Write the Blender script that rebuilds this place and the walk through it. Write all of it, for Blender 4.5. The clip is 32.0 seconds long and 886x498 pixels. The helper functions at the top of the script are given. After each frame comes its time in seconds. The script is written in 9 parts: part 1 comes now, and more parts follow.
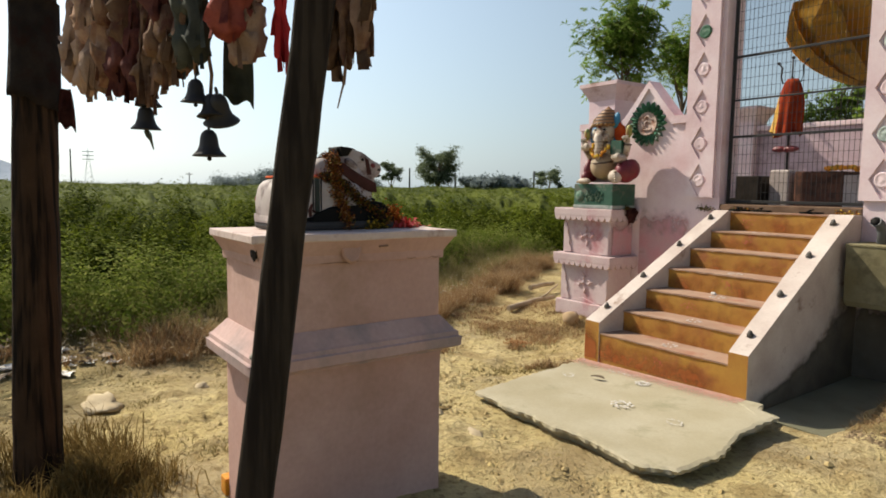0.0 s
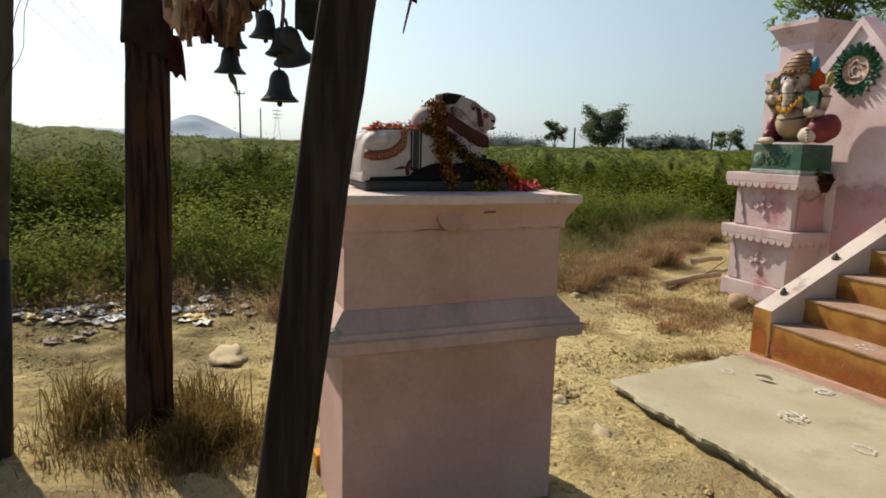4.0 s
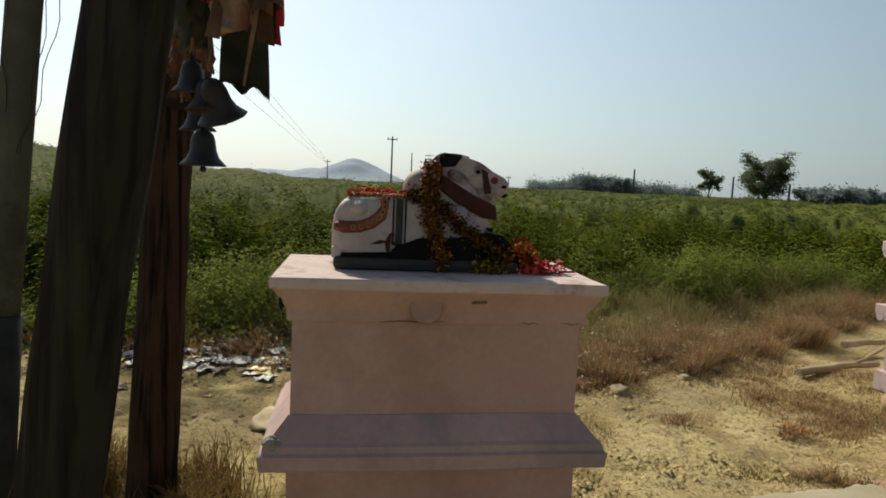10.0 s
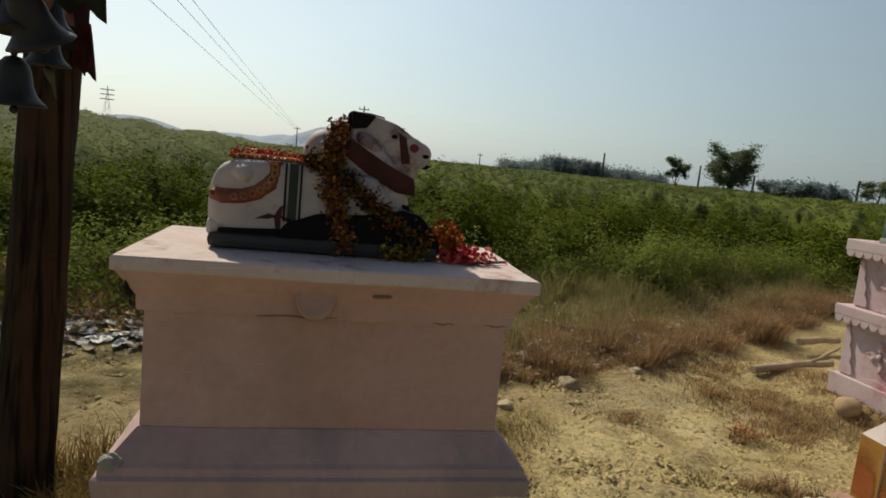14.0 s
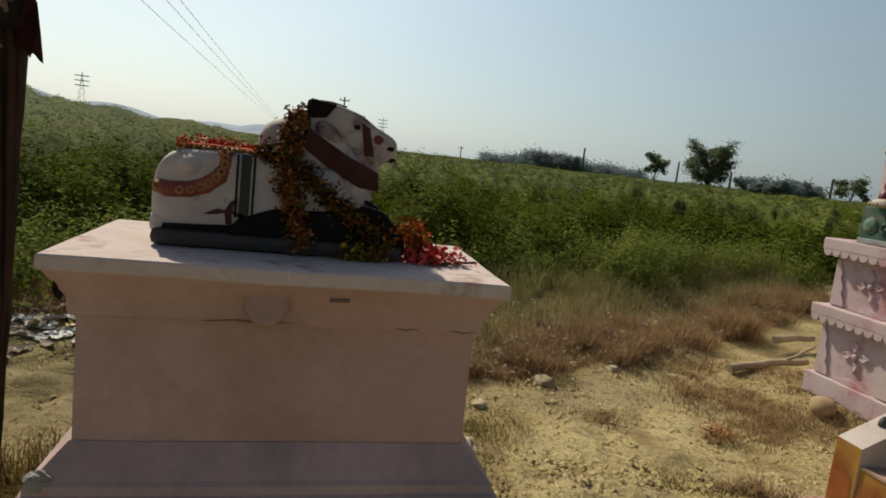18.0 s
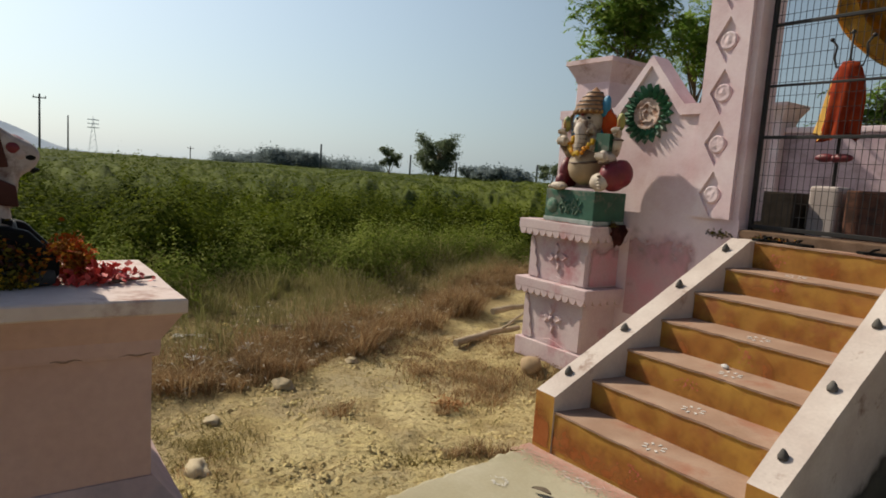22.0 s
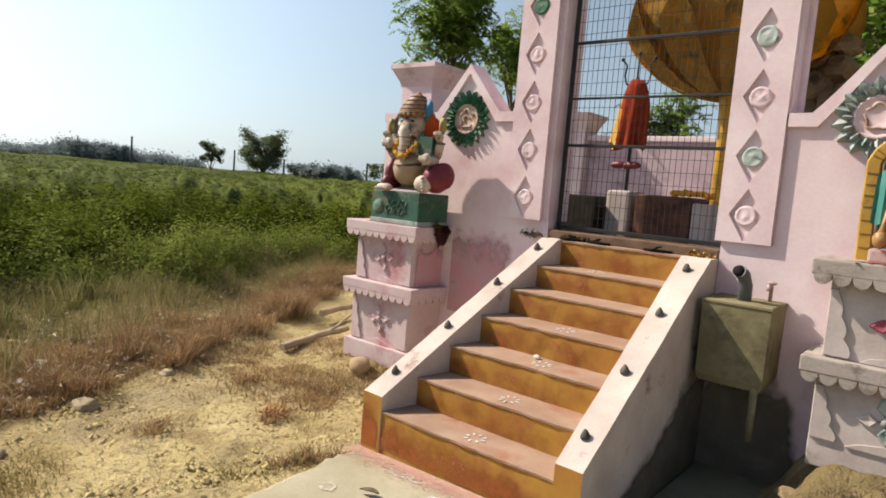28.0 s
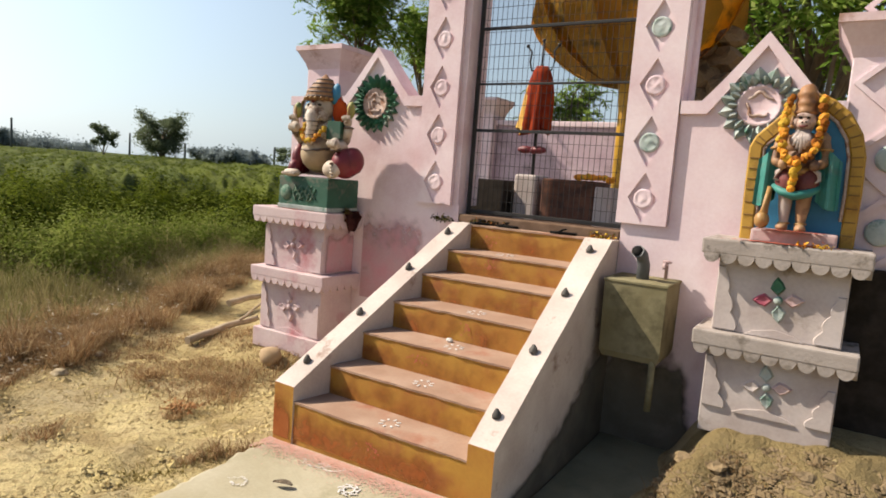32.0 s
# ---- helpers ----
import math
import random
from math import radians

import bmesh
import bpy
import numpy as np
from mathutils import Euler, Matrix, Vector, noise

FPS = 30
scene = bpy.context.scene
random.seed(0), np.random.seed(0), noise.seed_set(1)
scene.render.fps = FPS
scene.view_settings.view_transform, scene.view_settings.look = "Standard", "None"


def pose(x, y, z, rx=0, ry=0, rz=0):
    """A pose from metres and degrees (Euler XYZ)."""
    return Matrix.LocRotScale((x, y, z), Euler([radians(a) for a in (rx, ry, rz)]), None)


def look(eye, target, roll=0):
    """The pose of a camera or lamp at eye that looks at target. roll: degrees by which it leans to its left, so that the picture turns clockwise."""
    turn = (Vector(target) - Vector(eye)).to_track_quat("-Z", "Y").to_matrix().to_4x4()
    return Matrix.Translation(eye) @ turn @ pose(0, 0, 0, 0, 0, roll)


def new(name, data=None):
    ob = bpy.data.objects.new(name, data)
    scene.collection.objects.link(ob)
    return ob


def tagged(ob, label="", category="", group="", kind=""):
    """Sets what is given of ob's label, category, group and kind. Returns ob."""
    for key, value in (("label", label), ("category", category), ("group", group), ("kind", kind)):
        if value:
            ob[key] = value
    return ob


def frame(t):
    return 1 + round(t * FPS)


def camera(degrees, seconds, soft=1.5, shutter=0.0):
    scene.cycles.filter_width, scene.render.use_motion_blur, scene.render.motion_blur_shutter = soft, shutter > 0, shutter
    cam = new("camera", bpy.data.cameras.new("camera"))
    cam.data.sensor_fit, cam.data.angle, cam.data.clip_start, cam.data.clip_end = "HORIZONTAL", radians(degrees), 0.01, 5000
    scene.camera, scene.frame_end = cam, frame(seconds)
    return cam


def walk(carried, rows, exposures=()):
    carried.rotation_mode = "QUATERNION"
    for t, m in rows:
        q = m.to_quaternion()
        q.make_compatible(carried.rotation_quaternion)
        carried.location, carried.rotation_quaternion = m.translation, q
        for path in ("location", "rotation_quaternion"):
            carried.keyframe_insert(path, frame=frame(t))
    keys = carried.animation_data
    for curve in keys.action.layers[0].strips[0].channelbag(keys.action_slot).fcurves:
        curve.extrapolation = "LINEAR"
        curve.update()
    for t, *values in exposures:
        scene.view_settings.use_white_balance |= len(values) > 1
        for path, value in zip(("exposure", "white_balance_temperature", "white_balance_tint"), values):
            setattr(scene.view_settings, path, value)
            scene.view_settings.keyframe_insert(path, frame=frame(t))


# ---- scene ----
cam = camera(69.4, 32.0, soft=1.75)
PATH = [
    (0, (2.873, -6.185, 1.537), (1.251, -5.03, 1.348), 0.7),
    (0.5, (2.871, -6.149, 1.519), (1.205, -5.059, 1.332), 1.2),
    (1, (2.82, -6.063, 1.557), (1.121, -5.027, 1.359), 0.4),
    (1.5, (2.793, -6.002, 1.546), (1.053, -5.04, 1.337), 2.3),
    (2, (2.786, -5.975, 1.552), (0.999, -5.111, 1.309), 1.7),
    (2.5, (2.734, -5.91, 1.53), (0.909, -5.137, 1.257), 0.8),
    (3, (2.662, -5.828, 1.513), (0.832, -5.081, 1.213), 1.0),
    (3.5, (2.615, -5.8, 1.513), (0.775, -5.084, 1.195), 1.0),
    (5.5, (2.354, -5.544, 1.559), (0.517, -4.82, 1.238), 2.5),
    (6, (2.315, -5.502, 1.557), (0.464, -4.811, 1.248), 1.3),
    (6.5, (2.275, -5.459, 1.573), (0.4, -4.819, 1.296), 0.4),
    (7, (2.26, -5.416, 1.579), (0.357, -4.842, 1.357), -0.6),
    (7.5, (2.239, -5.361, 1.58), (0.3, -4.907, 1.396), -1.6),
    (8, (2.278, -5.316, 1.602), (0.327, -4.92, 1.411), -0.7),
    (8.5, (2.218, -5.244, 1.611), (0.268, -4.845, 1.415), -0.4),
    (9, (2.224, -5.181, 1.628), (0.259, -4.86, 1.44), 1.7),
    (9.5, (2.221, -5.122, 1.626), (0.255, -4.805, 1.447), 2.1),
    (10, (2.216, -5.086, 1.624), (0.245, -4.809, 1.424), 2.6),
    (10.5, (2.201, -5.047, 1.611), (0.233, -4.771, 1.38), 2.3),
    (11, (2.181, -5.01, 1.608), (0.215, -4.767, 1.327), 1.8),
    (11.5, (2.138, -4.982, 1.604), (0.185, -4.716, 1.265), 2.3),
    (12, (2.09, -4.952, 1.594), (0.146, -4.65, 1.231), 3.1),
    (12.5, (2.034, -4.921, 1.586), (0.095, -4.578, 1.239), 3.9),
    (13, (1.976, -4.895, 1.59), (0.04, -4.524, 1.253), 4.8),
    (13.5, (1.923, -4.876, 1.609), (-0.02, -4.513, 1.299), 5.7),
    (14, (1.875, -4.86, 1.617), (-0.071, -4.481, 1.347), 5.6),
    (14.5, (1.842, -4.847, 1.623), (-0.097, -4.442, 1.349), 5.7),
    (16.5, (1.784, -4.826, 1.618), (-0.159, -4.448, 1.332), 6.3),
    (17, (1.782, -4.822, 1.627), (-0.158, -4.423, 1.353), 6.7),
    (17.5, (1.771, -4.811, 1.622), (-0.163, -4.394, 1.334), 6.5),
    (18, (1.766, -4.801, 1.623), (-0.164, -4.36, 1.337), 6.4),
    (18.5, (1.78, -4.782, 1.624), (-0.128, -4.255, 1.337), 6.2),
    (19, (1.774, -4.761, 1.619), (-0.113, -4.168, 1.32), 5.5),
    (19.5, (1.778, -4.739, 1.631), (-0.083, -4.063, 1.351), 5.4),
    (20, (1.787, -4.721, 1.637), (-0.028, -3.922, 1.377), 5.2),
    (20.5, (1.786, -4.697, 1.637), (0.015, -3.8, 1.39), 4.7),
    (21, (1.807, -4.681, 1.644), (0.085, -3.694, 1.395), 4.4),
    (21.5, (1.815, -4.666, 1.647), (0.152, -3.581, 1.407), 4.1),
    (22, (1.82, -4.653, 1.647), (0.198, -3.505, 1.421), 3.9),
    (22.5, (1.837, -4.648, 1.652), (0.253, -3.446, 1.432), 3.7),
    (23, (1.843, -4.642, 1.654), (0.294, -3.395, 1.432), 3.6),
    (23.5, (1.855, -4.634, 1.654), (0.349, -3.337, 1.432), 3.8),
    (24, (1.854, -4.631, 1.658), (0.388, -3.288, 1.438), 4.1),
    (24.5, (1.85, -4.625, 1.66), (0.409, -3.254, 1.443), 4.3),
    (26.5, (1.847, -4.636, 1.67), (0.49, -3.18, 1.468), 4.7),
    (27, (1.85, -4.637, 1.675), (0.516, -3.16, 1.48), 4.6),
    (27.5, (1.851, -4.633, 1.672), (0.542, -3.132, 1.481), 4.5),
    (28, (1.848, -4.631, 1.674), (0.578, -3.099, 1.481), 4.6),
    (28.5, (1.85, -4.636, 1.678), (0.606, -3.082, 1.485), 4.5),
    (29, (1.85, -4.634, 1.681), (0.625, -3.065, 1.486), 4.4),
    (29.5, (1.85, -4.629, 1.681), (0.654, -3.039, 1.48), 4.3),
    (30, (1.85, -4.629, 1.687), (0.68, -3.018, 1.498), 4.2),
    (30.5, (1.852, -4.632, 1.689), (0.713, -2.998, 1.513), 4.3),
    (31, (1.854, -4.647, 1.694), (0.731, -3.001, 1.513), 4.1),
    (31.5, (1.858, -4.637, 1.677), (0.757, -2.978, 1.489), 4.3),
    (32, (1.854, -4.621, 1.682), (0.808, -2.93, 1.461), 4.3),
]
EXPOSURES = [(0.0, 0.36, 7000, 9), (4.0, 0.20, 7000, 8), (7.0, 0.02, 7000, 6), (10.0, -0.13, 7050, 6), (12.0, -0.30, 7100, 6), (18.5, -0.29, 7100, 6), (21.5, -0.12, 7000, 8), (24.0, 0.14, 7000, 10), (28.0, 0.50, 6900, 11), (32.0, 0.58, 7000, 12)]
walk(cam, [(t, look(eye, target, roll)) for t, eye, target, roll in PATH], EXPOSURES)

# ---- light ----
SUN_FROM = Vector((-0.72, -0.255, 0.695)).normalized()
world = bpy.data.worlds.new("sky")
scene.world = world
world.use_nodes = True
sky = world.node_tree.nodes.new("ShaderNodeTexSky")
sky.sky_type = "NISHITA"
sky.sun_disc = False
sky.sun_elevation = math.asin(SUN_FROM.z)
sky.sun_rotation = math.atan2(SUN_FROM.x, SUN_FROM.y)
sky.air_density, sky.dust_density, sky.ozone_density = 1.0, 1.4, 1.5
bg = world.node_tree.nodes["Background"]
wt = world.node_tree
way = wt.nodes.new("ShaderNodeTexCoord")
split = wt.nodes.new("ShaderNodeSeparateXYZ")
wt.links.new(way.outputs["Generated"], split.inputs[0])
layer = wt.nodes.new("ShaderNodeMapRange")
layer.inputs[1].default_value, layer.inputs[2].default_value = 0.0, 0.62
layer.inputs[3].default_value, layer.inputs[4].default_value = 0.66, 0.0
wt.links.new(split.outputs["Z"], layer.inputs[0])
veil = wt.nodes.new("ShaderNodeMix")
veil.data_type = "RGBA"
veil.inputs[7].default_value = (5.3, 6.9, 8.3, 1.0)
wt.links.new(layer.outputs[0], veil.inputs[0])
wt.links.new(sky.outputs[0], veil.inputs[6])
toward = wt.nodes.new("ShaderNodeVectorMath")
toward.operation = "DOT_PRODUCT"
toward.inputs[1].default_value = SUN_FROM
wt.links.new(way.outputs["Generated"], toward.inputs[0])
glow = wt.nodes.new("ShaderNodeMapRange")
glow.inputs[1].default_value, glow.inputs[2].default_value = 0.30, 0.80
glow.inputs[3].default_value, glow.inputs[4].default_value = 0.57, 1.08
wt.links.new(toward.outputs["Value"], glow.inputs[0])
dim = wt.nodes.new("ShaderNodeVectorMath")
dim.operation = "SCALE"
wt.links.new(veil.outputs[2], dim.inputs[0])
wt.links.new(glow.outputs[0], dim.inputs["Scale"])
wt.links.new(dim.outputs[0], bg.inputs[0])
bg.inputs[1].default_value = 0.125
sun_data = bpy.data.lights.new("sun", "SUN")
sun_data.energy, sun_data.angle, sun_data.color = 5.0, radians(0.6), (1.0, 0.94, 0.82)
sun = new("sun", sun_data)
sun.matrix_world = look(SUN_FROM * 50, (0, 0, 0))


# ---- materials ----
def rgb(c, k=0.77):
    return (c[0] * k, c[1] * k, c[2] * k, 1.0)


def surface(name, base, second, rough=0.85, scale=6.0, fine=60.0, bump=0.3, stain=None, stain_scale=1.5, stain_at=0.55,
            stain_soft=0.12, metal=0.0, per_object=0.0, bump_dist=0.004, grit=0.12):
    """A matt, uneven surface: two tones at a broad and a fine scale, stains of a third tone, fine relief."""
    m = bpy.data.materials.new(name)
    m.use_nodes = True
    t = m.node_tree
    b = t.nodes["Principled BSDF"]
    co = t.nodes.new("ShaderNodeTexCoord")
    broad = t.nodes.new("ShaderNodeTexNoise")
    broad.inputs["Scale"].default_value, broad.inputs["Detail"].default_value = scale, 6
    grain = t.nodes.new("ShaderNodeTexNoise")
    grain.inputs["Scale"].default_value, grain.inputs["Detail"].default_value = fine, 4
    t.links.new(co.outputs["Object"], broad.inputs["Vector"])
    t.links.new(co.outputs["Object"], grain.inputs["Vector"])
    ramp = t.nodes.new("ShaderNodeMapRange")
    ramp.inputs[1].default_value, ramp.inputs[2].default_value = 0.35, 0.68
    t.links.new(broad.outputs[0], ramp.inputs[0])
    mix = t.nodes.new("ShaderNodeMix")
    mix.data_type = "RGBA"
    mix.inputs[6].default_value, mix.inputs[7].default_value = rgb(base), rgb(second)
    t.links.new(ramp.outputs[0], mix.inputs[0])
    out = mix.outputs[2]
    if stain:
        st = t.nodes.new("ShaderNodeTexNoise")
        st.inputs["Scale"].default_value, st.inputs["Detail"].default_value = stain_scale, 8
        st.inputs["Roughness"].default_value = 0.65
        t.links.new(co.outputs["Object"], st.inputs["Vector"])
        r2 = t.nodes.new("ShaderNodeMapRange")
        r2.inputs[1].default_value, r2.inputs[2].default_value = stain_at, stain_at + stain_soft
        t.links.new(st.outputs[0], r2.inputs[0])
        mx = t.nodes.new("ShaderNodeMix")
        mx.data_type = "RGBA"
        t.links.new(r2.outputs[0], mx.inputs[0])
        t.links.new(out, mx.inputs[6])
        mx.inputs[7].default_value = rgb(stain)
        out = mx.outputs[2]
    gm = t.nodes.new("ShaderNodeMix")
    gm.data_type, gm.blend_type = "RGBA", "OVERLAY"
    gm.inputs[0].default_value = grit
    t.links.new(out, gm.inputs[6])
    t.links.new(grain.outputs[0], gm.inputs[7])
    out = gm.outputs[2]
    if per_object:
        info = t.nodes.new("ShaderNodeObjectInfo")
        hsv = t.nodes.new("ShaderNodeHueSaturation")
        mr = t.nodes.new("ShaderNodeMapRange")
        mr.inputs[3].default_value, mr.inputs[4].default_value = 1 - per_object, 1 + per_object
        t.links.new(info.outputs["Random"], mr.inputs[0])
        t.links.new(mr.outputs[0], hsv.inputs["Value"])
        t.links.new(out, hsv.inputs["Color"])
        out = hsv.outputs[0]
    t.links.new(out, b.inputs["Base Color"])
    b.inputs["Roughness"].default_value = rough
    if rough >= 0.85:
        b.inputs["Specular IOR Level"].default_value = 0.1
    b.inputs["Metallic"].default_value = metal
    bp = t.nodes.new("ShaderNodeBump")
    bp.inputs["Strength"].default_value, bp.inputs["Distance"].default_value = bump, bump_dist
    ad = t.nodes.new("ShaderNodeMath")
    ad.operation = "ADD"
    t.links.new(broad.outputs[0], ad.inputs[0])
    t.links.new(grain.outputs[0], ad.inputs[1])
    t.links.new(ad.outputs[0], bp.inputs["Height"])
    t.links.new(bp.outputs[0], b.inputs["Normal"])
    return m


def foliage(name, a, b_, c, patch=0.5, through_light=0.35):
    """Leaves: tone by leaf and by patch, some light passing through."""
    m = bpy.data.materials.new(name)
    m.use_nodes = True
    t = m.node_tree
    b = t.nodes["Principled BSDF"]
    geo = t.nodes.new("ShaderNodeNewGeometry")
    co = t.nodes.new("ShaderNodeTexCoord")
    n = t.nodes.new("ShaderNodeTexNoise")
    n.inputs["Scale"].default_value, n.inputs["Detail"].default_value = patch, 4
    t.links.new(co.outputs["Object"], n.inputs["Vector"])
    mr = t.nodes.new("ShaderNodeMapRange")
    mr.inputs[1].default_value, mr.inputs[2].default_value = 0.36, 0.64
    t.links.new(n.outputs[0], mr.inputs[0])
    m1 = t.nodes.new("ShaderNodeMix")
    m1.data_type = "RGBA"
    m1.inputs[6].default_value, m1.inputs[7].default_value = rgb(a), rgb(b_)
    t.links.new(mr.outputs[0], m1.inputs[0])
    pw = t.nodes.new("ShaderNodeMath")
    pw.operation = "POWER"
    pw.inputs[1].default_value = 2.5
    t.links.new(geo.outputs["Random Per Island"], pw.inputs[0])
    m2 = t.nodes.new("ShaderNodeMix")
    m2.data_type = "RGBA"
    m2.inputs[7].default_value = rgb(c)
    t.links.new(pw.outputs[0], m2.inputs[0])
    t.links.new(m1.outputs[2], m2.inputs[6])
    t.links.new(m2.outputs[2], b.inputs["Base Color"])
    b.inputs["Roughness"].default_value = 0.75
    b.inputs["Specular IOR Level"].default_value = 0.02
    tr = t.nodes.new("ShaderNodeBsdfTranslucent")
    t.links.new(m2.outputs[2], tr.inputs["Color"])
    ms = t.nodes.new("ShaderNodeMixShader")
    ms.inputs[0].default_value = through_light
    t.links.new(b.outputs[0], ms.inputs[1])
    t.links.new(tr.outputs[0], ms.inputs[2])
    t.links.new(ms.outputs[0], t.nodes["Material Output"].inputs["Surface"])
    return m


def streaked(name, base, second, dark):
    """Weathered timber: grain drawn out along z, cracks and soft relief."""
    m = surface(name, base, second, 0.9, 5.0, 60, 0.5)
    t = m.node_tree
    b = t.nodes["Principled BSDF"]
    co = t.nodes["Texture Coordinate"]
    mp = t.nodes.new("ShaderNodeMapping")
    mp.inputs["Scale"].default_value = (34, 34, 1.6)
    n = t.nodes.new("ShaderNodeTexNoise")
    n.inputs["Scale"].default_value, n.inputs["Detail"].default_value = 1.0, 7
    t.links.new(co.outputs["Object"], mp.inputs[0])
    t.links.new(mp.outputs[0], n.inputs["Vector"])
    r = t.nodes.new("ShaderNodeMapRange")
    r.inputs[1].default_value, r.inputs[2].default_value = 0.45, 0.62
    t.links.new(n.outputs[0], r.inputs[0])
    mx = t.nodes.new("ShaderNodeMix")
    mx.data_type = "RGBA"
    mx.inputs[7].default_value = rgb(dark)
    t.links.new(r.outputs[0], mx.inputs[0])
    old = b.inputs["Base Color"].links[0].from_socket
    t.links.new(old, mx.inputs[6])
    t.links.new(mx.outputs[2], b.inputs["Base Color"])
    bp = t.nodes.new("ShaderNodeBump")
    bp.inputs["Strength"].default_value, bp.inputs["Distance"].default_value = 0.4, 0.008
    bp.invert = True
    t.links.new(r.outputs[0], bp.inputs["Height"])
    t.links.new(bp.outputs[0], b.inputs["Normal"])
    return m


GREENLEAF = surface("worn_green_leaf_paint", (0.02, 0.12, 0.06), (0.05, 0.18, 0.10), 0.7, 9, 60, 0.2, (0.42, 0.42, 0.38), 7.0, 0.57, 0.08, per_object=0.3)
PIPE = surface("grey_plastic_pipe", (0.09, 0.095, 0.10), (0.13, 0.135, 0.14), 0.6, 5, 60, 0.2)
TROUGH = surface("mossy_cement", (0.22, 0.19, 0.105), (0.30, 0.265, 0.16), 0.9, 4.0, 60, 0.4, (0.12, 0.105, 0.06), 3.0, 0.52, 0.15)
RUST = surface("withered_marigold", (0.22, 0.065, 0.01), (0.34, 0.115, 0.015), 0.85, 30, 120, 0.4)
DARKLEAF = surface("withered_leaf", (0.10, 0.085, 0.015), (0.18, 0.14, 0.02), 0.85, 30, 120, 0.4)
SLABSTONE = surface("sunbleached_cement", (0.42, 0.37, 0.25), (0.50, 0.45, 0.33), 0.9, 2.5, 60, 0.4, (0.34, 0.31, 0.20), 3.0, 0.55, 0.15)
WET = surface("wet_dark_cement", (0.20, 0.195, 0.13), (0.27, 0.26, 0.18), 0.32, 3.0, 60, 0.15, (0.11, 0.11, 0.07), 2.0, 0.5, 0.25)
PINK = surface("pink_limewash", (0.82, 0.625, 0.66), (0.92, 0.77, 0.795), 0.9, 3.0, 45, 0.25, (0.67, 0.44, 0.46), 1.4, 0.56, 0.2)
CAPPINK = surface("brown_stained_limewash", (0.74, 0.55, 0.56), (0.84, 0.67, 0.68), 0.9, 5.0, 45, 0.3, (0.42, 0.25, 0.19), 3.2, 0.55, 0.14)
# Darker copy of PINK: the rear wall's shade is put into its colour.
SHADEPINK = surface("shaded_pink_limewash", (0.50, 0.36, 0.41), (0.60, 0.46, 0.50), 0.9, 3.0, 45, 0.25, (0.33, 0.24, 0.26), 2.2, 0.5, 0.15)
PEDPINK = surface("pale_pink_plaster", (0.60, 0.375, 0.32), (0.72, 0.49, 0.44), 0.9, 1.8, 40, 0.3, (0.43, 0.275, 0.20), 1.2, 0.50, 0.26)
WHITEWASH = surface("weathered_whitewash", (0.62, 0.545, 0.52), (0.50, 0.42, 0.395), 0.9, 4.0, 50, 0.3, (0.30, 0.25, 0.21), 3.0, 0.57, 0.12)
RAIL = surface("white_painted_cement", (0.72, 0.63, 0.57), (0.58, 0.48, 0.43), 0.85, 4.0, 60, 0.2, (0.34, 0.23, 0.185), 5.0, 0.60, 0.12)
OCHRE = surface("orange_ochre_paint", (0.41, 0.172, 0.022), (0.50, 0.268, 0.036), 0.75, 3.2, 55, 0.2, (0.34, 0.105, 0.024), 3.4, 0.52, 0.16)
TREAD = surface("worn_cement_tread", (0.375, 0.235, 0.165), (0.465, 0.315, 0.23), 0.9, 5.0, 70, 0.3, (0.38, 0.165, 0.105), 2.4, 0.54, 0.16)
CEMENT = surface("grey_cement", (0.36, 0.35, 0.30), (0.45, 0.43, 0.38), 0.9, 3.0, 60, 0.35, (0.24, 0.23, 0.20), 2.0, 0.6, 0.1)
WOOD = streaked("weathered_dark_wood", (0.046, 0.027, 0.016), (0.076, 0.045, 0.026), (0.010, 0.007, 0.005))
BLACKWOOD = streaked("sooty_dark_wood", (0.036, 0.028, 0.021), (0.052, 0.041, 0.031), (0.020, 0.015, 0.012))
EARTH = surface("dry_yellow_earth", (0.62, 0.49, 0.215), (0.72, 0.585, 0.31), 0.95, 1.4, 90, 0.8, (0.46, 0.35, 0.18), 2.6, 0.54, 0.16, bump_dist=0.02, grit=0.4)
STONE = surface("pale_stone", (0.46, 0.37, 0.235), (0.58, 0.48, 0.33), 0.9, 5.0, 50, 0.5, per_object=0.2)
IRON = surface("dark_iron", (0.015, 0.015, 0.017), (0.035, 0.03, 0.028), 0.6, 8, 80, 0.2, metal=0.4)
BRONZE = surface("blackened_bronze", (0.014, 0.0135, 0.014), (0.03, 0.027, 0.025), 0.6, 10, 80, 0.2, metal=0.2)
YELLOW = surface("yellow_paint", (0.55, 0.27, 0.018), (0.64, 0.36, 0.03), 0.6, 3, 50, 0.2, (0.17, 0.115, 0.02), 3.2, 0.54, 0.12)
# The ledge's blue-grey shade is painted in as grey patches.
LEDGEPINK = surface("grey_shaded_pink_plaster", (0.58, 0.40, 0.37), (0.68, 0.49, 0.46), 0.9, 2.5, 40, 0.2, (0.40, 0.33, 0.32), 3.4, 0.47, 0.22)
GREENP = surface("green_paint", (0.012, 0.075, 0.042), (0.025, 0.12, 0.072), 0.6, 6, 50, 0.25, (0.12, 0.13, 0.095), 8.0, 0.53, 0.10)
BLUEP = surface("blue_paint", (0.02, 0.17, 0.32), (0.03, 0.24, 0.42), 0.6, 5, 50, 0.2)
LEAF = foliage("shrub_leaf", (0.020, 0.036, 0.003), (0.132, 0.172, 0.013), (0.175, 0.200, 0.026), 0.8, 0.36)
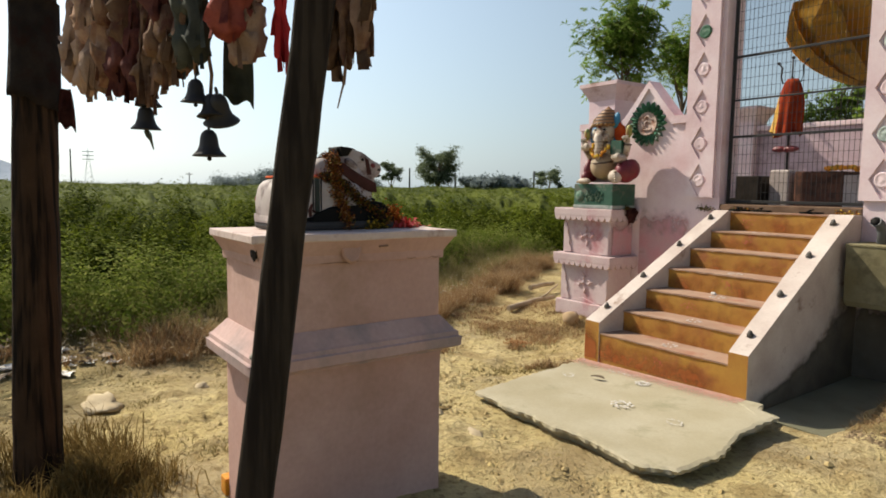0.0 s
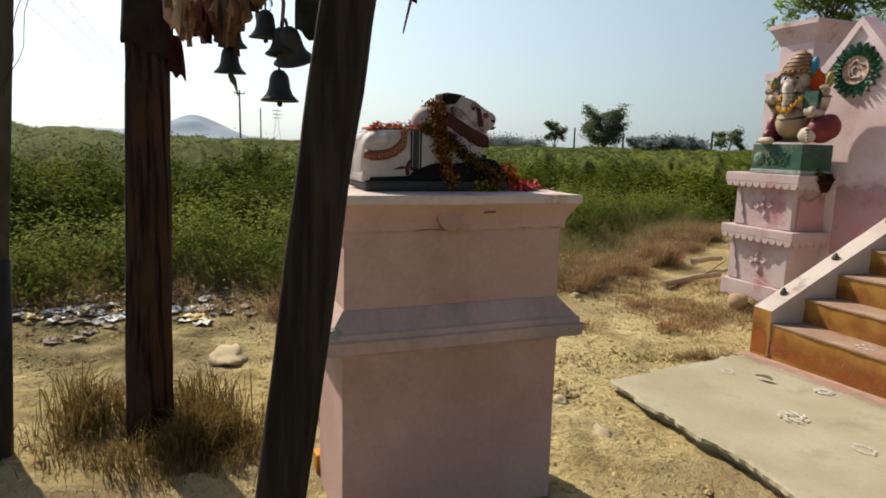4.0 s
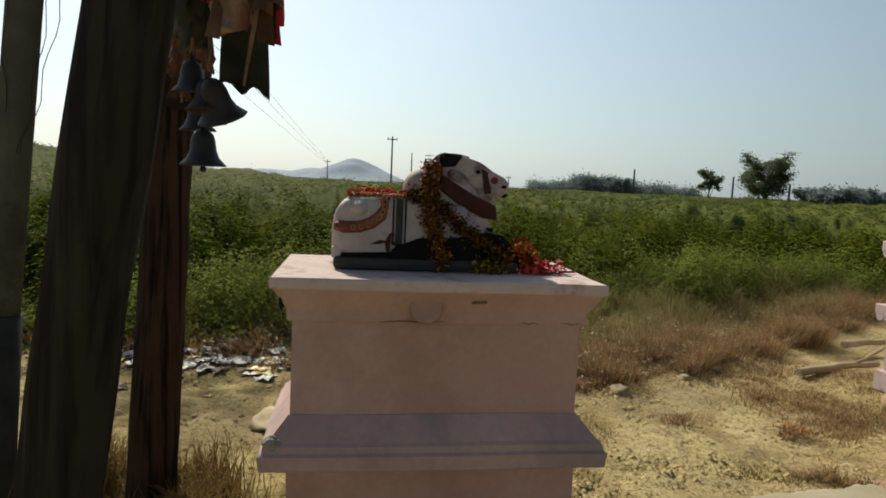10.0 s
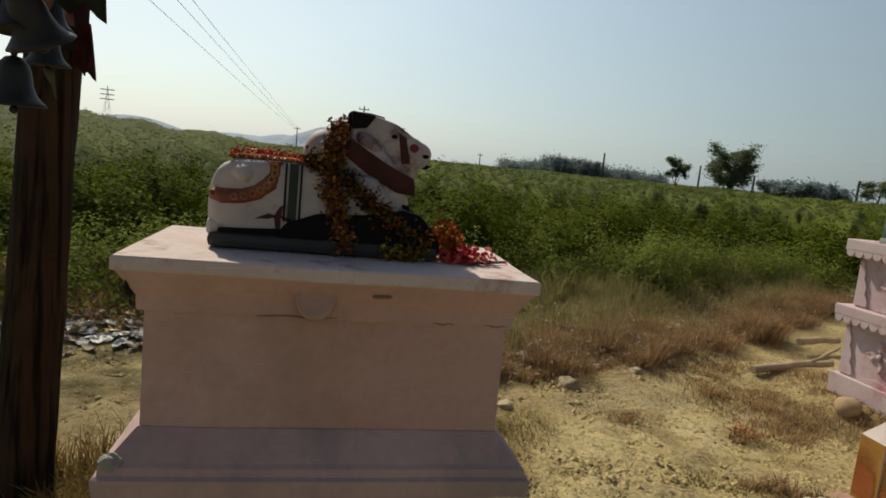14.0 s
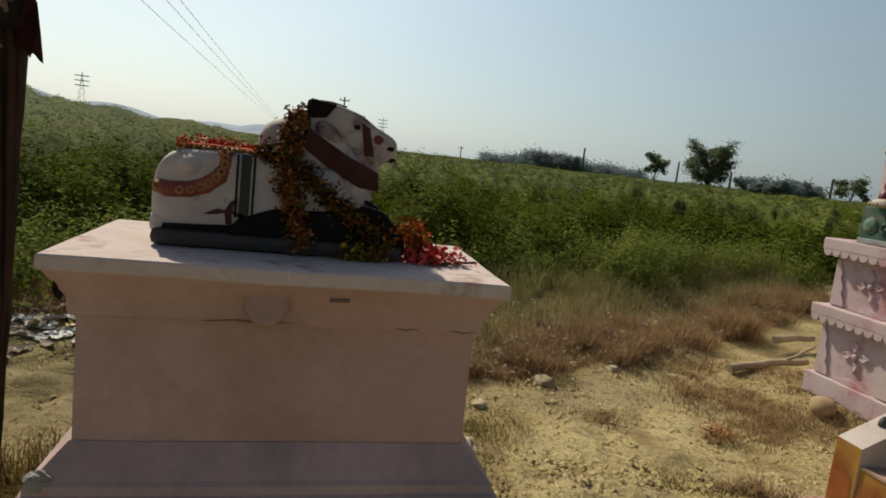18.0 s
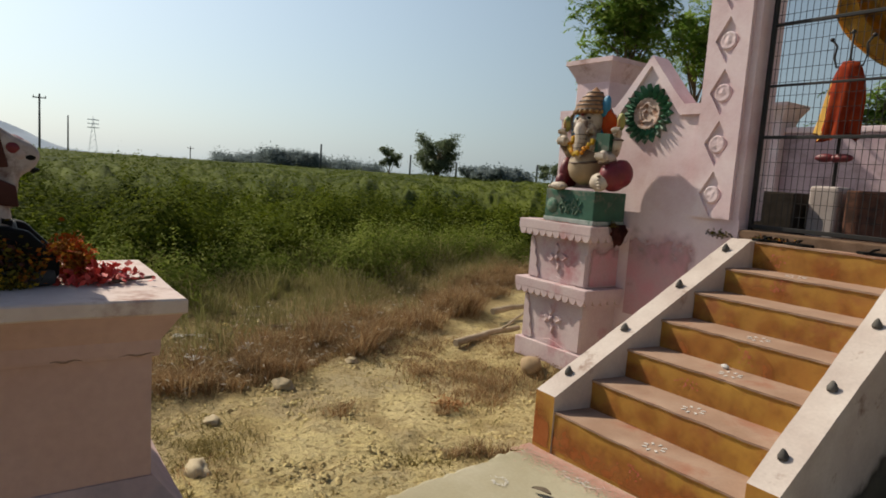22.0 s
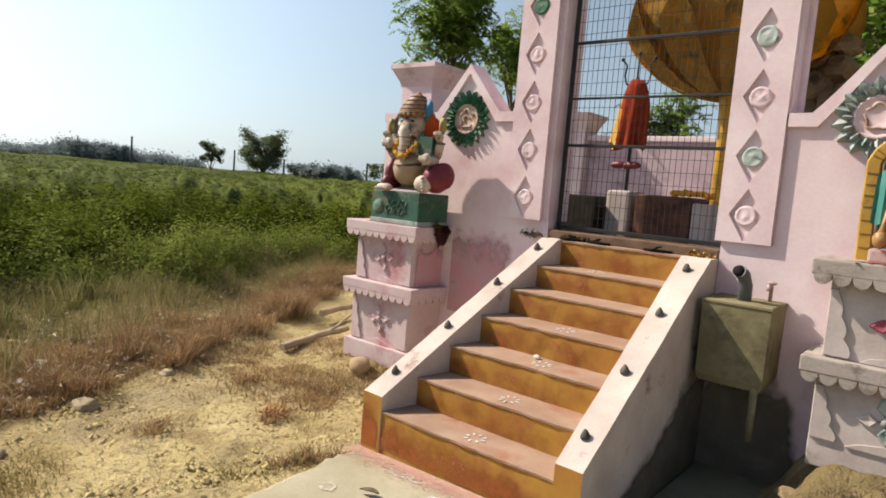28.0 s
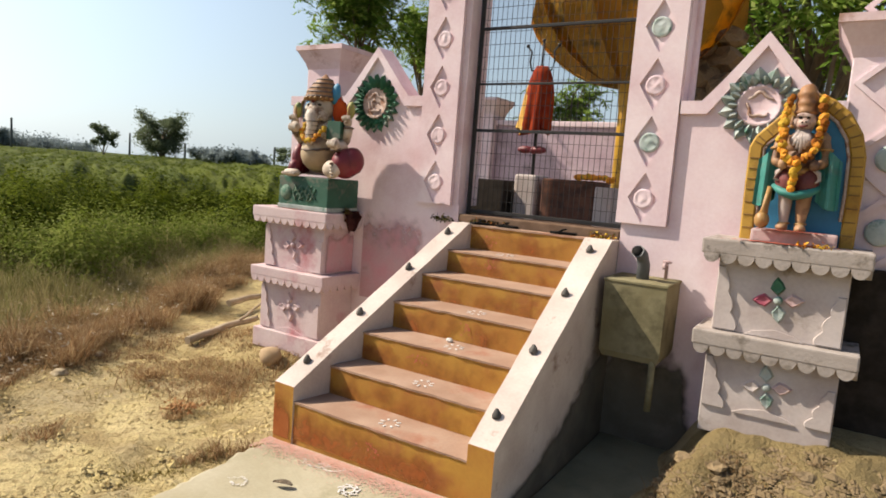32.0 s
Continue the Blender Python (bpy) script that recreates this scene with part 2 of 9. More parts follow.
TOPLEAF = foliage("far_shrub_leaf", (0.048, 0.070, 0.006), (0.100, 0.126, 0.011), (0.125, 0.148, 0.018), 0.25, 0.25)
PALELEAF = foliage("pale_weed_leaf", (0.14, 0.195, 0.025), (0.21, 0.26, 0.045), (0.34, 0.36, 0.11), 0.9, 0.42)
CANOPY = surface("shrub_canopy", (0.046, 0.064, 0.006), (0.100, 0.122, 0.013), 0.95, 0.5, 5.0, 0.6, (0.120, 0.137, 0.019), 0.09, 0.5, 0.2, bump_dist=0.10, grit=0.35)
GRASS = foliage("green_grass_blade", (0.17, 0.19, 0.05), (0.28, 0.27, 0.09), (0.46, 0.40, 0.20), 1.2, 0.42)
STRAW = foliage("straw_blade", (0.29, 0.225, 0.085), (0.22, 0.175, 0.06), (0.44, 0.35, 0.16), 2.0, 0.4)
PALESTRAW = foliage("pale_dry_leaf", (0.52, 0.43, 0.29), (0.42, 0.32, 0.20), (0.66, 0.60, 0.50), 2.0, 0.3)
RUSTGRASS = foliage("rusty_grass", (0.16, 0.105, 0.035), (0.22, 0.15, 0.05), (0.36, 0.25, 0.10), 2.0, 0.35)
OLIVE = foliage("olive_straw_blade", (0.20, 0.185, 0.07), (0.27, 0.235, 0.10), (0.44, 0.37, 0.19), 1.4, 0.42)
DRY = foliage("dry_grass", (0.26, 0.138, 0.066), (0.39, 0.235, 0.115), (0.62, 0.48, 0.28), 1.6, 0.4)
# Far thickets: distance haze is put into a pale blue-grey leaf colour.
HAZELEAF = foliage("painted_haze_leaf", (0.23, 0.28, 0.29), (0.26, 0.31, 0.315), (0.29, 0.34, 0.335), 0.05, 0.4)
NEEM = foliage("tree_leaf", (0.12, 0.24, 0.035), (0.23, 0.37, 0.06), (0.42, 0.50, 0.15), 1.0, 0.58)
# Field trees: leaf colour lifted to imitate distance haze.
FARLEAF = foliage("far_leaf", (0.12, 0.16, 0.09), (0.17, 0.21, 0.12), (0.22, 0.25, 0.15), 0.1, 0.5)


# Top slab's plaster is lightened, so its colour carries part of the sunlight.
PEDTOP = surface("plaster_top_sun_lightened", (0.70, 0.56, 0.52), (0.82, 0.70, 0.66), 0.9, 6.0, 40, 0.25, (0.43, 0.27, 0.23), 6.0, 0.53, 0.14)
PEDCHIP = surface("brown_chipped_plaster", (0.27, 0.17, 0.13), (0.36, 0.24, 0.19), 0.95, 12, 60, 0.4)
DARKSTAIN = surface("dark_broken_plaster", (0.17, 0.105, 0.07), (0.25, 0.16, 0.11), 0.95, 12, 60, 0.4)
PALECREAM = surface("flaked_cream_paint", (0.55, 0.42, 0.36), (0.66, 0.52, 0.46), 0.85, 14, 60, 0.3, (0.34, 0.19, 0.13), 14.0, 0.50, 0.12)
CREAM = surface("cream_statue_paint", (0.52, 0.41, 0.31), (0.64, 0.55, 0.46), 0.6, 9, 60, 0.25, (0.22, 0.13, 0.08), 12.0, 0.54, 0.08)
BULLWHITE = surface("stained_white_paint", (0.44, 0.38, 0.37), (0.62, 0.56, 0.545), 0.7, 5, 60, 0.2, (0.10, 0.055, 0.055), 5.5, 0.54, 0.12)
BULLHEAD = surface("smoke_stained_white_paint", (0.42, 0.35, 0.345), (0.57, 0.50, 0.49), 0.75, 7, 60, 0.2, (0.12, 0.055, 0.052), 9.0, 0.52, 0.14)
MUZZLE = surface("grey_pink_muzzle_paint", (0.40, 0.30, 0.30), (0.52, 0.42, 0.42), 0.65, 9, 60, 0.2, (0.28, 0.12, 0.12), 8, 0.55, 0.12)
REDP = surface("red_paint", (0.15, 0.007, 0.016), (0.22, 0.016, 0.028), 0.5, 8, 60, 0.2, (0.08, 0.006, 0.010), 6, 0.55, 0.15)
MAROON = surface("maroon_paint", (0.060, 0.022, 0.019), (0.10, 0.036, 0.030), 0.65, 10, 60, 0.2)
SKIRT = surface("dull_crimson_paint", (0.13, 0.025, 0.024), (0.20, 0.045, 0.04), 0.65, 10, 60, 0.2, (0.08, 0.02, 0.018), 8, 0.53, 0.14)
BLACKP = surface("black_paint", (0.006, 0.0055, 0.0055), (0.011, 0.010, 0.0095), 0.7, 8, 60, 0.2)
VERMILION = surface("vermilion_cloth", (0.50, 0.06, 0.015), (0.62, 0.11, 0.02), 0.85, 12, 90, 0.4, (0.34, 0.03, 0.015), 6, 0.55, 0.15)
GOLD = surface("dull_gold_paint", (0.33, 0.17, 0.05), (0.44, 0.25, 0.08), 0.5, 12, 70, 0.25, (0.2, 0.1, 0.04), 8, 0.6, 0.1)
MARIGOLD = surface("marigold", (0.72, 0.24, 0.01), (0.80, 0.36, 0.015), 0.8, 30, 120, 0.5, per_object=0.1)
MARIGOLDY = surface("yellow_marigold", (0.62, 0.38, 0.02), (0.55, 0.30, 0.015), 0.8, 30, 120, 0.5)
PETAL = surface("red_petal", (0.62, 0.03, 0.03), (0.75, 0.10, 0.07), 0.6, 20, 100, 0.3)
SACK = surface("faded_sackcloth", (0.17, 0.095, 0.062), (0.29, 0.185, 0.12), 0.95, 11, 90, 0.8, (0.12, 0.045, 0.035), 7, 0.5, 0.15, per_object=0.4)
MAROONRAG = surface("maroon_rag", (0.11, 0.035, 0.032), (0.19, 0.075, 0.06), 0.95, 11, 90, 0.8, (0.06, 0.022, 0.02), 7, 0.5, 0.15, per_object=0.3)
PALESACK = surface("pale_pink_sackcloth", (0.34, 0.22, 0.16), (0.46, 0.33, 0.25), 0.95, 11, 90, 0.8, (0.24, 0.10, 0.08), 7, 0.52, 0.15, per_object=0.25)
RAG = surface("grey_green_rag", (0.055, 0.062, 0.05), (0.11, 0.115, 0.095), 0.9, 9, 90, 0.5, per_object=0.25)
DARKRAG = surface("dark_grey_brown_rag", (0.040, 0.034, 0.032), (0.075, 0.060, 0.052), 0.95, 9, 90, 0.6, (0.06, 0.028, 0.024), 6, 0.5, 0.15)
REDCLOTH = surface("red_cloth", (0.46, 0.03, 0.04), (0.56, 0.06, 0.06), 0.85, 9, 90, 0.4)
DULLRED = surface("dull_red_cloth", (0.24, 0.05, 0.045), (0.34, 0.10, 0.08), 0.9, 9, 90, 0.5, (0.14, 0.03, 0.03), 6, 0.52, 0.15)
ROPE = surface("rope_fibre", (0.20, 0.12, 0.08), (0.30, 0.19, 0.12), 0.95, 30, 120, 0.4)
PLASTIC = surface("pale_plastic_litter", (0.74, 0.72, 0.68), (0.58, 0.56, 0.52), 0.6, 12, 60, 0.3, per_object=0.25)
LITTERB = surface("brown_paper_litter", (0.24, 0.17, 0.11), (0.34, 0.26, 0.18), 0.8, 12, 60, 0.3, per_object=0.3)
LITTERY = surface("yellow_plastic_litter", (0.60, 0.42, 0.08), (0.50, 0.33, 0.06), 0.5, 12, 60, 0.3)
BRANCH = surface("dry_branch", (0.40, 0.31, 0.21), (0.52, 0.42, 0.30), 0.9, 10, 80, 0.4)
POLE = surface("concrete_pole", (0.085, 0.095, 0.095), (0.125, 0.135, 0.135), 0.9, 5, 60, 0.3, (0.065, 0.07, 0.068), 3, 0.55, 0.12)
BARK = surface("grey_bark", (0.16, 0.12, 0.085), (0.23, 0.18, 0.13), 0.95, 8, 50, 0.7, bump_dist=0.02)
BRICK = surface("dark_brick", (0.14, 0.065, 0.045), (0.21, 0.10, 0.07), 0.9, 9, 60, 0.5, (0.08, 0.045, 0.035), 6, 0.5, 0.12)
ROCK = surface("brown_rock", (0.22, 0.14, 0.08), (0.32, 0.21, 0.12), 0.95, 4, 40, 0.8, (0.10, 0.065, 0.04), 5, 0.55, 0.1, bump_dist=0.03, per_object=0.2)
# Distance haze painted as a pale blue base colour, for hills and pylons.
HAZE = surface("painted_haze", (0.40, 0.48, 0.58), (0.44, 0.51, 0.60), 1.0, 0.01, 0.05, 0.0)
CHALK = surface("white_chalk", (0.74, 0.70, 0.66), (0.66, 0.62, 0.58), 0.95, 30, 90, 0.2)
KUMKUM = surface("pink_powder", (0.60, 0.33, 0.26), (0.62, 0.40, 0.33), 0.95, 25, 90, 0.2)
INK = surface("sooty_clay", (0.10, 0.092, 0.085), (0.17, 0.155, 0.14), 0.85, 10, 60, 0.2)
HOOD = surface("dark_red_orange_cloth", (0.25, 0.025, 0.010), (0.37, 0.055, 0.014), 0.85, 9, 90, 0.4, (0.15, 0.014, 0.010), 5, 0.52, 0.15)
FADEDLEAF = surface("faded_leaf_paint", (0.34, 0.41, 0.38), (0.52, 0.55, 0.53), 0.8, 9, 60, 0.3, (0.05, 0.17, 0.12), 7.0, 0.52, 0.12, per_object=0.25)
# One dark tone for the damp and the painted shade below the trough.
DAMPSHADE = surface("damp_and_shade", (0.105, 0.09, 0.065), (0.17, 0.145, 0.11), 0.7, 5.0, 50, 0.3, (0.20, 0.155, 0.125), 6.0, 0.58, 0.15)
LETTER = surface("worn_letter_paint", (0.11, 0.19, 0.13), (0.24, 0.29, 0.22), 0.8, 14, 60, 0.3, (0.03, 0.12, 0.075), 14, 0.46, 0.14)
DRYPETAL = surface("dry_orange_petal", (0.46, 0.22, 0.09), (0.52, 0.30, 0.14), 0.9, 25, 90, 0.2)
NEARBLACK = surface("near_black", (0.030, 0.024, 0.02), (0.055, 0.045, 0.038), 0.95, 14, 60, 0.5)
PALEPINKTAP = surface("dull_pink_metal", (0.42, 0.28, 0.28), (0.5, 0.36, 0.35), 0.6, 12, 60, 0.2)
TEAL = surface("teal_statue_paint", (0.02, 0.19, 0.16), (0.05, 0.27, 0.23), 0.6, 7, 60, 0.25, (0.10, 0.16, 0.13), 6, 0.56, 0.12)
CROWN = surface("brown_crown_paint", (0.30, 0.13, 0.05), (0.42, 0.22, 0.09), 0.6, 14, 70, 0.3, (0.14, 0.06, 0.03), 10, 0.55, 0.12)
LOTUSBUD = surface("olive_yellow_paint", (0.30, 0.28, 0.06), (0.42, 0.38, 0.10), 0.6, 10, 60, 0.2, (0.12, 0.18, 0.05), 9, 0.52, 0.14)
BELLY = surface("tan_statue_paint", (0.40, 0.28, 0.17), (0.50, 0.37, 0.24), 0.6, 8, 60, 0.2, (0.25, 0.15, 0.09), 6, 0.57, 0.12)
CROWNDARK = surface("dark_crown_paint", (0.10, 0.06, 0.045), (0.17, 0.11, 0.08), 0.6, 14, 70, 0.3)
RIBDARK = surface("dark_ochre_paint", (0.20, 0.10, 0.02), (0.28, 0.15, 0.03), 0.7, 8, 60, 0.3)
FACE = surface("brown_pink_statue_paint", (0.46, 0.31, 0.25), (0.58, 0.43, 0.36), 0.6, 12, 60, 0.25, (0.16, 0.08, 0.06), 22, 0.52, 0.10)
RIB = surface("ochre_border_paint", (0.42, 0.22, 0.025), (0.52, 0.30, 0.04), 0.7, 8, 60, 0.3, (0.25, 0.12, 0.02), 7, 0.52, 0.14)
KUMRED = surface("vermilion_powder", (0.52, 0.13, 0.09), (0.60, 0.20, 0.14), 0.95, 25, 90, 0.2)


for dull in (CANOPY, BLACKP, BLACKWOOD, WOOD, DARKLEAF, RUST, MAROON, RAG):
    dull.node_tree.nodes["Principled BSDF"].inputs["Specular IOR Level"].default_value = 0.12


# ---- building helpers ----
def finish(name, bm, materials, parent=None, label="", smooth=False):
    bmesh.ops.recalc_face_normals(bm, faces=bm.faces)
    me = bpy.data.meshes.new(name)
    if smooth:
        for f in bm.faces:
            f.smooth = True
    bm.to_mesh(me)
    bm.free()
    for m in materials if isinstance(materials, (list, tuple)) else [materials]:
        me.materials.append(m)
    ob = new(name, me)
    if parent:
        ob.parent = parent
        ob.matrix_parent_inverse = parent.matrix_world.inverted()
    if label:
        ob["label"] = label
    return ob


def part(name, bm, material, parent, label="", smooth=False):
    return finish(name, bm, material, parent, label, smooth)


def thing(name, label, category, group="", kind=""):
    return tagged(new(name), label, category, group, kind)


def box(bm, lo, hi, bevel=0.0, mi=0, seg=2, m=None):
    lo, hi = Vector(lo), Vector(hi)
    r = bmesh.ops.create_cube(bm, size=1.0, matrix=Matrix.Translation((lo + hi) / 2) @ Matrix.Diagonal((*(hi - lo), 1)))
    vs = r["verts"]
    fs = list({f for v in vs for f in v.link_faces})
    if bevel:
        es = list({e for f in fs for e in f.edges})
        r2 = bmesh.ops.bevel(bm, geom=es, offset=bevel, segments=seg, affect="EDGES", profile=0.6)
        vs = list({v for v in vs if v.is_valid} | set(r2["verts"]))
        fs = list({f for v in vs for f in v.link_faces})
    for f in fs:
        f.material_index = mi
    if m is not None:
        bmesh.ops.transform(bm, matrix=m, verts=list({v for f in fs for v in f.verts}))
    return fs


def ball(bm, c, r, mi=0, m=None, seg=12):
    """A ball or, with three radii, an egg."""
    r = (r, r, r) if isinstance(r, (int, float)) else r
    mat = Matrix.Translation(c) @ (m or Matrix()) @ Matrix.Diagonal((*r, 1))
    res = bmesh.ops.create_uvsphere(bm, u_segments=seg, v_segments=max(6, seg * 2 // 3), radius=1.0, matrix=mat)
    for f in {f for v in res["verts"] for f in v.link_faces}:
        f.material_index, f.smooth = mi, True


def tube(bm, pts, radii, seg=10, mi=0, caps=True):
    """A round limb along points."""
    pts = [Vector(p) for p in pts]
    radii = [radii] * len(pts) if isinstance(radii, (int, float)) else radii
    rings, ref = [], Vector((0.31, 0.17, 0.93)).normalized()
    for i, p in enumerate(pts):
        d = (pts[min(i + 1, len(pts) - 1)] - pts[max(i - 1, 0)]).normalized()
        if abs(d.dot(ref)) > 0.97:
            ref = Vector((1, 0, 0))
        u = d.cross(ref).normalized()
        v = d.cross(u)
        rings.append([bm.verts.new(p + radii[i] * (math.cos(a) * u + math.sin(a) * v)) for a in [2 * math.pi * k / seg for k in range(seg)]])
    for a, b in zip(rings, rings[1:]):
        for k in range(seg):
            f = bm.faces.new((a[k], a[(k + 1) % seg], b[(k + 1) % seg], b[k]))
            f.material_index, f.smooth = mi, True
    if caps:
        for r in (rings[0], rings[-1]):
            bm.faces.new(r).material_index = mi


def lathe(bm, profile, seg=20, m=None, mi=0):
    """A turned shape from (radius, height) pairs about z."""
    m = m or Matrix()
    rings = [[bm.verts.new(m @ Vector((r * math.cos(2 * math.pi * k / seg), r * math.sin(2 * math.pi * k / seg), z))) for k in range(seg)] for r, z in profile]
    for a, b in zip(rings, rings[1:]):
        for k in range(seg):
            f = bm.faces.new((a[k], a[(k + 1) % seg], b[(k + 1) % seg], b[k]))
            f.material_index, f.smooth = mi, True
    for r in (rings[0], rings[-1]):
        bm.faces.new(r).material_index = mi


def prism(bm, outline, y0, y1, mi=0):
    """An outline in x and z, given depth along y."""
    a = [bm.verts.new((x, y0, z)) for x, z in outline]
    b = [bm.verts.new((x, y1, z)) for x, z in outline]
    n = len(outline)
    fs = [bm.faces.new(a), bm.faces.new(b[::-1])]
    for k in range(n):
        fs.append(bm.faces.new((a[k], b[k], b[(k + 1) % n], a[(k + 1) % n])))
    for f in fs:
        f.material_index = mi
    return fs


def tiers(bm, x0, x1, y0, y1, rows, mi=0):
    """A moulded block: rows of (height, inset) of one rectangle, bottom to top."""
    rings = []
    for z, i in rows:
        rings.append([bm.verts.new(c) for c in ((x0 + i, y0 + i, z), (x1 - i, y0 + i, z), (x1 - i, y1 - i, z), (x0 + i, y1 - i, z))])
    for a, b in zip(rings, rings[1:]):
        for k in range(4):
            bm.faces.new((a[k], a[(k + 1) % 4], b[(k + 1) % 4], b[k])).material_index = mi
    bm.faces.new(rings[0]).material_index = mi
    bm.faces.new(rings[-1]).material_index = mi


def quads(name, corners, material):
    """One mesh of loose four-cornered leaves or blades: an n x 4 x 3 array."""
    n = len(corners)
    me = bpy.data.meshes.new(name)
    me.vertices.add(4 * n)
    me.vertices.foreach_set("co", np.asarray(corners, np.float32).ravel())
    me.loops.add(4 * n)
    me.loops.foreach_set("vertex_index", np.arange(4 * n, dtype=np.int32))
    me.polygons.add(n)
    me.polygons.foreach_set("loop_start", np.arange(0, 4 * n, 4, dtype=np.int32))
    me.update(calc_edges=True)
    me.materials.append(material)
    return me


rng = np.random.default_rng(7)


def leaves_at(centres, length, width, upward=0.4, r=None, facing=None):
    """Leaf quads (pointed kites) at the centres, facing all ways but mostly up."""
    r = r or rng
    n = len(centres)
    axis = r.normal(size=(n, 3))
    axis[:, 2] *= 0.6
    axis /= np.linalg.norm(axis, axis=1)[:, None]
    nor = r.normal(size=(n, 3)) + [0, 0, upward * 2]
    if facing is not None:
        nor = facing * 1.6 + r.normal(0, 0.34, (n, 3)) + [0, 0, 0.35]
        axis = axis - nor * ((axis * nor).sum(1) / (nor * nor).sum(1))[:, None]
        axis /= np.linalg.norm(axis, axis=1)[:, None]
    side = np.cross(axis, nor)
    side /= np.linalg.norm(side, axis=1)[:, None] + 1e-9
    ln = (length * r.uniform(0.6, 1.3, n))[:, None] * axis
    wd = (width * r.uniform(0.6, 1.3, n))[:, None] * side
    return np.stack([centres - ln / 2, centres + wd / 2 + ln * 0.05, centres + ln / 2, centres - wd / 2 + ln * 0.05], 1)


# ---- ground ----
def hummock(x, y):
    """Height of the bare ground."""
    x, y = np.asarray(x, float), np.asarray(y, float)
    x, y = np.clip(x, -3000, 3000), np.clip(y, -3000, 3000)
    sig = lambda v: 1 / (1 + np.exp(-np.clip(v, -40, 40)))
    h = 0.47 * sig((x - 1.22 + 0.04 * np.sin(9 * y)) / 0.06) * sig((y + 1.30 + 0.08 * np.sin(7 * x)) / 0.22) * sig((3.5 - x) / 0.4)
    h += 0.20 * np.exp(-(((x + 2.0) / 0.75) ** 2 + ((y + 0.35) / 0.6) ** 2) ** 2)
    h += 0.12 * sig(-(x + 3.6) / 0.25)
    h += 0.10 * np.exp(-((x + 2.84) / 0.38) ** 2 - ((y + 0.74) / 0.5) ** 2)
    h += 0.015 * np.sin(1.9 * x + 0.7 * y) * np.sin(1.3 * y - 0.5 * x) + 0.006 * np.sin(7 * x + 2) * np.sin(6 * y + 3 * x)
    far = np.hypot(x, y + 4)
    h += np.clip((-x - 25) / 60, 0, 1) * 0.9 * (far > 20) + np.clip((-y - 12) / 40, 0, 1) * np.clip((-x - 8) / 30, 0, 1) * 1.2
    return h


def spaced(lo, hi, step, far, grow=1.22):
    c = list(np.arange(lo, hi + step / 2, step))
    d, p = step, hi
    while p < far:
        d *= grow
        p += d
        c.append(p)
    d, p = step, lo
    while p > -far:
        d *= grow
        p -= d
        c.insert(0, p)
    return np.array(c)


def clearing_edge(y):
    """How far out, along x, the bare earth gives way to dry grass."""
    return np.interp(y, [-9.5, -7.2, -6.2, -4.9, -3.4, -3.0, -2.2, -1.2, -0.1, 1.0, 3.0], [-4.2, -3.7, -3.5, -2.95, -2.65, -2.8, -3.05, -3.55, -4.1, -4.8, -6.0])


def field_edge(y):
    """How far out, along x, the green field begins."""
    return np.interp(y, [-9.5, -6.5, -4.5, -3.0, -1.5, 0.0, 3.0], [-4.95, -4.75, -5.3, -6.1, -6.8, -7.3, -7.9]) - 0.25 * np.sin(1.7 * y)


def noise_of(x, y):
    return np.sin(2.1 * x + 1.3 * np.sin(1.7 * y)) * np.sin(1.9 * y + 1.1 * np.sin(2.3 * x))


def rough_field(shape, reach):
    """Random heights, smoothed over some cells."""
    h = rng.normal(0, 1, shape)
    for _ in range(2):
        for ax in (0, 1):
            h = sum(np.roll(h, k, ax) for k in range(-reach, reach + 1))
    return h / h.std()


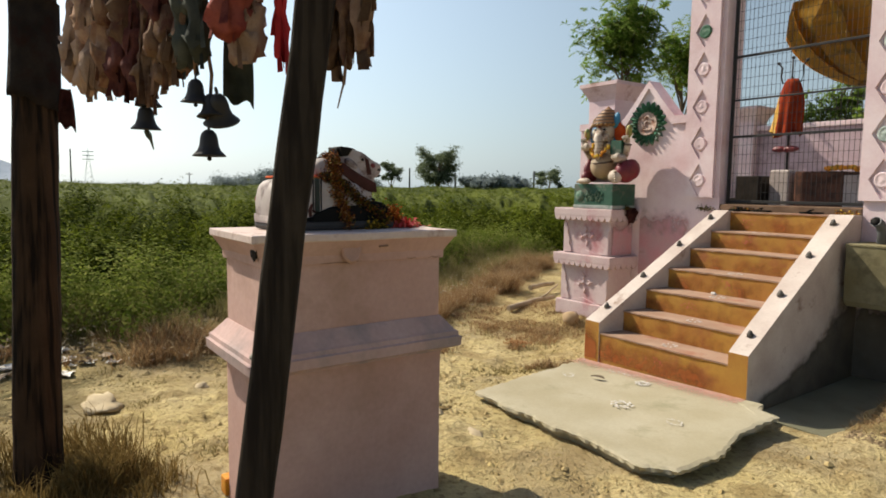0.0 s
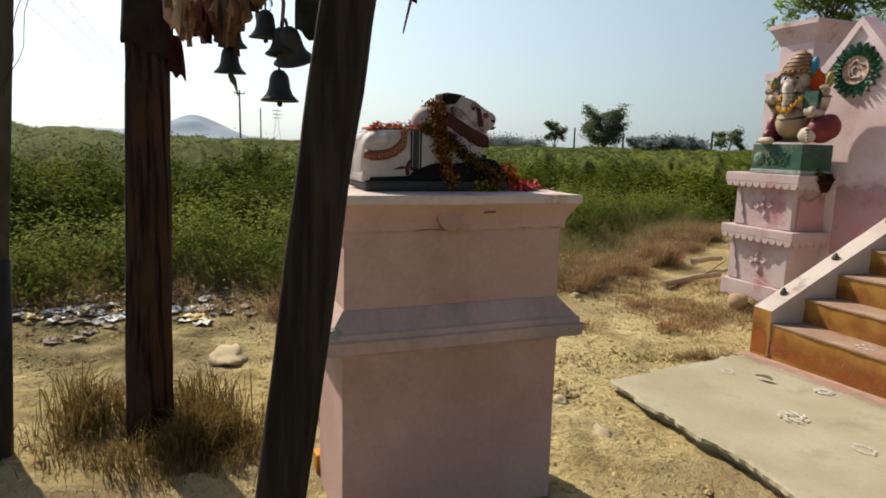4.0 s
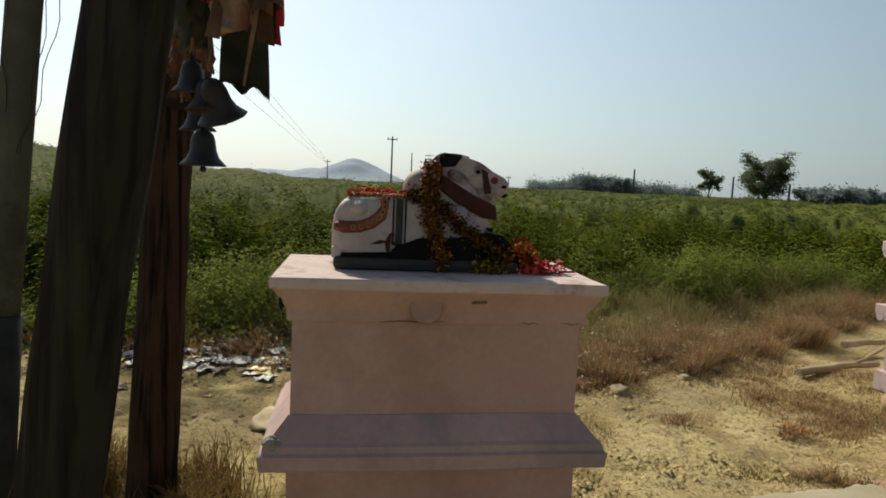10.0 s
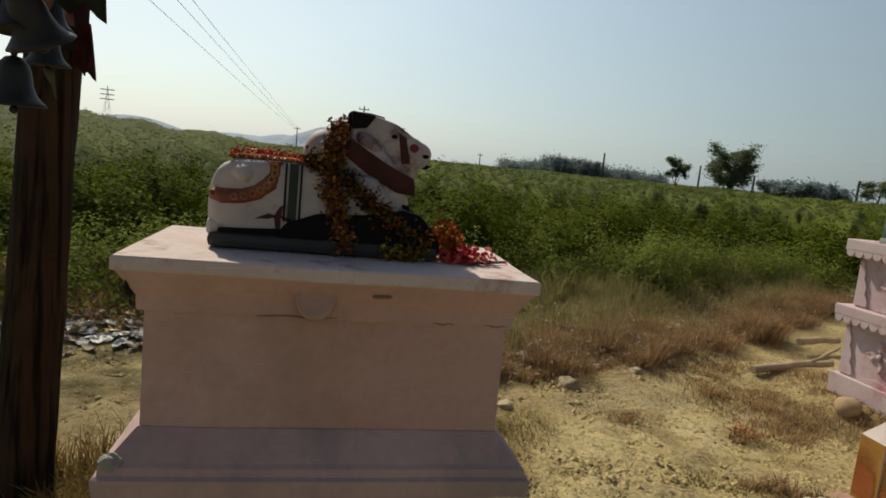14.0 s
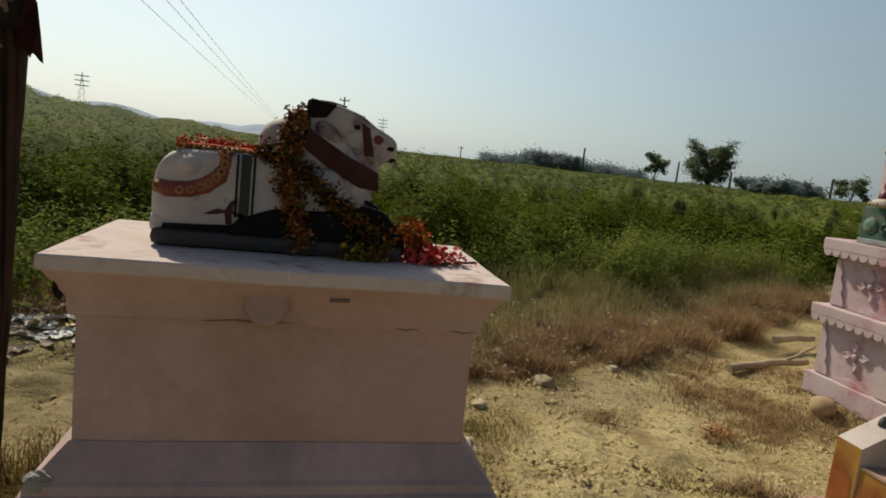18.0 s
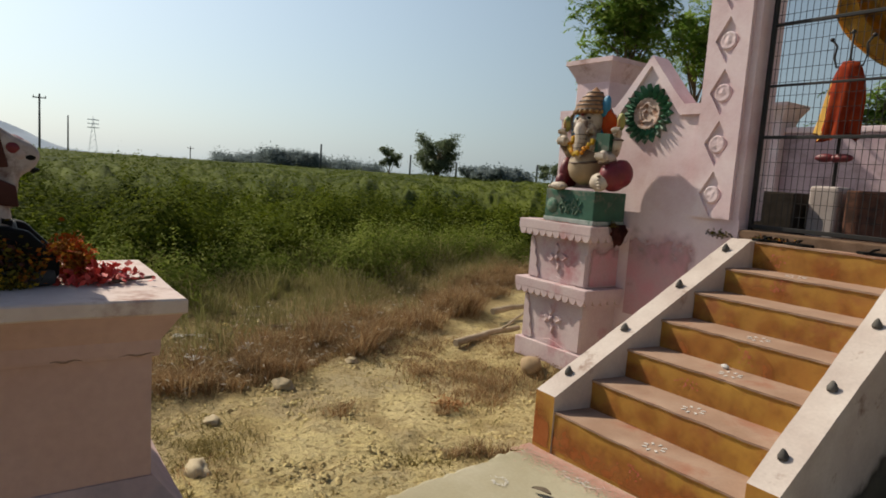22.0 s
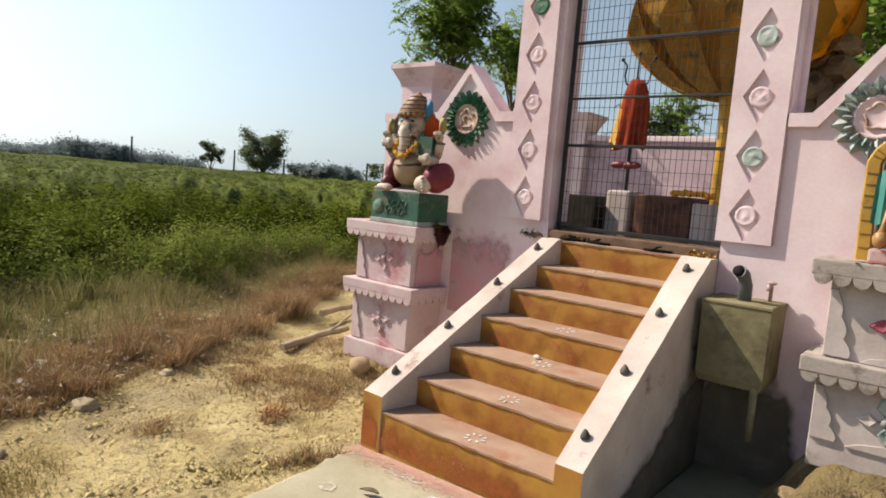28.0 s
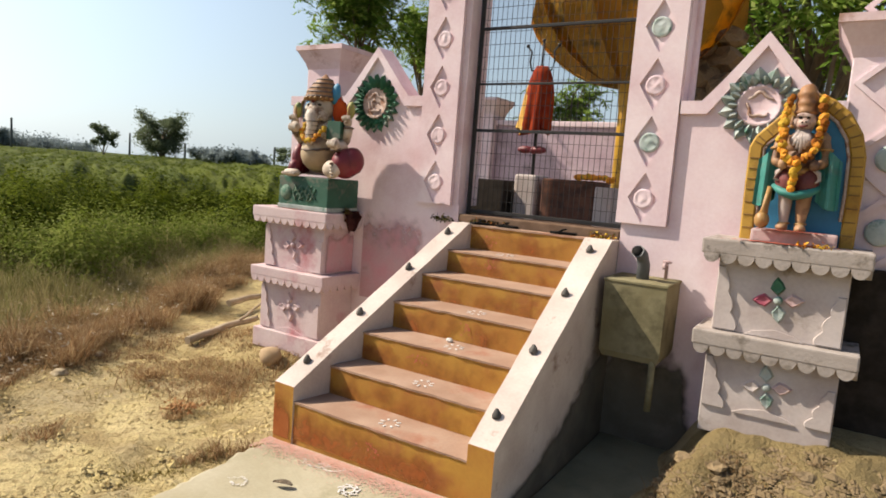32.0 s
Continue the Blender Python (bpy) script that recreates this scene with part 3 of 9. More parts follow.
def build_ground():
    xs, ys = spaced(-4.8, 2.9, 0.032, 3000), spaced(-7.4, 0.3, 0.032, 3000)
    gx, gy = np.meshgrid(xs, ys, indexing="ij")
    gz = hummock(gx, gy)
    near = (gx > -4.8) & (gx < 2.9) & (gy > -7.4) & (gy < 0.3)
    bare = ~((gx > -1.0) & (gx < 1.25) & (gy > -3.6))
    patch = np.clip(rough_field(gz.shape, 14) * 0.6 + 0.7, 0.1, 1.6)
    gz += near * bare * patch * (0.0065 * rough_field(gz.shape, 1) + 0.007 * rough_field(gz.shape, 4))
    mound = (gx > 1.15) & (gx < 2.9) & (gy > -1.75) & (gy < -0.7)
    gz += mound * (0.012 * rough_field(gz.shape, 1) + 0.008 * rough_field(gz.shape, 3))
    v = np.stack([gx, gy, gz], -1).reshape(-1, 3)
    ny = len(ys)
    i, j = np.meshgrid(np.arange(len(xs) - 1), np.arange(ny - 1), indexing="ij")
    a = (i * ny + j).ravel()
    f = np.stack([a, a + ny, a + ny + 1, a + 1], 1)
    me = bpy.data.meshes.new("ground")
    me.from_pydata(v.tolist(), [], f.tolist())
    me.polygons.foreach_set("use_smooth", [True] * len(f))
    me.materials.append(EARTH)
    sig = lambda q: 1 / (1 + np.exp(-np.clip(q, -40, 40)))
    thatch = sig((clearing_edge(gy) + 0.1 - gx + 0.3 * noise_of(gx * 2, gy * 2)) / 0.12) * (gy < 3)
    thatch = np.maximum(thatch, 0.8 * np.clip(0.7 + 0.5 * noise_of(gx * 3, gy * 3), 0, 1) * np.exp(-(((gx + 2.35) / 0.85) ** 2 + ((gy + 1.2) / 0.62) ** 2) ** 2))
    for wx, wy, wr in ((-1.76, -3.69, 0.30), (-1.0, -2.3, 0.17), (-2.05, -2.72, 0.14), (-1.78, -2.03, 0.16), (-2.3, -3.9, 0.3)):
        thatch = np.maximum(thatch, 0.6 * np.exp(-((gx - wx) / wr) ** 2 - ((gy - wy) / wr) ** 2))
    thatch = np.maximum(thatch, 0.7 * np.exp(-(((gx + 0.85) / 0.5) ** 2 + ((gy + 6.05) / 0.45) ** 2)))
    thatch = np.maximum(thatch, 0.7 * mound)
    dark_earth = sig((field_edge(gy) + 0.3 - gx) / 0.3)
    dark_earth = np.maximum(dark_earth, 0.3 * mound)
    dark_earth = np.maximum(dark_earth, np.clip(0.48 + 0.4 * noise_of(gx * 4, gy * 4), 0.1, 0.8) * np.exp(-(((gx + 2.9) / 1.1) ** 2 + ((gy + 6.35) / 1.0) ** 2) ** 2))
    for name, vals in (("thatch", thatch), ("dark_earth", dark_earth)):
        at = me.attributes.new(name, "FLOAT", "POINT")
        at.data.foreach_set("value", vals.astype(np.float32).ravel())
    tagged(new("ground", me), "dry yellow sandy earth strewn with grit and small stones", "ground", kind="structure")


def layered_earth(m):
    """Lays specks, straw litter and a dark earth tone over the bare earth."""
    t = m.node_tree
    b = t.nodes["Principled BSDF"]
    out = b.inputs["Base Color"].links[0].from_socket
    co = t.nodes["Texture Coordinate"]

    def lay(fac, colour):
        nonlocal out
        mx = t.nodes.new("ShaderNodeMix")
        mx.data_type = "RGBA"
        t.links.new(fac, mx.inputs[0])
        t.links.new(out, mx.inputs[6])
        mx.inputs[7].default_value = rgb(colour)
        out = mx.outputs[2]

    for scale, lo, hi, colour in ((1.1, 0.50, 0.64, (0.47, 0.39, 0.25)), (3.4, 0.50, 0.64, (0.33, 0.235, 0.105)), (22.0, 0.53, 0.64, (0.25, 0.175, 0.075)), (0.55, 0.46, 0.62, (0.42, 0.315, 0.165)), (9.0, 0.60, 0.75, (0.60, 0.49, 0.29)), (45.0, 0.62, 0.75, (0.58, 0.47, 0.27))):
        n = t.nodes.new("ShaderNodeTexNoise")
        n.inputs["Scale"].default_value, n.inputs["Detail"].default_value = scale, 5
        t.links.new(co.outputs["Object"], n.inputs["Vector"])
        r = t.nodes.new("ShaderNodeMapRange")
        r.inputs[1].default_value, r.inputs[2].default_value = lo, hi
        r.inputs[4].default_value = 0.7
        t.links.new(n.outputs[0], r.inputs[0])
        lay(r.outputs[0], colour)
    for name, colour in (("thatch", (0.34, 0.245, 0.115)), ("dark_earth", (0.06, 0.058, 0.022))):
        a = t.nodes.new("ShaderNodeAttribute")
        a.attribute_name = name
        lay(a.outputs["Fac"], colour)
    t.links.new(out, b.inputs["Base Color"])
    old = b.inputs["Normal"].links[0].from_socket
    for scale, height in ((9.0, 0.06), (30.0, 0.028)):
        n = t.nodes.new("ShaderNodeTexNoise")
        n.inputs["Scale"].default_value, n.inputs["Detail"].default_value, n.inputs["Roughness"].default_value = scale, 7, 0.62
        t.links.new(co.outputs["Object"], n.inputs["Vector"])
        bp = t.nodes.new("ShaderNodeBump")
        bp.inputs["Strength"].default_value, bp.inputs["Distance"].default_value = 0.75, height
        t.links.new(n.outputs[0], bp.inputs["Height"])
        t.links.new(old, bp.inputs["Normal"])
        old = bp.outputs[0]
    t.links.new(old, b.inputs["Normal"])


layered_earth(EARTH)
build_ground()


def bush(x, y, z, r, h, n, leaf):
    """Leaves over a lumpy dome."""
    u = rng.normal(size=(n, 3))
    u[:, 2] = np.abs(u[:, 2]) * 1.1
    u /= np.linalg.norm(u, axis=1)[:, None]
    ph = rng.uniform(0, 6.28, 4)
    a = np.arctan2(u[:, 1], u[:, 0])
    f = 0.82 + 0.24 * np.sin(3 * a + ph[0]) * np.sin(4 * u[:, 2] + ph[1]) + 0.16 * np.sin(7 * a + ph[2]) * np.sin(9 * u[:, 2] + ph[3])
    f *= 1 - np.clip(rng.exponential(0.10, n), 0, 0.9)
    stray = rng.random(n) < 0.06
    f = np.where(stray, f * rng.uniform(1.0, 1.35, n), f)
    p = np.stack([x + u[:, 0] * r * f, y + u[:, 1] * r * f, z + h * (0.06 + u[:, 2] * f)], 1)
    return leaves_at(p, leaf, leaf * 0.55, 0.45, facing=u)


def jittered(x0, x1, y0, y1, step, skip):
    gx, gy = np.meshgrid(np.arange(x0, x1, step), np.arange(y0, y1, step), indexing="ij")
    gx, gy = gx.ravel(), gy.ravel()
    gx, gy = gx + rng.normal(0, step * 0.3, len(gx)), gy + rng.normal(0, step * 0.3, len(gy))
    ok = rng.random(len(gx)) > skip
    return gx[ok], gy[ok]


def build_canopy():
    """The closed tops of the shrubs farther out, up to the horizon, with the ridge of taller growth to the south-west."""
    na, nr = 760, 200
    az = np.radians(np.linspace(22, 142, na))
    rr = 16.0 * (700 / 16.0) ** (np.linspace(0, 1, nr) ** 1.1)
    ga, gr = np.meshgrid(az, rr, indexing="ij")
    gx, gy = 1.9 - gr * np.sin(ga), -4.9 + gr * np.cos(ga)
    z = np.interp(gr, [16, 18.5, 21, 26, 40, 90, 700], [0.25, 0.95, 1.15, 1.25, 1.40, 1.55, 1.58])
    amp = np.clip(gr / 12, 0.6, 1.3) * np.clip(1.25 - gr / 120, 0.35, 1)
    wide = lambda q, r: sum(np.roll(rough_field(z.shape, r), k, 0) for k in range(0, q, max(1, q // 6))) / 3
    z = z + amp * (0.09 * wide(24, 8) + 0.07 * wide(12, 3) + 0.045 * wide(6, 1))
    rise = np.interp(np.degrees(ga), [95, 99.5, 103, 105, 108.5, 112, 142], [0, 0.42, 0.46, 0.85, 1.32, 1.4, 1.4])
    ridge = 1.62 + np.clip(gr, 0, 46) * np.tan(np.radians(rise)) + 0.22 * rough_field(z.shape, 6) + 0.1 * rough_field(z.shape, 2)
    f = np.clip((gr - 26) / 20, 0, 1) * np.clip((np.degrees(ga) - 95) / 4, 0, 1)
    z = z + (np.maximum(ridge, z) - z) * f * f * (3 - 2 * f)
    z = np.maximum(z, hummock(gx, gy) + np.where(gr > 16, 0.35, 0.02))
    v = np.stack([gx, gy, z], -1).reshape(-1, 3)
    i, j = np.meshgrid(np.arange(na - 1), np.arange(nr - 1), indexing="ij")
    a = (i * nr + j).ravel()
    me = bpy.data.meshes.new("shrub_canopy")
    fc = np.stack([a, a + nr, a + nr + 1, a + 1], 1)
    me.vertices.add(len(v))
    me.vertices.foreach_set("co", v.astype(np.float32).ravel())
    me.loops.add(4 * len(fc))
    me.loops.foreach_set("vertex_index", fc.astype(np.int32).ravel())
    me.polygons.add(len(fc))
    me.polygons.foreach_set("loop_start", np.arange(0, 4 * len(fc), 4, dtype=np.int32))
    me.update(calc_edges=True)
    me.polygons.foreach_set("use_smooth", [True] * len(fc))
    me.materials.append(CANOPY)
    tagged(new("shrub_canopy", me), "closed green tops of shrubs stretching to the horizon", "shrubs", kind="stuff")
    k = rng.choice(len(v), 150000, p=(lambda w: w / w.sum())((np.clip(46 / gr, 0.25, 3.2) * (gr < 75) * np.gradient(rr)[None, :] ** 0.6).ravel()))
    p = v[k] + rng.normal(0, 1, (len(k), 3)) * [1, 1, 0.5] * (gr.ravel()[k] * 0.004)[:, None] - [0, 0, 0.03]
    size = np.minimum(gr.ravel()[k] * 0.0046 + 0.014, 0.17)
    q = leaves_at(p, 1.0, 0.55, 0.9, facing=np.tile([0.35, 0, 0.9], (len(k), 1)))
    q = p[:, None, :] + (q - p[:, None, :]) * size[:, None, None]
    tagged(new("shrub_tops", quads("shrub_tops", q, TOPLEAF)), "small leaves on the tops of the farther shrubs", "shrubs", kind="stuff")


def build_field():
    """Shrubs from the edge of the clearing to the horizon, in one mesh of leaves."""
    out = []
    gx, gy = jittered(-13.5, -4.6, -13.0, 12.0, 1.02, 0.03)
    ok = (gx < field_edge(gy) - 0.1) & ~((gx > -6.5) & (gy > 0.8))
    gx, gy = gx[ok], gy[ok]
    grown = np.clip(0.45 + (field_edge(gy) - gx) / 4.0, 0.4, 1)
    swell = np.clip(0.5 + 0.6 * noise_of(gx * 0.5, gy * 0.5), 0, 1)
    ht = grown * (0.30 + 0.95 * np.clip(swell + rng.normal(0, 0.3, len(gx)), 0, 1))
    rad = rng.uniform(0.42, 0.72, len(gx)) * np.clip(grown, 0.65, 1)
    qa, qd = rng.uniform(radians(22), radians(138), 330), np.sqrt(rng.uniform(11.5 ** 2, 21.5 ** 2, 330))
    qx, qy = 1.9 - qd * np.sin(qa), -4.9 + qd * np.cos(qa)
    qh = np.clip(0.62 + 0.06 * (qd - 11) + 0.3 * noise_of(qx * 0.5, qy * 0.5), 0.5, 1.3) * rng.uniform(0.75, 1.15, 330)
    for x, y, h, d in zip(qx, qy, qh, qd):
        if x < -9.5 or (x < -6.5 and y > 4):
            r = rng.uniform(0.6, 1.05)
            out.append(bush(x, y, float(hummock(x, y)), r, h, int(900 * r), 0.095))
    for x, y, h, r in zip(gx, gy, ht, rad):
        n = int(1450 * (r / 0.72) ** 1.3 * rng.uniform(0.8, 1.2)) + 12
        out.append(bush(x, y, float(hummock(x, y)), r, h, n, 0.084 * rng.uniform(0.75, 1.2)))
    # a few fuller bushes near the field's edge
    for _ in range(38):
        y = rng.uniform(-9.0, 1.5)
        x = float(field_edge(np.array([y]))[0]) - rng.uniform(0.1, 2.6)
        r = rng.uniform(0.5, 0.95)
        out.append(bush(x, y, float(hummock(x, y)), r, r * rng.uniform(1.1, 1.5), int(2600 * r * r), 0.075))
    # pale green weeds before the field
    weeds = []
    wy = rng.uniform(-9.0, 3.2, 300)
    wx = field_edge(wy) + 1.15 - np.abs(rng.normal(0, 0.95, 300)) + 0.4 * noise_of(wy, wy * 0.7)
    for x, y in zip(wx, wy):
        r = rng.uniform(0.16, 0.5)
        weeds.append(bush(x, y, float(hummock(x, y)), r, r * rng.uniform(1.0, 2.1), int(2100 * r * r) + 40, 0.05))
    tagged(new("leafy_weeds", quads("leafy_weeds", np.concatenate(weeds), PALELEAF)), "pale green leafy weeds growing before the shrubs", "weeds", kind="stuff")
    me = quads("shrubs", np.concatenate(out), LEAF)
    tagged(new("shrubs", me), "dense green knee to chest high shrubs covering the whole field", "shrubs", kind="stuff")


build_canopy()
build_field()


def blades(name, label, xy, height, width, material, lean=0.35, centres=None):
    n = len(xy)
    h = height * rng.uniform(0.4, 1.25, n) * np.clip(0.75 + 0.55 * noise_of(xy[:, 0] * 1.9 + 1, xy[:, 1] * 1.9) + 0.3 * noise_of(xy[:, 0] * 5, xy[:, 1] * 5 + 2), 0.25, 1.5)
    a = rng.uniform(0, 2 * np.pi, n)
    base = np.stack([xy[:, 0], xy[:, 1], hummock(xy[:, 0], xy[:, 1]) - 0.01], 1)
    side = np.stack([np.cos(a), np.sin(a), 0 * a], 1) * (width * rng.uniform(0.6, 1.4, n))[:, None]
    b = rng.uniform(0, 2 * np.pi, n)
    if centres is not None:
        b = np.arctan2(xy[:, 1] - centres[:, 1], xy[:, 0] - centres[:, 0]) + rng.normal(0, 0.7, n)
    out = lean * h * rng.uniform(0.2, 1, n)
    way_out = np.stack([np.cos(b) * out, np.sin(b) * out, 0 * h], 1)
    up = np.stack([0 * h, 0 * h, h], 1)
    mid = base + way_out * 0.35 + up * 0.62
    tip = base + way_out + up * rng.uniform(0.55, 1.0, (n, 1))
    q = np.concatenate([np.stack([base - side, base + side, mid + side * 0.75, mid - side * 0.75], 1), np.stack([mid - side * 0.75, mid + side * 0.75, tip + side * 0.12, tip - side * 0.12], 1)])
    return tagged(new(name, quads(name, q, material)), label, "grass", kind="stuff")


def clumped(n, x0, x1, y0, y1, clumps, spread):
    cx, cy = rng.uniform(x0, x1, clumps), rng.uniform(y0, y1, clumps)
    k = rng.integers(0, clumps, n)
    return cx[k] + rng.normal(0, spread, n), cy[k] + rng.normal(0, spread, n)


def tufts(n, c, cx, cy, spread):
    """n blades over c tufts: their feet and the tufts' centres."""
    k = rng.integers(0, c, n)
    wide = spread * rng.uniform(0.5, 1.4, c)[k]
    return np.stack([cx[k] + rng.normal(0, 1, n) * wide, cy[k] + rng.normal(0, 1, n) * wide], 1), np.stack([cx[k], cy[k]], 1)


def build_grass():
    c = 1050
    cy = rng.uniform(-9.5, 2.6, c)
    cx = clearing_edge(cy) + 0.05 - np.abs(rng.normal(0, 0.36, c)) + 0.16 * noise_of(3 * cy, cy)
    ok = (noise_of(cx * 1.6 + 2, cy * 1.6) + rng.uniform(-0.4, 0.4, c) > -0.45) & ~((cy < -5.4) & (cy > -7.4) & (cx > -3.9) & (rng.random(c) < 0.8))
    cx, cy = cx[ok], cy[ok]
    xy, mid = tufts(52000, len(cx), cx, cy, 0.055)
    blades("dry_grass", "tangled reddish brown dry grass along the edge of the clearing", xy, 0.27, 0.0024, DRY, 1.25, mid)
    c = 900
    cy = rng.uniform(-9.5, 3.2, c)
    cx = clearing_edge(cy) - 0.45 - (clearing_edge(cy) - field_edge(cy) - 0.2) * rng.beta(1.3, 1.6, c)
    xy, mid = tufts(38000, c, cx, cy, 0.085)
    blades("straw_grass", "thin pale olive and straw coloured grass behind the dry edge", xy, 0.33, 0.0025, OLIVE, 1.0, mid)
    c = 620
    cy = rng.uniform(-9.5, 3.2, c)
    cx = clearing_edge(cy) - 0.7 - (clearing_edge(cy) - field_edge(cy) + 0.3) * rng.beta(2.4, 1.2, c)
    xy, mid = tufts(36000, c, cx, cy, 0.07)
    blades("green_grass", "tall green and straw coloured grass in front of the shrubs", xy, 0.40, 0.003, GRASS, 0.9, mid)
    x, y = clumped(1800, -2.15, -1.45, -4.0, -3.4, 34, 0.08)
    blades("trodden_grass", "thin dry grass trodden into the earth beside the pedestal", np.stack([x, y], 1), 0.07, 0.003, STRAW, 1.5)
    c = 16
    cx, cy = np.array([-2.06, -1.98, -2.1, -1.05, -0.98, -1.1, -0.92, -1.78, -1.7, -2.75, -2.5, -2.3, -2.9, -2.05, -1.5, -1.3]), np.array([-2.7, -2.76, -2.64, -2.3, -2.22, -2.42, -2.12, -2.0, -2.08, -1.66, -1.75, -1.5, -1.5, -1.42, -3.8, -4.2])
    xy, mid = tufts(1500, c, cx, cy, 0.05)
    blades("weed_tuft", "small brown weed tufts growing from the bare earth", xy, 0.10, 0.003, DRY, 1.3, mid)
    n = 2600
    y = rng.uniform(-7.5, 1.5, n)
    x = clearing_edge(y) + 0.15 - np.abs(rng.normal(0, 0.8, n))
    c = np.stack([x, y, hummock(x, y) + rng.uniform(0.01, 0.16, n)], 1)
    tagged(new("straw_litter", quads("straw_litter", leaves_at(c, 0.05, 0.014, 0.4), PALESTRAW)), "pale dry leaves and straw caught in the dry grass", "straw", kind="stuff")
    x, y = clumped(4200, -1.3, -0.4, -6.4, -5.6, 18, 0.11)
    blades("post_grass", "tuft of dry grass round the foot of the post", np.stack([x, y], 1), 0.25, 0.003, RUSTGRASS, 0.7)
    x, y = clumped(6500, -3.15, -1.7, -1.8, -0.6, 150, 0.12)
    blades("short_weeds", "low brown weeds trodden into the earth beside the pedestal", np.stack([x, y], 1), 0.095, 0.003, DRY, 1.5)
    x, y = clumped(2200, -3.0, -0.2, -6.5, -1.2, 60, 0.07)
    blades("sparse_weeds", "sparse thin weeds growing from the bare earth", np.stack([x, y], 1), 0.06, 0.003, STRAW, 1.5)
    x, y = clumped(900, -1.25, -0.6, -3.0, -2.2, 14, 0.05)
    blades("slab_weeds", "small green weeds beside the cement slab", np.stack([x, y], 1), 0.045, 0.004, STRAW, 1.5)


build_grass()


# ---- gateway ----
def build_slab():
    bm = bmesh.new()
    pts = []
    ring = [(-0.68, -3.35), (-0.1, -3.37), (0.40, -3.36), (0.80, -3.40), (0.97, -3.30), (0.985, -3.0), (0.90, -2.55), (0.875, -2.13), (0.6, -1.99), (-0.1, -1.99), (-0.87, -1.99), (-0.80, -2.6)]
    for k, (x, y) in enumerate(ring):
        x2, y2 = ring[(k + 1) % len(ring)]
        m = max(4, int(math.hypot(x2 - x, y2 - y) / 0.019))
        for s in range(m):
            f = s / m
            px, py = x + (x2 - x) * f, y + (y2 - y) * f
            q = 0.0 if py > -2.05 else 0.035 * noise.noise(Vector((px * 5, py * 5, 3))) + 0.022 * noise.noise(Vector((px * 17, py * 17, 8)))
            pts.append((px * (1 + q), (py + 2.6) * (1 + q) - 2.6))
    lift = lambda x, y: 0.072 + 0.045 * min(max((x + 0.8) / 1.5, 0), 1) * min(max((y + 3.4) / 1.4, 0), 1)
    rows = []
    for k, dz, jag in ((0.90, 0.0, 0), (0.975, -0.001, 0.4), (1.0, -0.008, 1.2), (1.0, -0.028, 1.8), (0.945, -0.038, 1.4), (0.90, -0.14, 0.6)):
        row = []
        for x, y in pts:
            j = 0.010 * jag * noise.noise(Vector((x * 23, y * 23, dz * 60)))
            xx, yy = x * (k + j), (y + 2.6) * (k + j) - 2.6
            if y > -2.05:
                xx, yy = x, -1.99
            row.append(bm.verts.new((xx, yy, lift(x, y) + dz + 0.006 * jag * noise.noise(Vector((x * 13, y * 13, 1))))))
        rows.append(row)
    n = len(pts)
    bm.faces.new(rows[0])
    for a, b in zip(rows, rows[1:]):
        for k in range(n):
            bm.faces.new((a[k], a[(k + 1) % n], b[(k + 1) % n], b[k]))
    bmesh.ops.remove_doubles(bm, verts=bm.verts[:], dist=0.0002)
    tagged(finish("stone_slab", bm, SLABSTONE), "rough grey cement slab with broken edges at the foot of the stairs", "slab")


build_slab()

ST_Y0, ST_Y1 = -2.0, -0.55
RISE = [0.333, 0.507, 0.682, 0.856, 1.026, 1.180, 1.357]
RUN = 0.247


def stair_x(y, edge):
    """The side walls draw together upwards: outer and inner edge of each at a depth y."""
    lo, hi = {"left_out": (-0.858, -0.600), "left_in": (-0.706, -0.458), "right_in": (0.457, 0.428), "right_out": (0.603, 0.611)}[edge]
    return lo + (hi - lo) * (y - ST_Y0) / (ST_Y1 - ST_Y0)


def rail_top(y):
    return 0.420 + (y - ST_Y0) / (ST_Y1 - ST_Y0) * 0.942


def step_front(k):
    return ST_Y0 + 0.012 + RUN * k


def wedge(bm, y0, y1, z0, z1, over=0.02, nose=0.0):
    """A step's block between the two side walls."""
    ring = [(stair_x(y0, "left_in") - over, y0 - 0.02 * nose), (stair_x(y0, "right_in") + over, y0 + 0.02 * nose), (stair_x(y1, "right_in") + over, y1), (stair_x(y1, "left_in") - over, y1)]
    a = [bm.verts.new((x, y, z0)) for x, y in ring]
    b = [bm.verts.new((x, y, z1)) for x, y in ring]
    bm.faces.new(a)
    bm.faces.new(b)
    for k in range(4):
        bm.faces.new((a[k], a[(k + 1) % 4], b[(k + 1) % 4], b[k]))


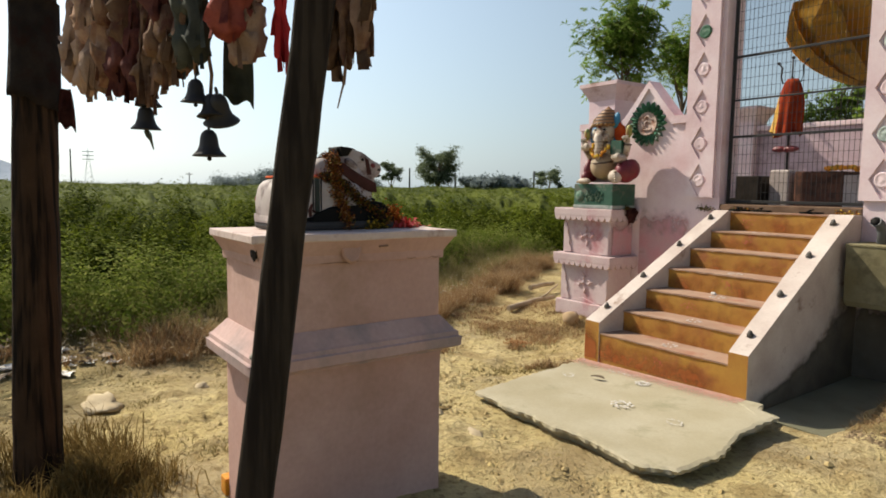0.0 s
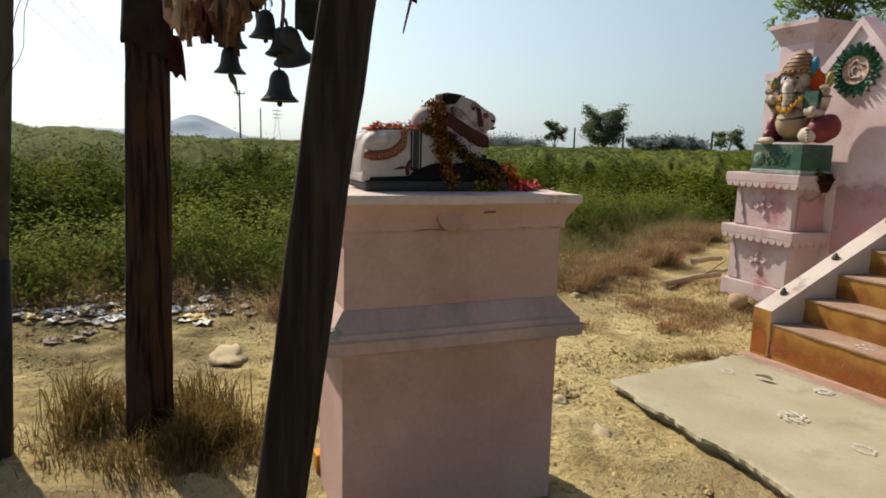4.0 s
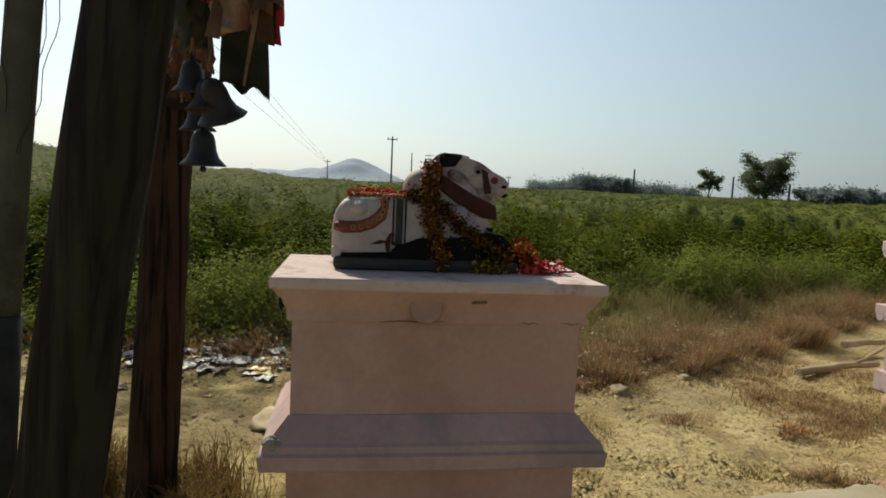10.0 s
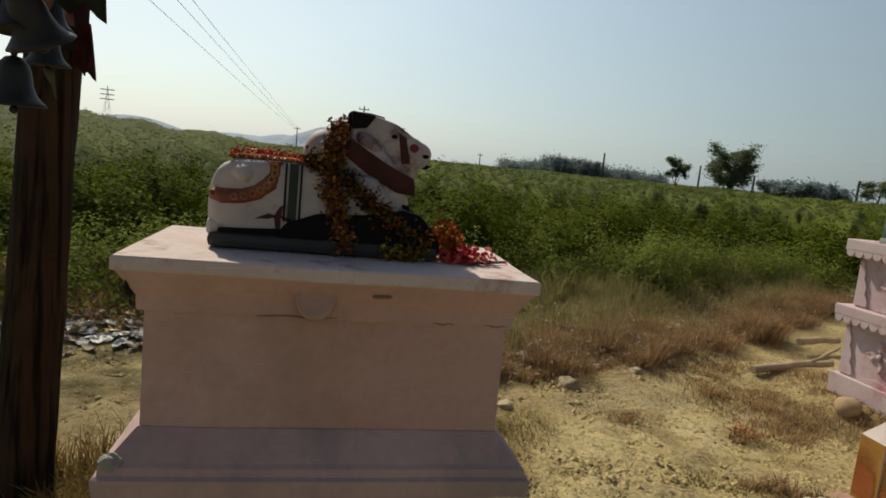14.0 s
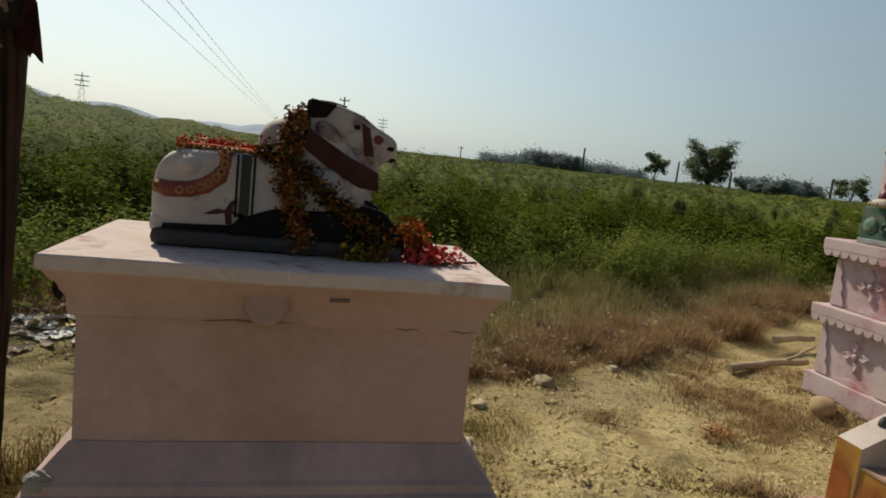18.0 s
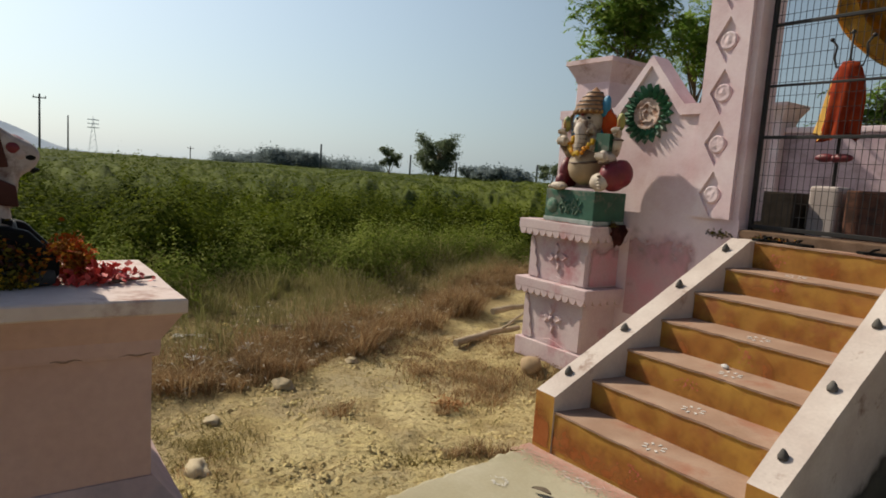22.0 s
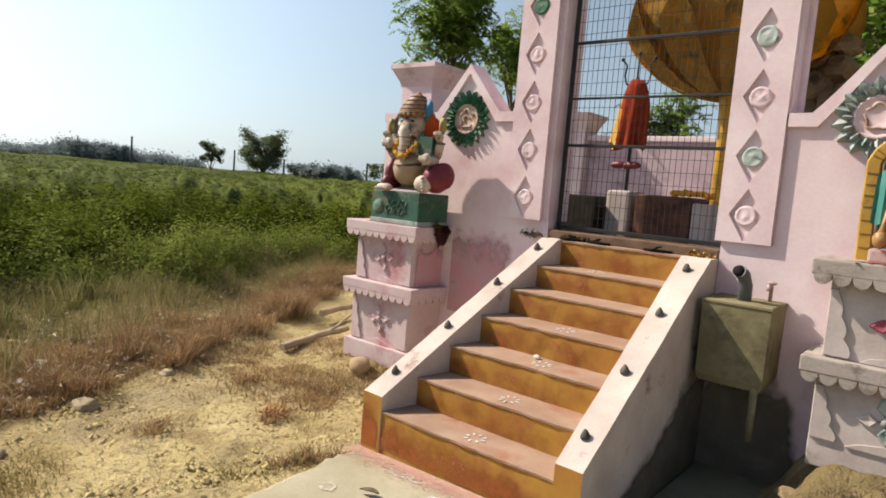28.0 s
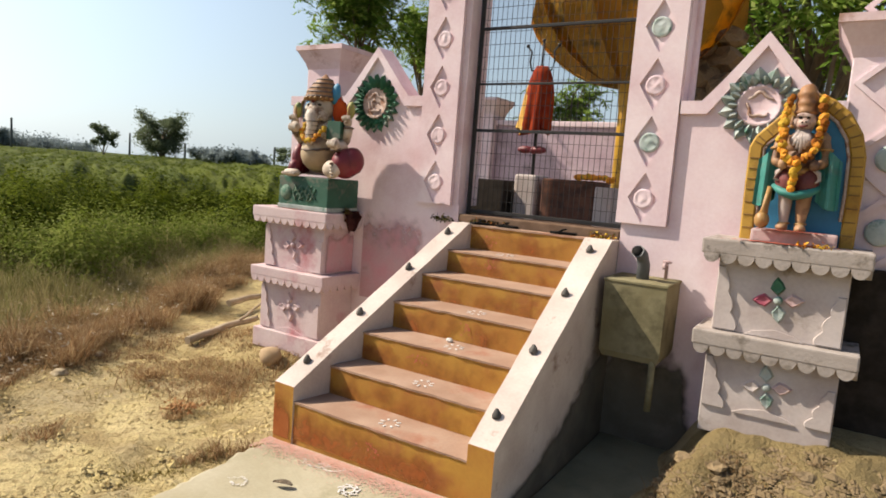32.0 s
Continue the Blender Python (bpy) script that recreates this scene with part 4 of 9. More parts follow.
def build_stairs():
    st = thing("staircase", "seven cement steps with orange painted risers and white side walls", "stairs")
    for k in range(7):
        y0, y1 = step_front(k), ST_Y1 + 0.12
        bm = bmesh.new()
        wedge(bm, y0, y1, 0.0 if k == 0 else RISE[k - 1], RISE[k] - 0.012)
        bmesh.ops.subdivide_edges(bm, edges=[e for e in bm.edges if e.calc_length() > 0.5], cuts=10, use_grid_fill=True)
        for v in bm.verts:
            if v.co.y < y0 + 0.03:
                v.co += noise.noise_vector(v.co * 7) * 0.004
        part("riser", bm, OCHRE, st)
        bm = bmesh.new()
        wedge(bm, y0 - 0.007, (y0 + RUN + 0.01) if k < 6 else y1, RISE[k] - 0.014, RISE[k])
        bmesh.ops.subdivide_edges(bm, edges=[e for e in bm.edges if e.calc_length() > 0.5], cuts=24, use_grid_fill=True)
        for v in bm.verts:
            if v.co.y < y0 + 0.01:
                q = noise.noise_vector(v.co * 16)
                v.co.y += 0.006 * q.y
                v.co.z += 0.003 * q.z - (0.002 if v.co.z > RISE[k] - 0.005 else 0)
        part("tread", bm, TREAD, st)
    for a, b in (("left_out", "left_in"), ("right_in", "right_out")):
        xa, xb = stair_x(ST_Y1, a), stair_x(ST_Y1, b)
        bm = bmesh.new()
        box(bm, (xa, ST_Y1 + 0.0005, 0.0), (xb, -0.403, 1.358))
        part("landing_cheek", bm, RAIL, st)
        bm = bmesh.new()
        n = 14
        rows = []
        for k in range(n + 1):
            y = ST_Y0 + (ST_Y1 - ST_Y0) * k / n
            rows.append([bm.verts.new((stair_x(y, e), y, z)) for e, z in ((a, 0.0), (a, rail_top(y)), (b, rail_top(y)), (b, 0.0))])
        for r0, r1 in zip(rows, rows[1:]):
            for k in range(4):
                bm.faces.new((r0[k], r0[(k + 1) % 4], r1[(k + 1) % 4], r1[k]))
        bm.faces.new(rows[0]).material_index = 1
        bm.faces.new(rows[-1])
        sharp = [e for e in bm.edges if len({round(v.co.y, 4) for v in e.verts}) == 1 or abs(e.verts[0].co.z - e.verts[1].co.z) < 0.12]
        bmesh.ops.bevel(bm, geom=[e for e in sharp if e.calc_face_angle(0) > 0.5], offset=0.008, segments=2, affect="EDGES")
        for f in bm.faces:
            c = f.calc_center_median()
            f.material_index = 1 if c.y < ST_Y0 + 0.0085 and c.z < 0.414 else 0
        for v in bm.verts:
            if v.co.z > 0.3:
                v.co += noise.noise_vector(v.co * 6) * 0.004
        part("side_wall", bm, [RAIL, OCHRE], st)


build_stairs()

WALL_Y = -0.40


def wall_outline(cx, inner, outer, zflat, zpeak, sgn):
    """The scalloped top of a wing wall, from the gate pillar outwards."""
    o = [(inner, 0.0), (inner, zflat), (cx - sgn * 0.33, zflat)]
    for k in range(1, 9):
        f = k / 9
        o.append((cx - sgn * 0.33 * (1 - f), zflat + (zpeak - zflat) * (0.55 * math.sin(f * math.pi / 2) + 0.45 * f ** 2.2)))
    o.append((cx, zpeak))
    for k in range(1, 9):
        f = 1 - k / 9
        o.append((cx + sgn * 0.33 * (1 - f), zflat + (zpeak - zflat) * (0.55 * math.sin(f * math.pi / 2) + 0.45 * f ** 2.2)))
    o += [(cx + sgn * 0.33, zflat), (outer, zflat), (outer, 0.0)]
    return o


def build_wing(name, cx, inner, outer, zflat, zpeak, sgn):
    bm = bmesh.new()
    o = wall_outline(cx, inner, outer, zflat, zpeak, sgn)
    prism(bm, o, WALL_Y, WALL_Y + 0.16)
    w = tagged(finish(name, bm, PINK), "pink limewashed gateway wall with a pointed scalloped top", "wall", kind="structure")
    top = o[1:-1]
    bm = bmesh.new()
    up = [(x, z + 0.004) for x, z in top]
    dn = [(x + (cx - x) * 0.10 if i not in (0, len(top) - 1) else x, z - 0.075) for i, (x, z) in enumerate(top)]
    a = [[bm.verts.new((x, y, z)) for x, z in row] for row, y in ((up, WALL_Y - 0.028), (dn, WALL_Y - 0.028), (dn, WALL_Y), (up, WALL_Y + 0.165))]
    for r, s in ((0, 1), (1, 2), (3, 0)):
        for k in range(len(top) - 1):
            bm.faces.new((a[r][k], a[r][k + 1], a[s][k + 1], a[s][k]))
    part("coping", bm, PINK, w, "pale pink moulded coping")
    return w


build_wing("wall_west", -1.496, -0.94, -2.45, 2.30, 2.69, -1)
build_wing("wall_east", 1.365, 0.915, 1.80, 2.262, 2.655, 1)


def build_pillar(x0, x1, s0, s1, name):
    p = thing(name, "tall pink gate pillar with sunken diamonds and round bosses", "pillar")
    bm = bmesh.new()
    box(bm, (s0, -0.395, 1.477), (s1, -0.10, 3.5), 0.006)
    part("shaft", bm, PINK, p)
    bm = bmesh.new()
    box(bm, (s0 - 0.026, -0.26, 1.477), (s1 + 0.026, -0.17, 3.49), 0.012)
    part("jamb_moulding", bm, PINK, p)
    cx = (x0 + x1) / 2
    bm = bmesh.new()
    front, deep, hw, hh, step = -0.43, -0.409, 0.0975, 0.161, 0.360
    z_low = 1.477
    for k in range(6):
        zc = 1.649 + step * k
        lo, hi = (z_low if k == 0 else zc - step / 2), zc + step / 2
        P = lambda x, z, y=front: bm.verts.new((x, y, z))
        tip = [(cx - hw, zc), (cx, zc + hh), (cx + hw, zc), (cx, zc - hh)]
        for sx, xe in ((-1, x0), (1, x1)):
            bm.faces.new([P(xe, lo), P(xe, zc), P(cx + sx * hw, zc), P(cx, zc - hh), P(cx, lo)])
            bm.faces.new([P(xe, zc), P(xe, hi), P(cx, hi), P(cx, zc + hh), P(cx + sx * hw, zc)])
            bm.faces.new([P(xe, lo), P(xe, hi), P(xe, hi, -0.394), P(xe, lo, -0.394)])
        for a, b in zip(tip, tip[1:] + tip[:1]):
            bm.faces.new([P(*a), P(*b), P(*b, deep), P(*a, deep)])
        bm.faces.new([P(*q, deep) for q in tip])
    bm.faces.new([P(x0, z_low), P(x1, z_low), P(x1, z_low, -0.394), P(x0, z_low, -0.394)])
    bmesh.ops.remove_doubles(bm, verts=bm.verts[:], dist=0.0002)
    panel = part("panel", bm, PINK, p)
    for k in range(6):
        bm = bmesh.new()
        lathe(bm, [(0.064, 0), (0.064, 0.010), (0.056, 0.019), (0.046, 0.014), (0.022, 0.019), (0.0008, 0.021)], 18, Matrix.Translation((cx, deep - 0.0005, 1.644 + step * k)) @ Matrix.Rotation(radians(90), 4, "X"))
        for v in bm.verts:
            v.co.y += 0.007 * noise.noise(v.co * 42)
        part("medallion", bm, GREENLEAF if (k, x0 > 0) in ((4, False),) else FADEDLEAF if (k, x0 > 0) in ((3, True), (1, True)) else PINK, panel, smooth=True)
    return p


build_pillar(-1.028, -0.708, -1.016, -0.657, "gate_pillar")
build_pillar(0.581, 0.905, 0.625, 0.914, "gate_pillar")


def build_tower(name, x0, x1, y0, y1, top):
    t = thing(name, "square pink corner tower with a moulded cap", "tower", kind="structure")
    bm = bmesh.new()
    box(bm, (x0 + 0.09, y0 + 0.09, 0), (x1 - 0.09, y1 - 0.09, top - 0.2), 0.008)
    part("shaft", bm, PINK, t)
    bm = bmesh.new()
    tiers(bm, x0, x1, y0, y1, [(top - 0.22, 0.09), (top - 0.16, 0.07), (top - 0.05, 0.01), (top - 0.045, 0.0), (top, 0.0)])
    part("cap", bm, CAPPINK, t, "brown stained moulded cap")


build_tower("corner_tower", -2.98, -2.38, 0.12, 0.72, 2.88)
build_tower("corner_tower", 1.70, 2.36, -0.50, 0.16, 2.72)
tw = [o for o in scene.objects if o.name.startswith("corner_tower")][-1]
# Near-black block added for the pedestal's shadow on the tower.
bm = bmesh.new()
box(bm, (1.80, -0.47, 0.0), (2.50, 0.10, 1.36), 0.02)
part("foot", bm, NEARBLACK, tw, "dark block standing in for shadow at the tower foot")
for k in range(4):
    zc = 1.56 + 0.40 * k
    bm = bmesh.new()
    ring = [[bm.verts.new((2.03 + a, y, zc + b)) for a, b in pts] for pts, y in (([(0.22, 0), (0, 0.2), (-0.22, 0), (0, -0.2)], -0.412), ([(0.22, 0), (0, 0.2), (-0.22, 0), (0, -0.2)], -0.43), ([(0.18, 0), (0, 0.16), (-0.18, 0), (0, -0.16)], -0.43), ([(0.18, 0), (0, 0.16), (-0.18, 0), (0, -0.16)], -0.412))]
    for r0, r1 in zip(ring, ring[1:]):
        for k2 in range(4):
            bm.faces.new((r0[k2], r0[(k2 + 1) % 4], r1[(k2 + 1) % 4], r1[k2]))
    part("diamond", bm, PINK, tw)
    bm = bmesh.new()
    lathe(bm, [(0.075, 0), (0.075, 0.012), (0.06, 0.02), (0.001, 0.016)], 18, Matrix.Translation((2.03, -0.411, zc)) @ Matrix.Rotation(radians(90), 4, "X"))
    part("medallion", bm, FADEDLEAF, tw, "worn green painted medallion", True)


# ---- bull pedestal ----
def build_bull_pedestal():
    p = thing("bull_pedestal", "tall pale pink plastered pedestal with moulded top and waist ledge", "pedestal")
    x0, x1, y0, y1 = -0.265, 0.335, -5.325, -4.295
    for name, rows in (("lower_body", [(-0.04, 0.055), (0.72, 0.055)]), ("waist_ledge", [(0.72, 0.05), (0.733, 0.045), (0.745, 0.0), (0.755, -0.02), (0.80, -0.024), (0.806, -0.012), (0.826, -0.010), (0.834, 0.002), (0.875, 0.036), (0.902, 0.058)]),
                       ("upper_body", [(0.902, 0.062), (1.198, 0.062)]), ("cornice", [(1.196, 0.060), (1.197, 0.049), (1.206, 0.047), (1.235, 0.046), (1.27, 0.026), (1.300, 0.008)]),
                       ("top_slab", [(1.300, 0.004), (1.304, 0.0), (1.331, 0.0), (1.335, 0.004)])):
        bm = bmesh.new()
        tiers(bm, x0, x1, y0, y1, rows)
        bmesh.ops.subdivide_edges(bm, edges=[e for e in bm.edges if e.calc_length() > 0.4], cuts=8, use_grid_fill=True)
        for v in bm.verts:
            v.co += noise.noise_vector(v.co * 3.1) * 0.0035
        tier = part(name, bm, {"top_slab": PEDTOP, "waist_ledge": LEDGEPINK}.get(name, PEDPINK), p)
        cornice = tier if name == "cornice" else None if name != "top_slab" else cornice
    bm = bmesh.new()
    lathe(bm, [(0.052, 0.0), (0.052, 0.014), (0.044, 0.024), (0.036, 0.018), (0.0005, 0.021)], 20, Matrix.Translation((x1 - 0.045, -4.86, 1.252)) @ Matrix.Rotation(radians(82), 4, "Y") @ Matrix.Diagonal((1.1, 0.95, 1, 1)))
    part("relief_boss", bm, PEDPINK, cornice, "flaked round plaster boss")
    for c, r, m_, nm in (((0.275, -5.295, 1.258), (0.034, 0.008, 0.030), NEARBLACK, "dark hole where the cornice has broken off"), ((0.331, -5.312, 0.835), (0.022, 0.026, 0.022), CEMENT, "grey broken corner of the waist ledge")):
        bm = bmesh.new()
        bmesh.ops.create_icosphere(bm, subdivisions=3, radius=1.0)
        for v in bm.verts:
            v.co *= 1 + 0.35 * noise.noise(v.co * 2.3 + Vector(c) * 9)
            v.co = Vector(c) + Vector((v.co.x * r[0], v.co.y * r[1], v.co.z * r[2]))
        part("broken_plaster", bm, m_, p, nm)
    for ya, yb in ((-5.0, -4.80), (-4.56, -4.50), (-4.43, -4.355)):
        bm = bmesh.new()
        pts = [(x1 - 0.0475, ya + (yb - ya) * q / 8, 1.2005 + 0.002 * math.sin(5 * q + ya * 9)) for q in range(9)]
        tube(bm, pts, [0.0005 + 0.0022 * math.sin(math.pi * (q + 0.3) / 8.6) for q in range(9)], 5)
        part("crack", bm, PEDCHIP, cornice, "thin brown crack below the cornice")
    for y, l in ((-4.72, 0.045),):
        bm = bmesh.new()
        box(bm, (x1 - 0.031, y, 1.264), (x1 - 0.017, y + l, 1.272), 0.003)
        bmesh.ops.subdivide_edges(bm, edges=bm.edges[:], cuts=2)
        for v in bm.verts:
            v.co += noise.noise_vector(v.co * 60) * 0.004
        part("chip", bm, PEDCHIP, cornice, "dark broken chip in the cornice")


build_bull_pedestal()


def powder(name, x, y, z, sx, sy, n, material, label, size=0.012):
    c = np.stack([rng.normal(x, sx, n), rng.normal(y, sy, n), z + rng.uniform(0.0008, 0.004, n)], 1)
    a = rng.uniform(0, 6.28, n)
    d = np.stack([np.cos(a), np.sin(a), 0 * a], 1) * size
    e = np.stack([-np.sin(a), np.cos(a), 0 * a], 1) * size
    tagged(new(name, quads(name, np.stack([c - d, c + e, c + d, c - e], 1), material)), label, "powder", kind="stuff")


def build_post(name, foot, head, r0, r1, label, material, square):
    bm = bmesh.new()
    foot, head = Vector(foot), Vector(head)
    n = 40
    pts = [foot.lerp(head, k / (n - 1)) + Vector((0.0015 * math.sin(k * 0.6), 0.0015 * math.cos(k * 0.45), 0)) for k in range(n)]
    tube(bm, pts, [r0 + (r1 - r0) * k / (n - 1) + 0.0012 * math.sin(k * 1.1) for k in range(n)], 24)
    for v in bm.verts:
        f = (v.co.z - foot.z) / (head.z - foot.z)
        axis = foot.lerp(head, min(max(f, 0), 1))
        d = Vector((v.co.x - axis.x, v.co.y - axis.y, 0))
        a = math.atan2(d.y, d.x) + 0.5
        flat = (1 / max(abs(math.cos(a)), abs(math.sin(a)))) ** square
        crack = noise.noise(Vector((math.cos(a) * 3.5, math.sin(a) * 3.5, v.co.z * 0.7)))
        knot = noise.noise(v.co * 6 + Vector((9, 2, 5)))
        d.length = d.length * flat * (1 - 0.22 * max(0, crack - 0.2)) + 0.0035 * knot
        v.co.x, v.co.y = axis.x + d.x, axis.y + d.y
    tagged(finish(name, bm, material, smooth=True), label, "post")


build_post("wooden_post", (-0.93, -6.035, -0.1), (-1.08, -5.937, 2.72), 0.110, 0.094, "thick weathered brown wooden post of the bell stand", WOOD, 0.25)
build_post("wooden_post", (1.158, -5.712, -0.1), (1.152, -5.318, 2.72), 0.052, 0.054, "dark leaning wooden post of the bell stand", BLACKWOOD, 0.75)


# ---- bell stand ----
BEAM_A, BEAM_B = Vector((-1.2, -5.97, 2.74)), Vector((1.42, -5.22, 2.74))


def along(x, dz=0.0):
    f = (x - BEAM_A.x) / (BEAM_B.x - BEAM_A.x)
    return BEAM_A.lerp(BEAM_B, f) + Vector((0, 0, dz))


def build_beam():
    bm = bmesh.new()
    tube(bm, [BEAM_A.lerp(BEAM_B, k / 12) + Vector((0, 0, 0.01 * math.sin(k))) for k in range(13)], 0.055, 12)
    tagged(finish("wooden_beam", bm, WOOD), "round wooden crossbeam carried by the two posts", "beam")


build_beam()


def build_bundle(x, bottom, width, material, label, name="cloth_bundle", tail=3, off=0.0, offy=0.0):
    """An offering knotted in cloth, hung by a cord from the beam."""
    top = along(x, -0.05)
    b = thing(name, label, "bundle", "bundles hung from the beam")
    bm = bmesh.new()
    tube(bm, [top, Vector((top.x + off, top.y + offy, max(bottom + 0.36, 2.0)))], 0.006, 6)
    part("cord", bm, ROPE, b)
    zt = min(top.z - 0.04, bottom + 0.42)
    c = Vector((top.x + off, top.y + offy, 0))
    full = [(0.012, zt), (0.02, zt - 0.05), (width * 0.25, zt - 0.12), (width * 0.46, zt - 0.22), (width * 0.5, bottom + 0.12), (width * 0.40, bottom + 0.04), (width * 0.25, bottom)]
    prof = [(a[0] + (b[0] - a[0]) * f, a[1] + (b[1] - a[1]) * f) for a, b in zip(full, full[1:]) for f in (0, 0.33, 0.67)] + [full[-1]]
    bm = bmesh.new()
    lathe(bm, prof, 18, Matrix.Translation(c))
    seed = Vector((x * 7, bottom * 5, width * 11))
    for v in bm.verts:
        a = math.atan2(v.co.y - c.y, v.co.x - c.x)
        s = 0.80 + 0.10 * math.sin(a * 7 + x * 9) + 0.75 * noise.noise(v.co * 14 + seed) + 0.3 * noise.noise(v.co * 34 + seed)
        v.co.x, v.co.y = c.x + (v.co.x - c.x) * s, c.y + (v.co.y - c.y) * s
        v.co.z += 0.05 * noise.noise(v.co * 15 + seed)
    part("cloth", bm, material, b, smooth=True)
    for k in range(tail):
        bm = bmesh.new()
        dx, dy = random.uniform(-0.5, 0.5) * width, random.uniform(-0.3, 0.3) * width
        z1 = bottom + random.uniform(-0.045, 0.14)
        p = [c + Vector((dx * f * 1.2 + 0.02 * math.sin(6 * f + k), dy * f * 1.3, zt - 0.08 - (zt - 0.08 - z1) * f)) for f in (0, 0.25, 0.5, 0.75, 1.0)]
        w = Vector((random.uniform(0.004, 0.02), random.uniform(-0.015, 0.015), 0))
        vs = [(bm.verts.new(q - w * (0.6 + 0.4 * math.sin(i * 2))), bm.verts.new(q + w)) for i, q in enumerate(p)]
        for (a1, a2), (b1, b2) in zip(vs, vs[1:]):
            bm.faces.new((a1, a2, b2, b1))
        bmesh.ops.solidify(bm, geom=bm.faces[:], thickness=0.003)
        part("hanging_end", bm, material, b)


for bx, bz, bw in ((-0.68, 2.02, 0.13), (-0.56, 1.96, 0.13), (-0.44, 1.95, 0.12), (-0.33, 1.99, 0.14), (-0.22, 1.93, 0.14), (-0.10, 1.90, 0.13), (0.0, 1.86, 0.11), (0.09, 1.93, 0.13), (0.18, 1.94, 0.13), (0.27, 1.98, 0.12), (-0.5, 2.16, 0.16), (-0.15, 2.12, 0.16), (0.13, 2.14, 0.16), (-0.30, 2.2, 0.16)):
    sack = {0: (SACK, "faded brown cloth bundle knotted and hung from the beam"), 1: (MAROONRAG, "dark maroon cloth bundle knotted and hung from the beam"), 2: (PALESACK, "pale pinkish cloth bundle knotted and hung from the beam")}[int(abs(bx) * 100) % 3]
    build_bundle(bx, bz, bw, sack[0], sack[1], tail=12)
build_bundle(0.28, 1.98, 0.13, RAG, "dark green cloth bundle hung from the beam")
build_bundle(0.38, 1.99, 0.12, RAG, "dark green cloth bundle hung from the beam")
build_bundle(0.50, 1.99, 0.16, PALESACK, "pale yellowish pouch hung below the dull red cloth", tail=2, off=0.02, offy=0.09)
build_bundle(0.52, 2.02, 0.14, SACK, "faded brown pink cloth bundle hung from the beam", tail=4, off=-0.02, offy=0.1)
build_bundle(0.54, 2.07, 0.19, DULLRED, "dull red cloth bundle hung from the beam", tail=3, off=0.0, offy=0.02)
build_bundle(0.60, 1.975, 0.055, REDCLOTH, "narrow strip of bright red cloth hung beside the post", "red_cloth_strip", tail=4, offy=0.16)


def build_rag(x, y0, y1, z_top, z_bottom, slant, material, label):
    """A square of cloth hanging in shallow folds."""
    bm = bmesh.new()
    rows = []
    for i in range(11):
        f = i / 10
        rows.append([])
        for j in range(9):
            g = j / 8
            pinch = 1 - 0.45 * (1 - g) ** 2
            z = z_top + (z_bottom + slant * f + 0.012 * math.sin(11 * f) - z_top) * g
            rows[-1].append(bm.verts.new((x + 0.016 * math.sin(8 * f + 2 * g) * (0.4 + g), (y0 + y1) / 2 + (y1 - y0) * (f - 0.5) * pinch, z)))
    for a, b in zip(rows, rows[1:]):
        for k in range(8):
            bm.faces.new((a[k], a[k + 1], b[k + 1], b[k]))
    bmesh.ops.solidify(bm, geom=bm.faces[:], thickness=0.004)
    tagged(finish("hanging_rag", bm, material, smooth=True), label, "rag")


def build_wrap(z_top, hem, drop, gap, flare, material, label):
    """A cloth wound round the head of the thick post, longer on its far side."""
    bm = bmesh.new()
    rings = []
    for j in range(11):
        g = j / 10
        ring = []
        for k in range(30):
            a = 2 * math.pi * k / 30
            z = z_top + (hem + drop * math.sin(a) + 0.025 * noise.noise(Vector((3 * math.cos(a), 3 * math.sin(a), hem * 5))) - z_top) * g
            f = (z + 0.1) / 2.82
            c = Vector((-0.93, -6.035, 0)).lerp(Vector((-1.08, -5.937, 0)), f)
            r = (0.110 - 0.016 * f) * 1.06 + gap + flare * g ** 4 + 0.010 * noise.noise(Vector((4 * math.cos(a), 4 * math.sin(a), z * 3)))
            ring.append(bm.verts.new((c.x + r * math.cos(a), c.y + r * math.sin(a), z)))
        rings.append(ring)
    for a, b in zip(rings, rings[1:]):
        for k in range(30):
            bm.faces.new((a[k], a[(k + 1) % 30], b[(k + 1) % 30], b[k]))
    bmesh.ops.solidify(bm, geom=bm.faces[:], thickness=0.004)
    tagged(finish("post_wrap", bm, material, smooth=True), label, "cloth")


build_rag(0.40, -5.452, -5.325, 2.22, 1.862, -0.02, RAG, "grey rag hanging square below the red bundle")
build_wrap(2.45, 1.935, -0.05, 0.009, 0.006, DARKRAG, "dark grey brown cloth wound round the head of the post")
build_rag(-0.98, -5.872, -5.79, 2.02, 1.84, -0.03, MAROONRAG, "dark maroon rag end hanging beside the post")
bm = bmesh.new()
tube(bm, [(-0.09, -5.624, 1.765), (-0.088, -5.614, 1.745), (-0.086, -5.606, 1.725), (-0.084, -5.597, 1.685)], [0.010, 0.013, 0.006, 0.002], 6)
tagged(finish("rag_strip", bm, RAG), "thin twisted grey rag strip hanging from a bell", "rag")
for bx, bz in ((1.03, 1.90), (1.10, 1.93), (0.97, 1.91)):
    build_bundle(bx, bz, 0.07, SACK, "frayed brown fibre tassel hung beside the post", "fibre_tassel", tail=14, offy=0.08)
bm = bmesh.new()
tube(bm, [(1.05, -5.25, 2.0), (1.045, -5.26, 1.93), (1.05, -5.27, 1.86), (1.035, -5.285, 1.78)], [0.005, 0.004, 0.004, 0.002], 6)
tagged(finish("loose_string", bm, ROPE), "frayed dark string hanging from the fibre tassels", "string")


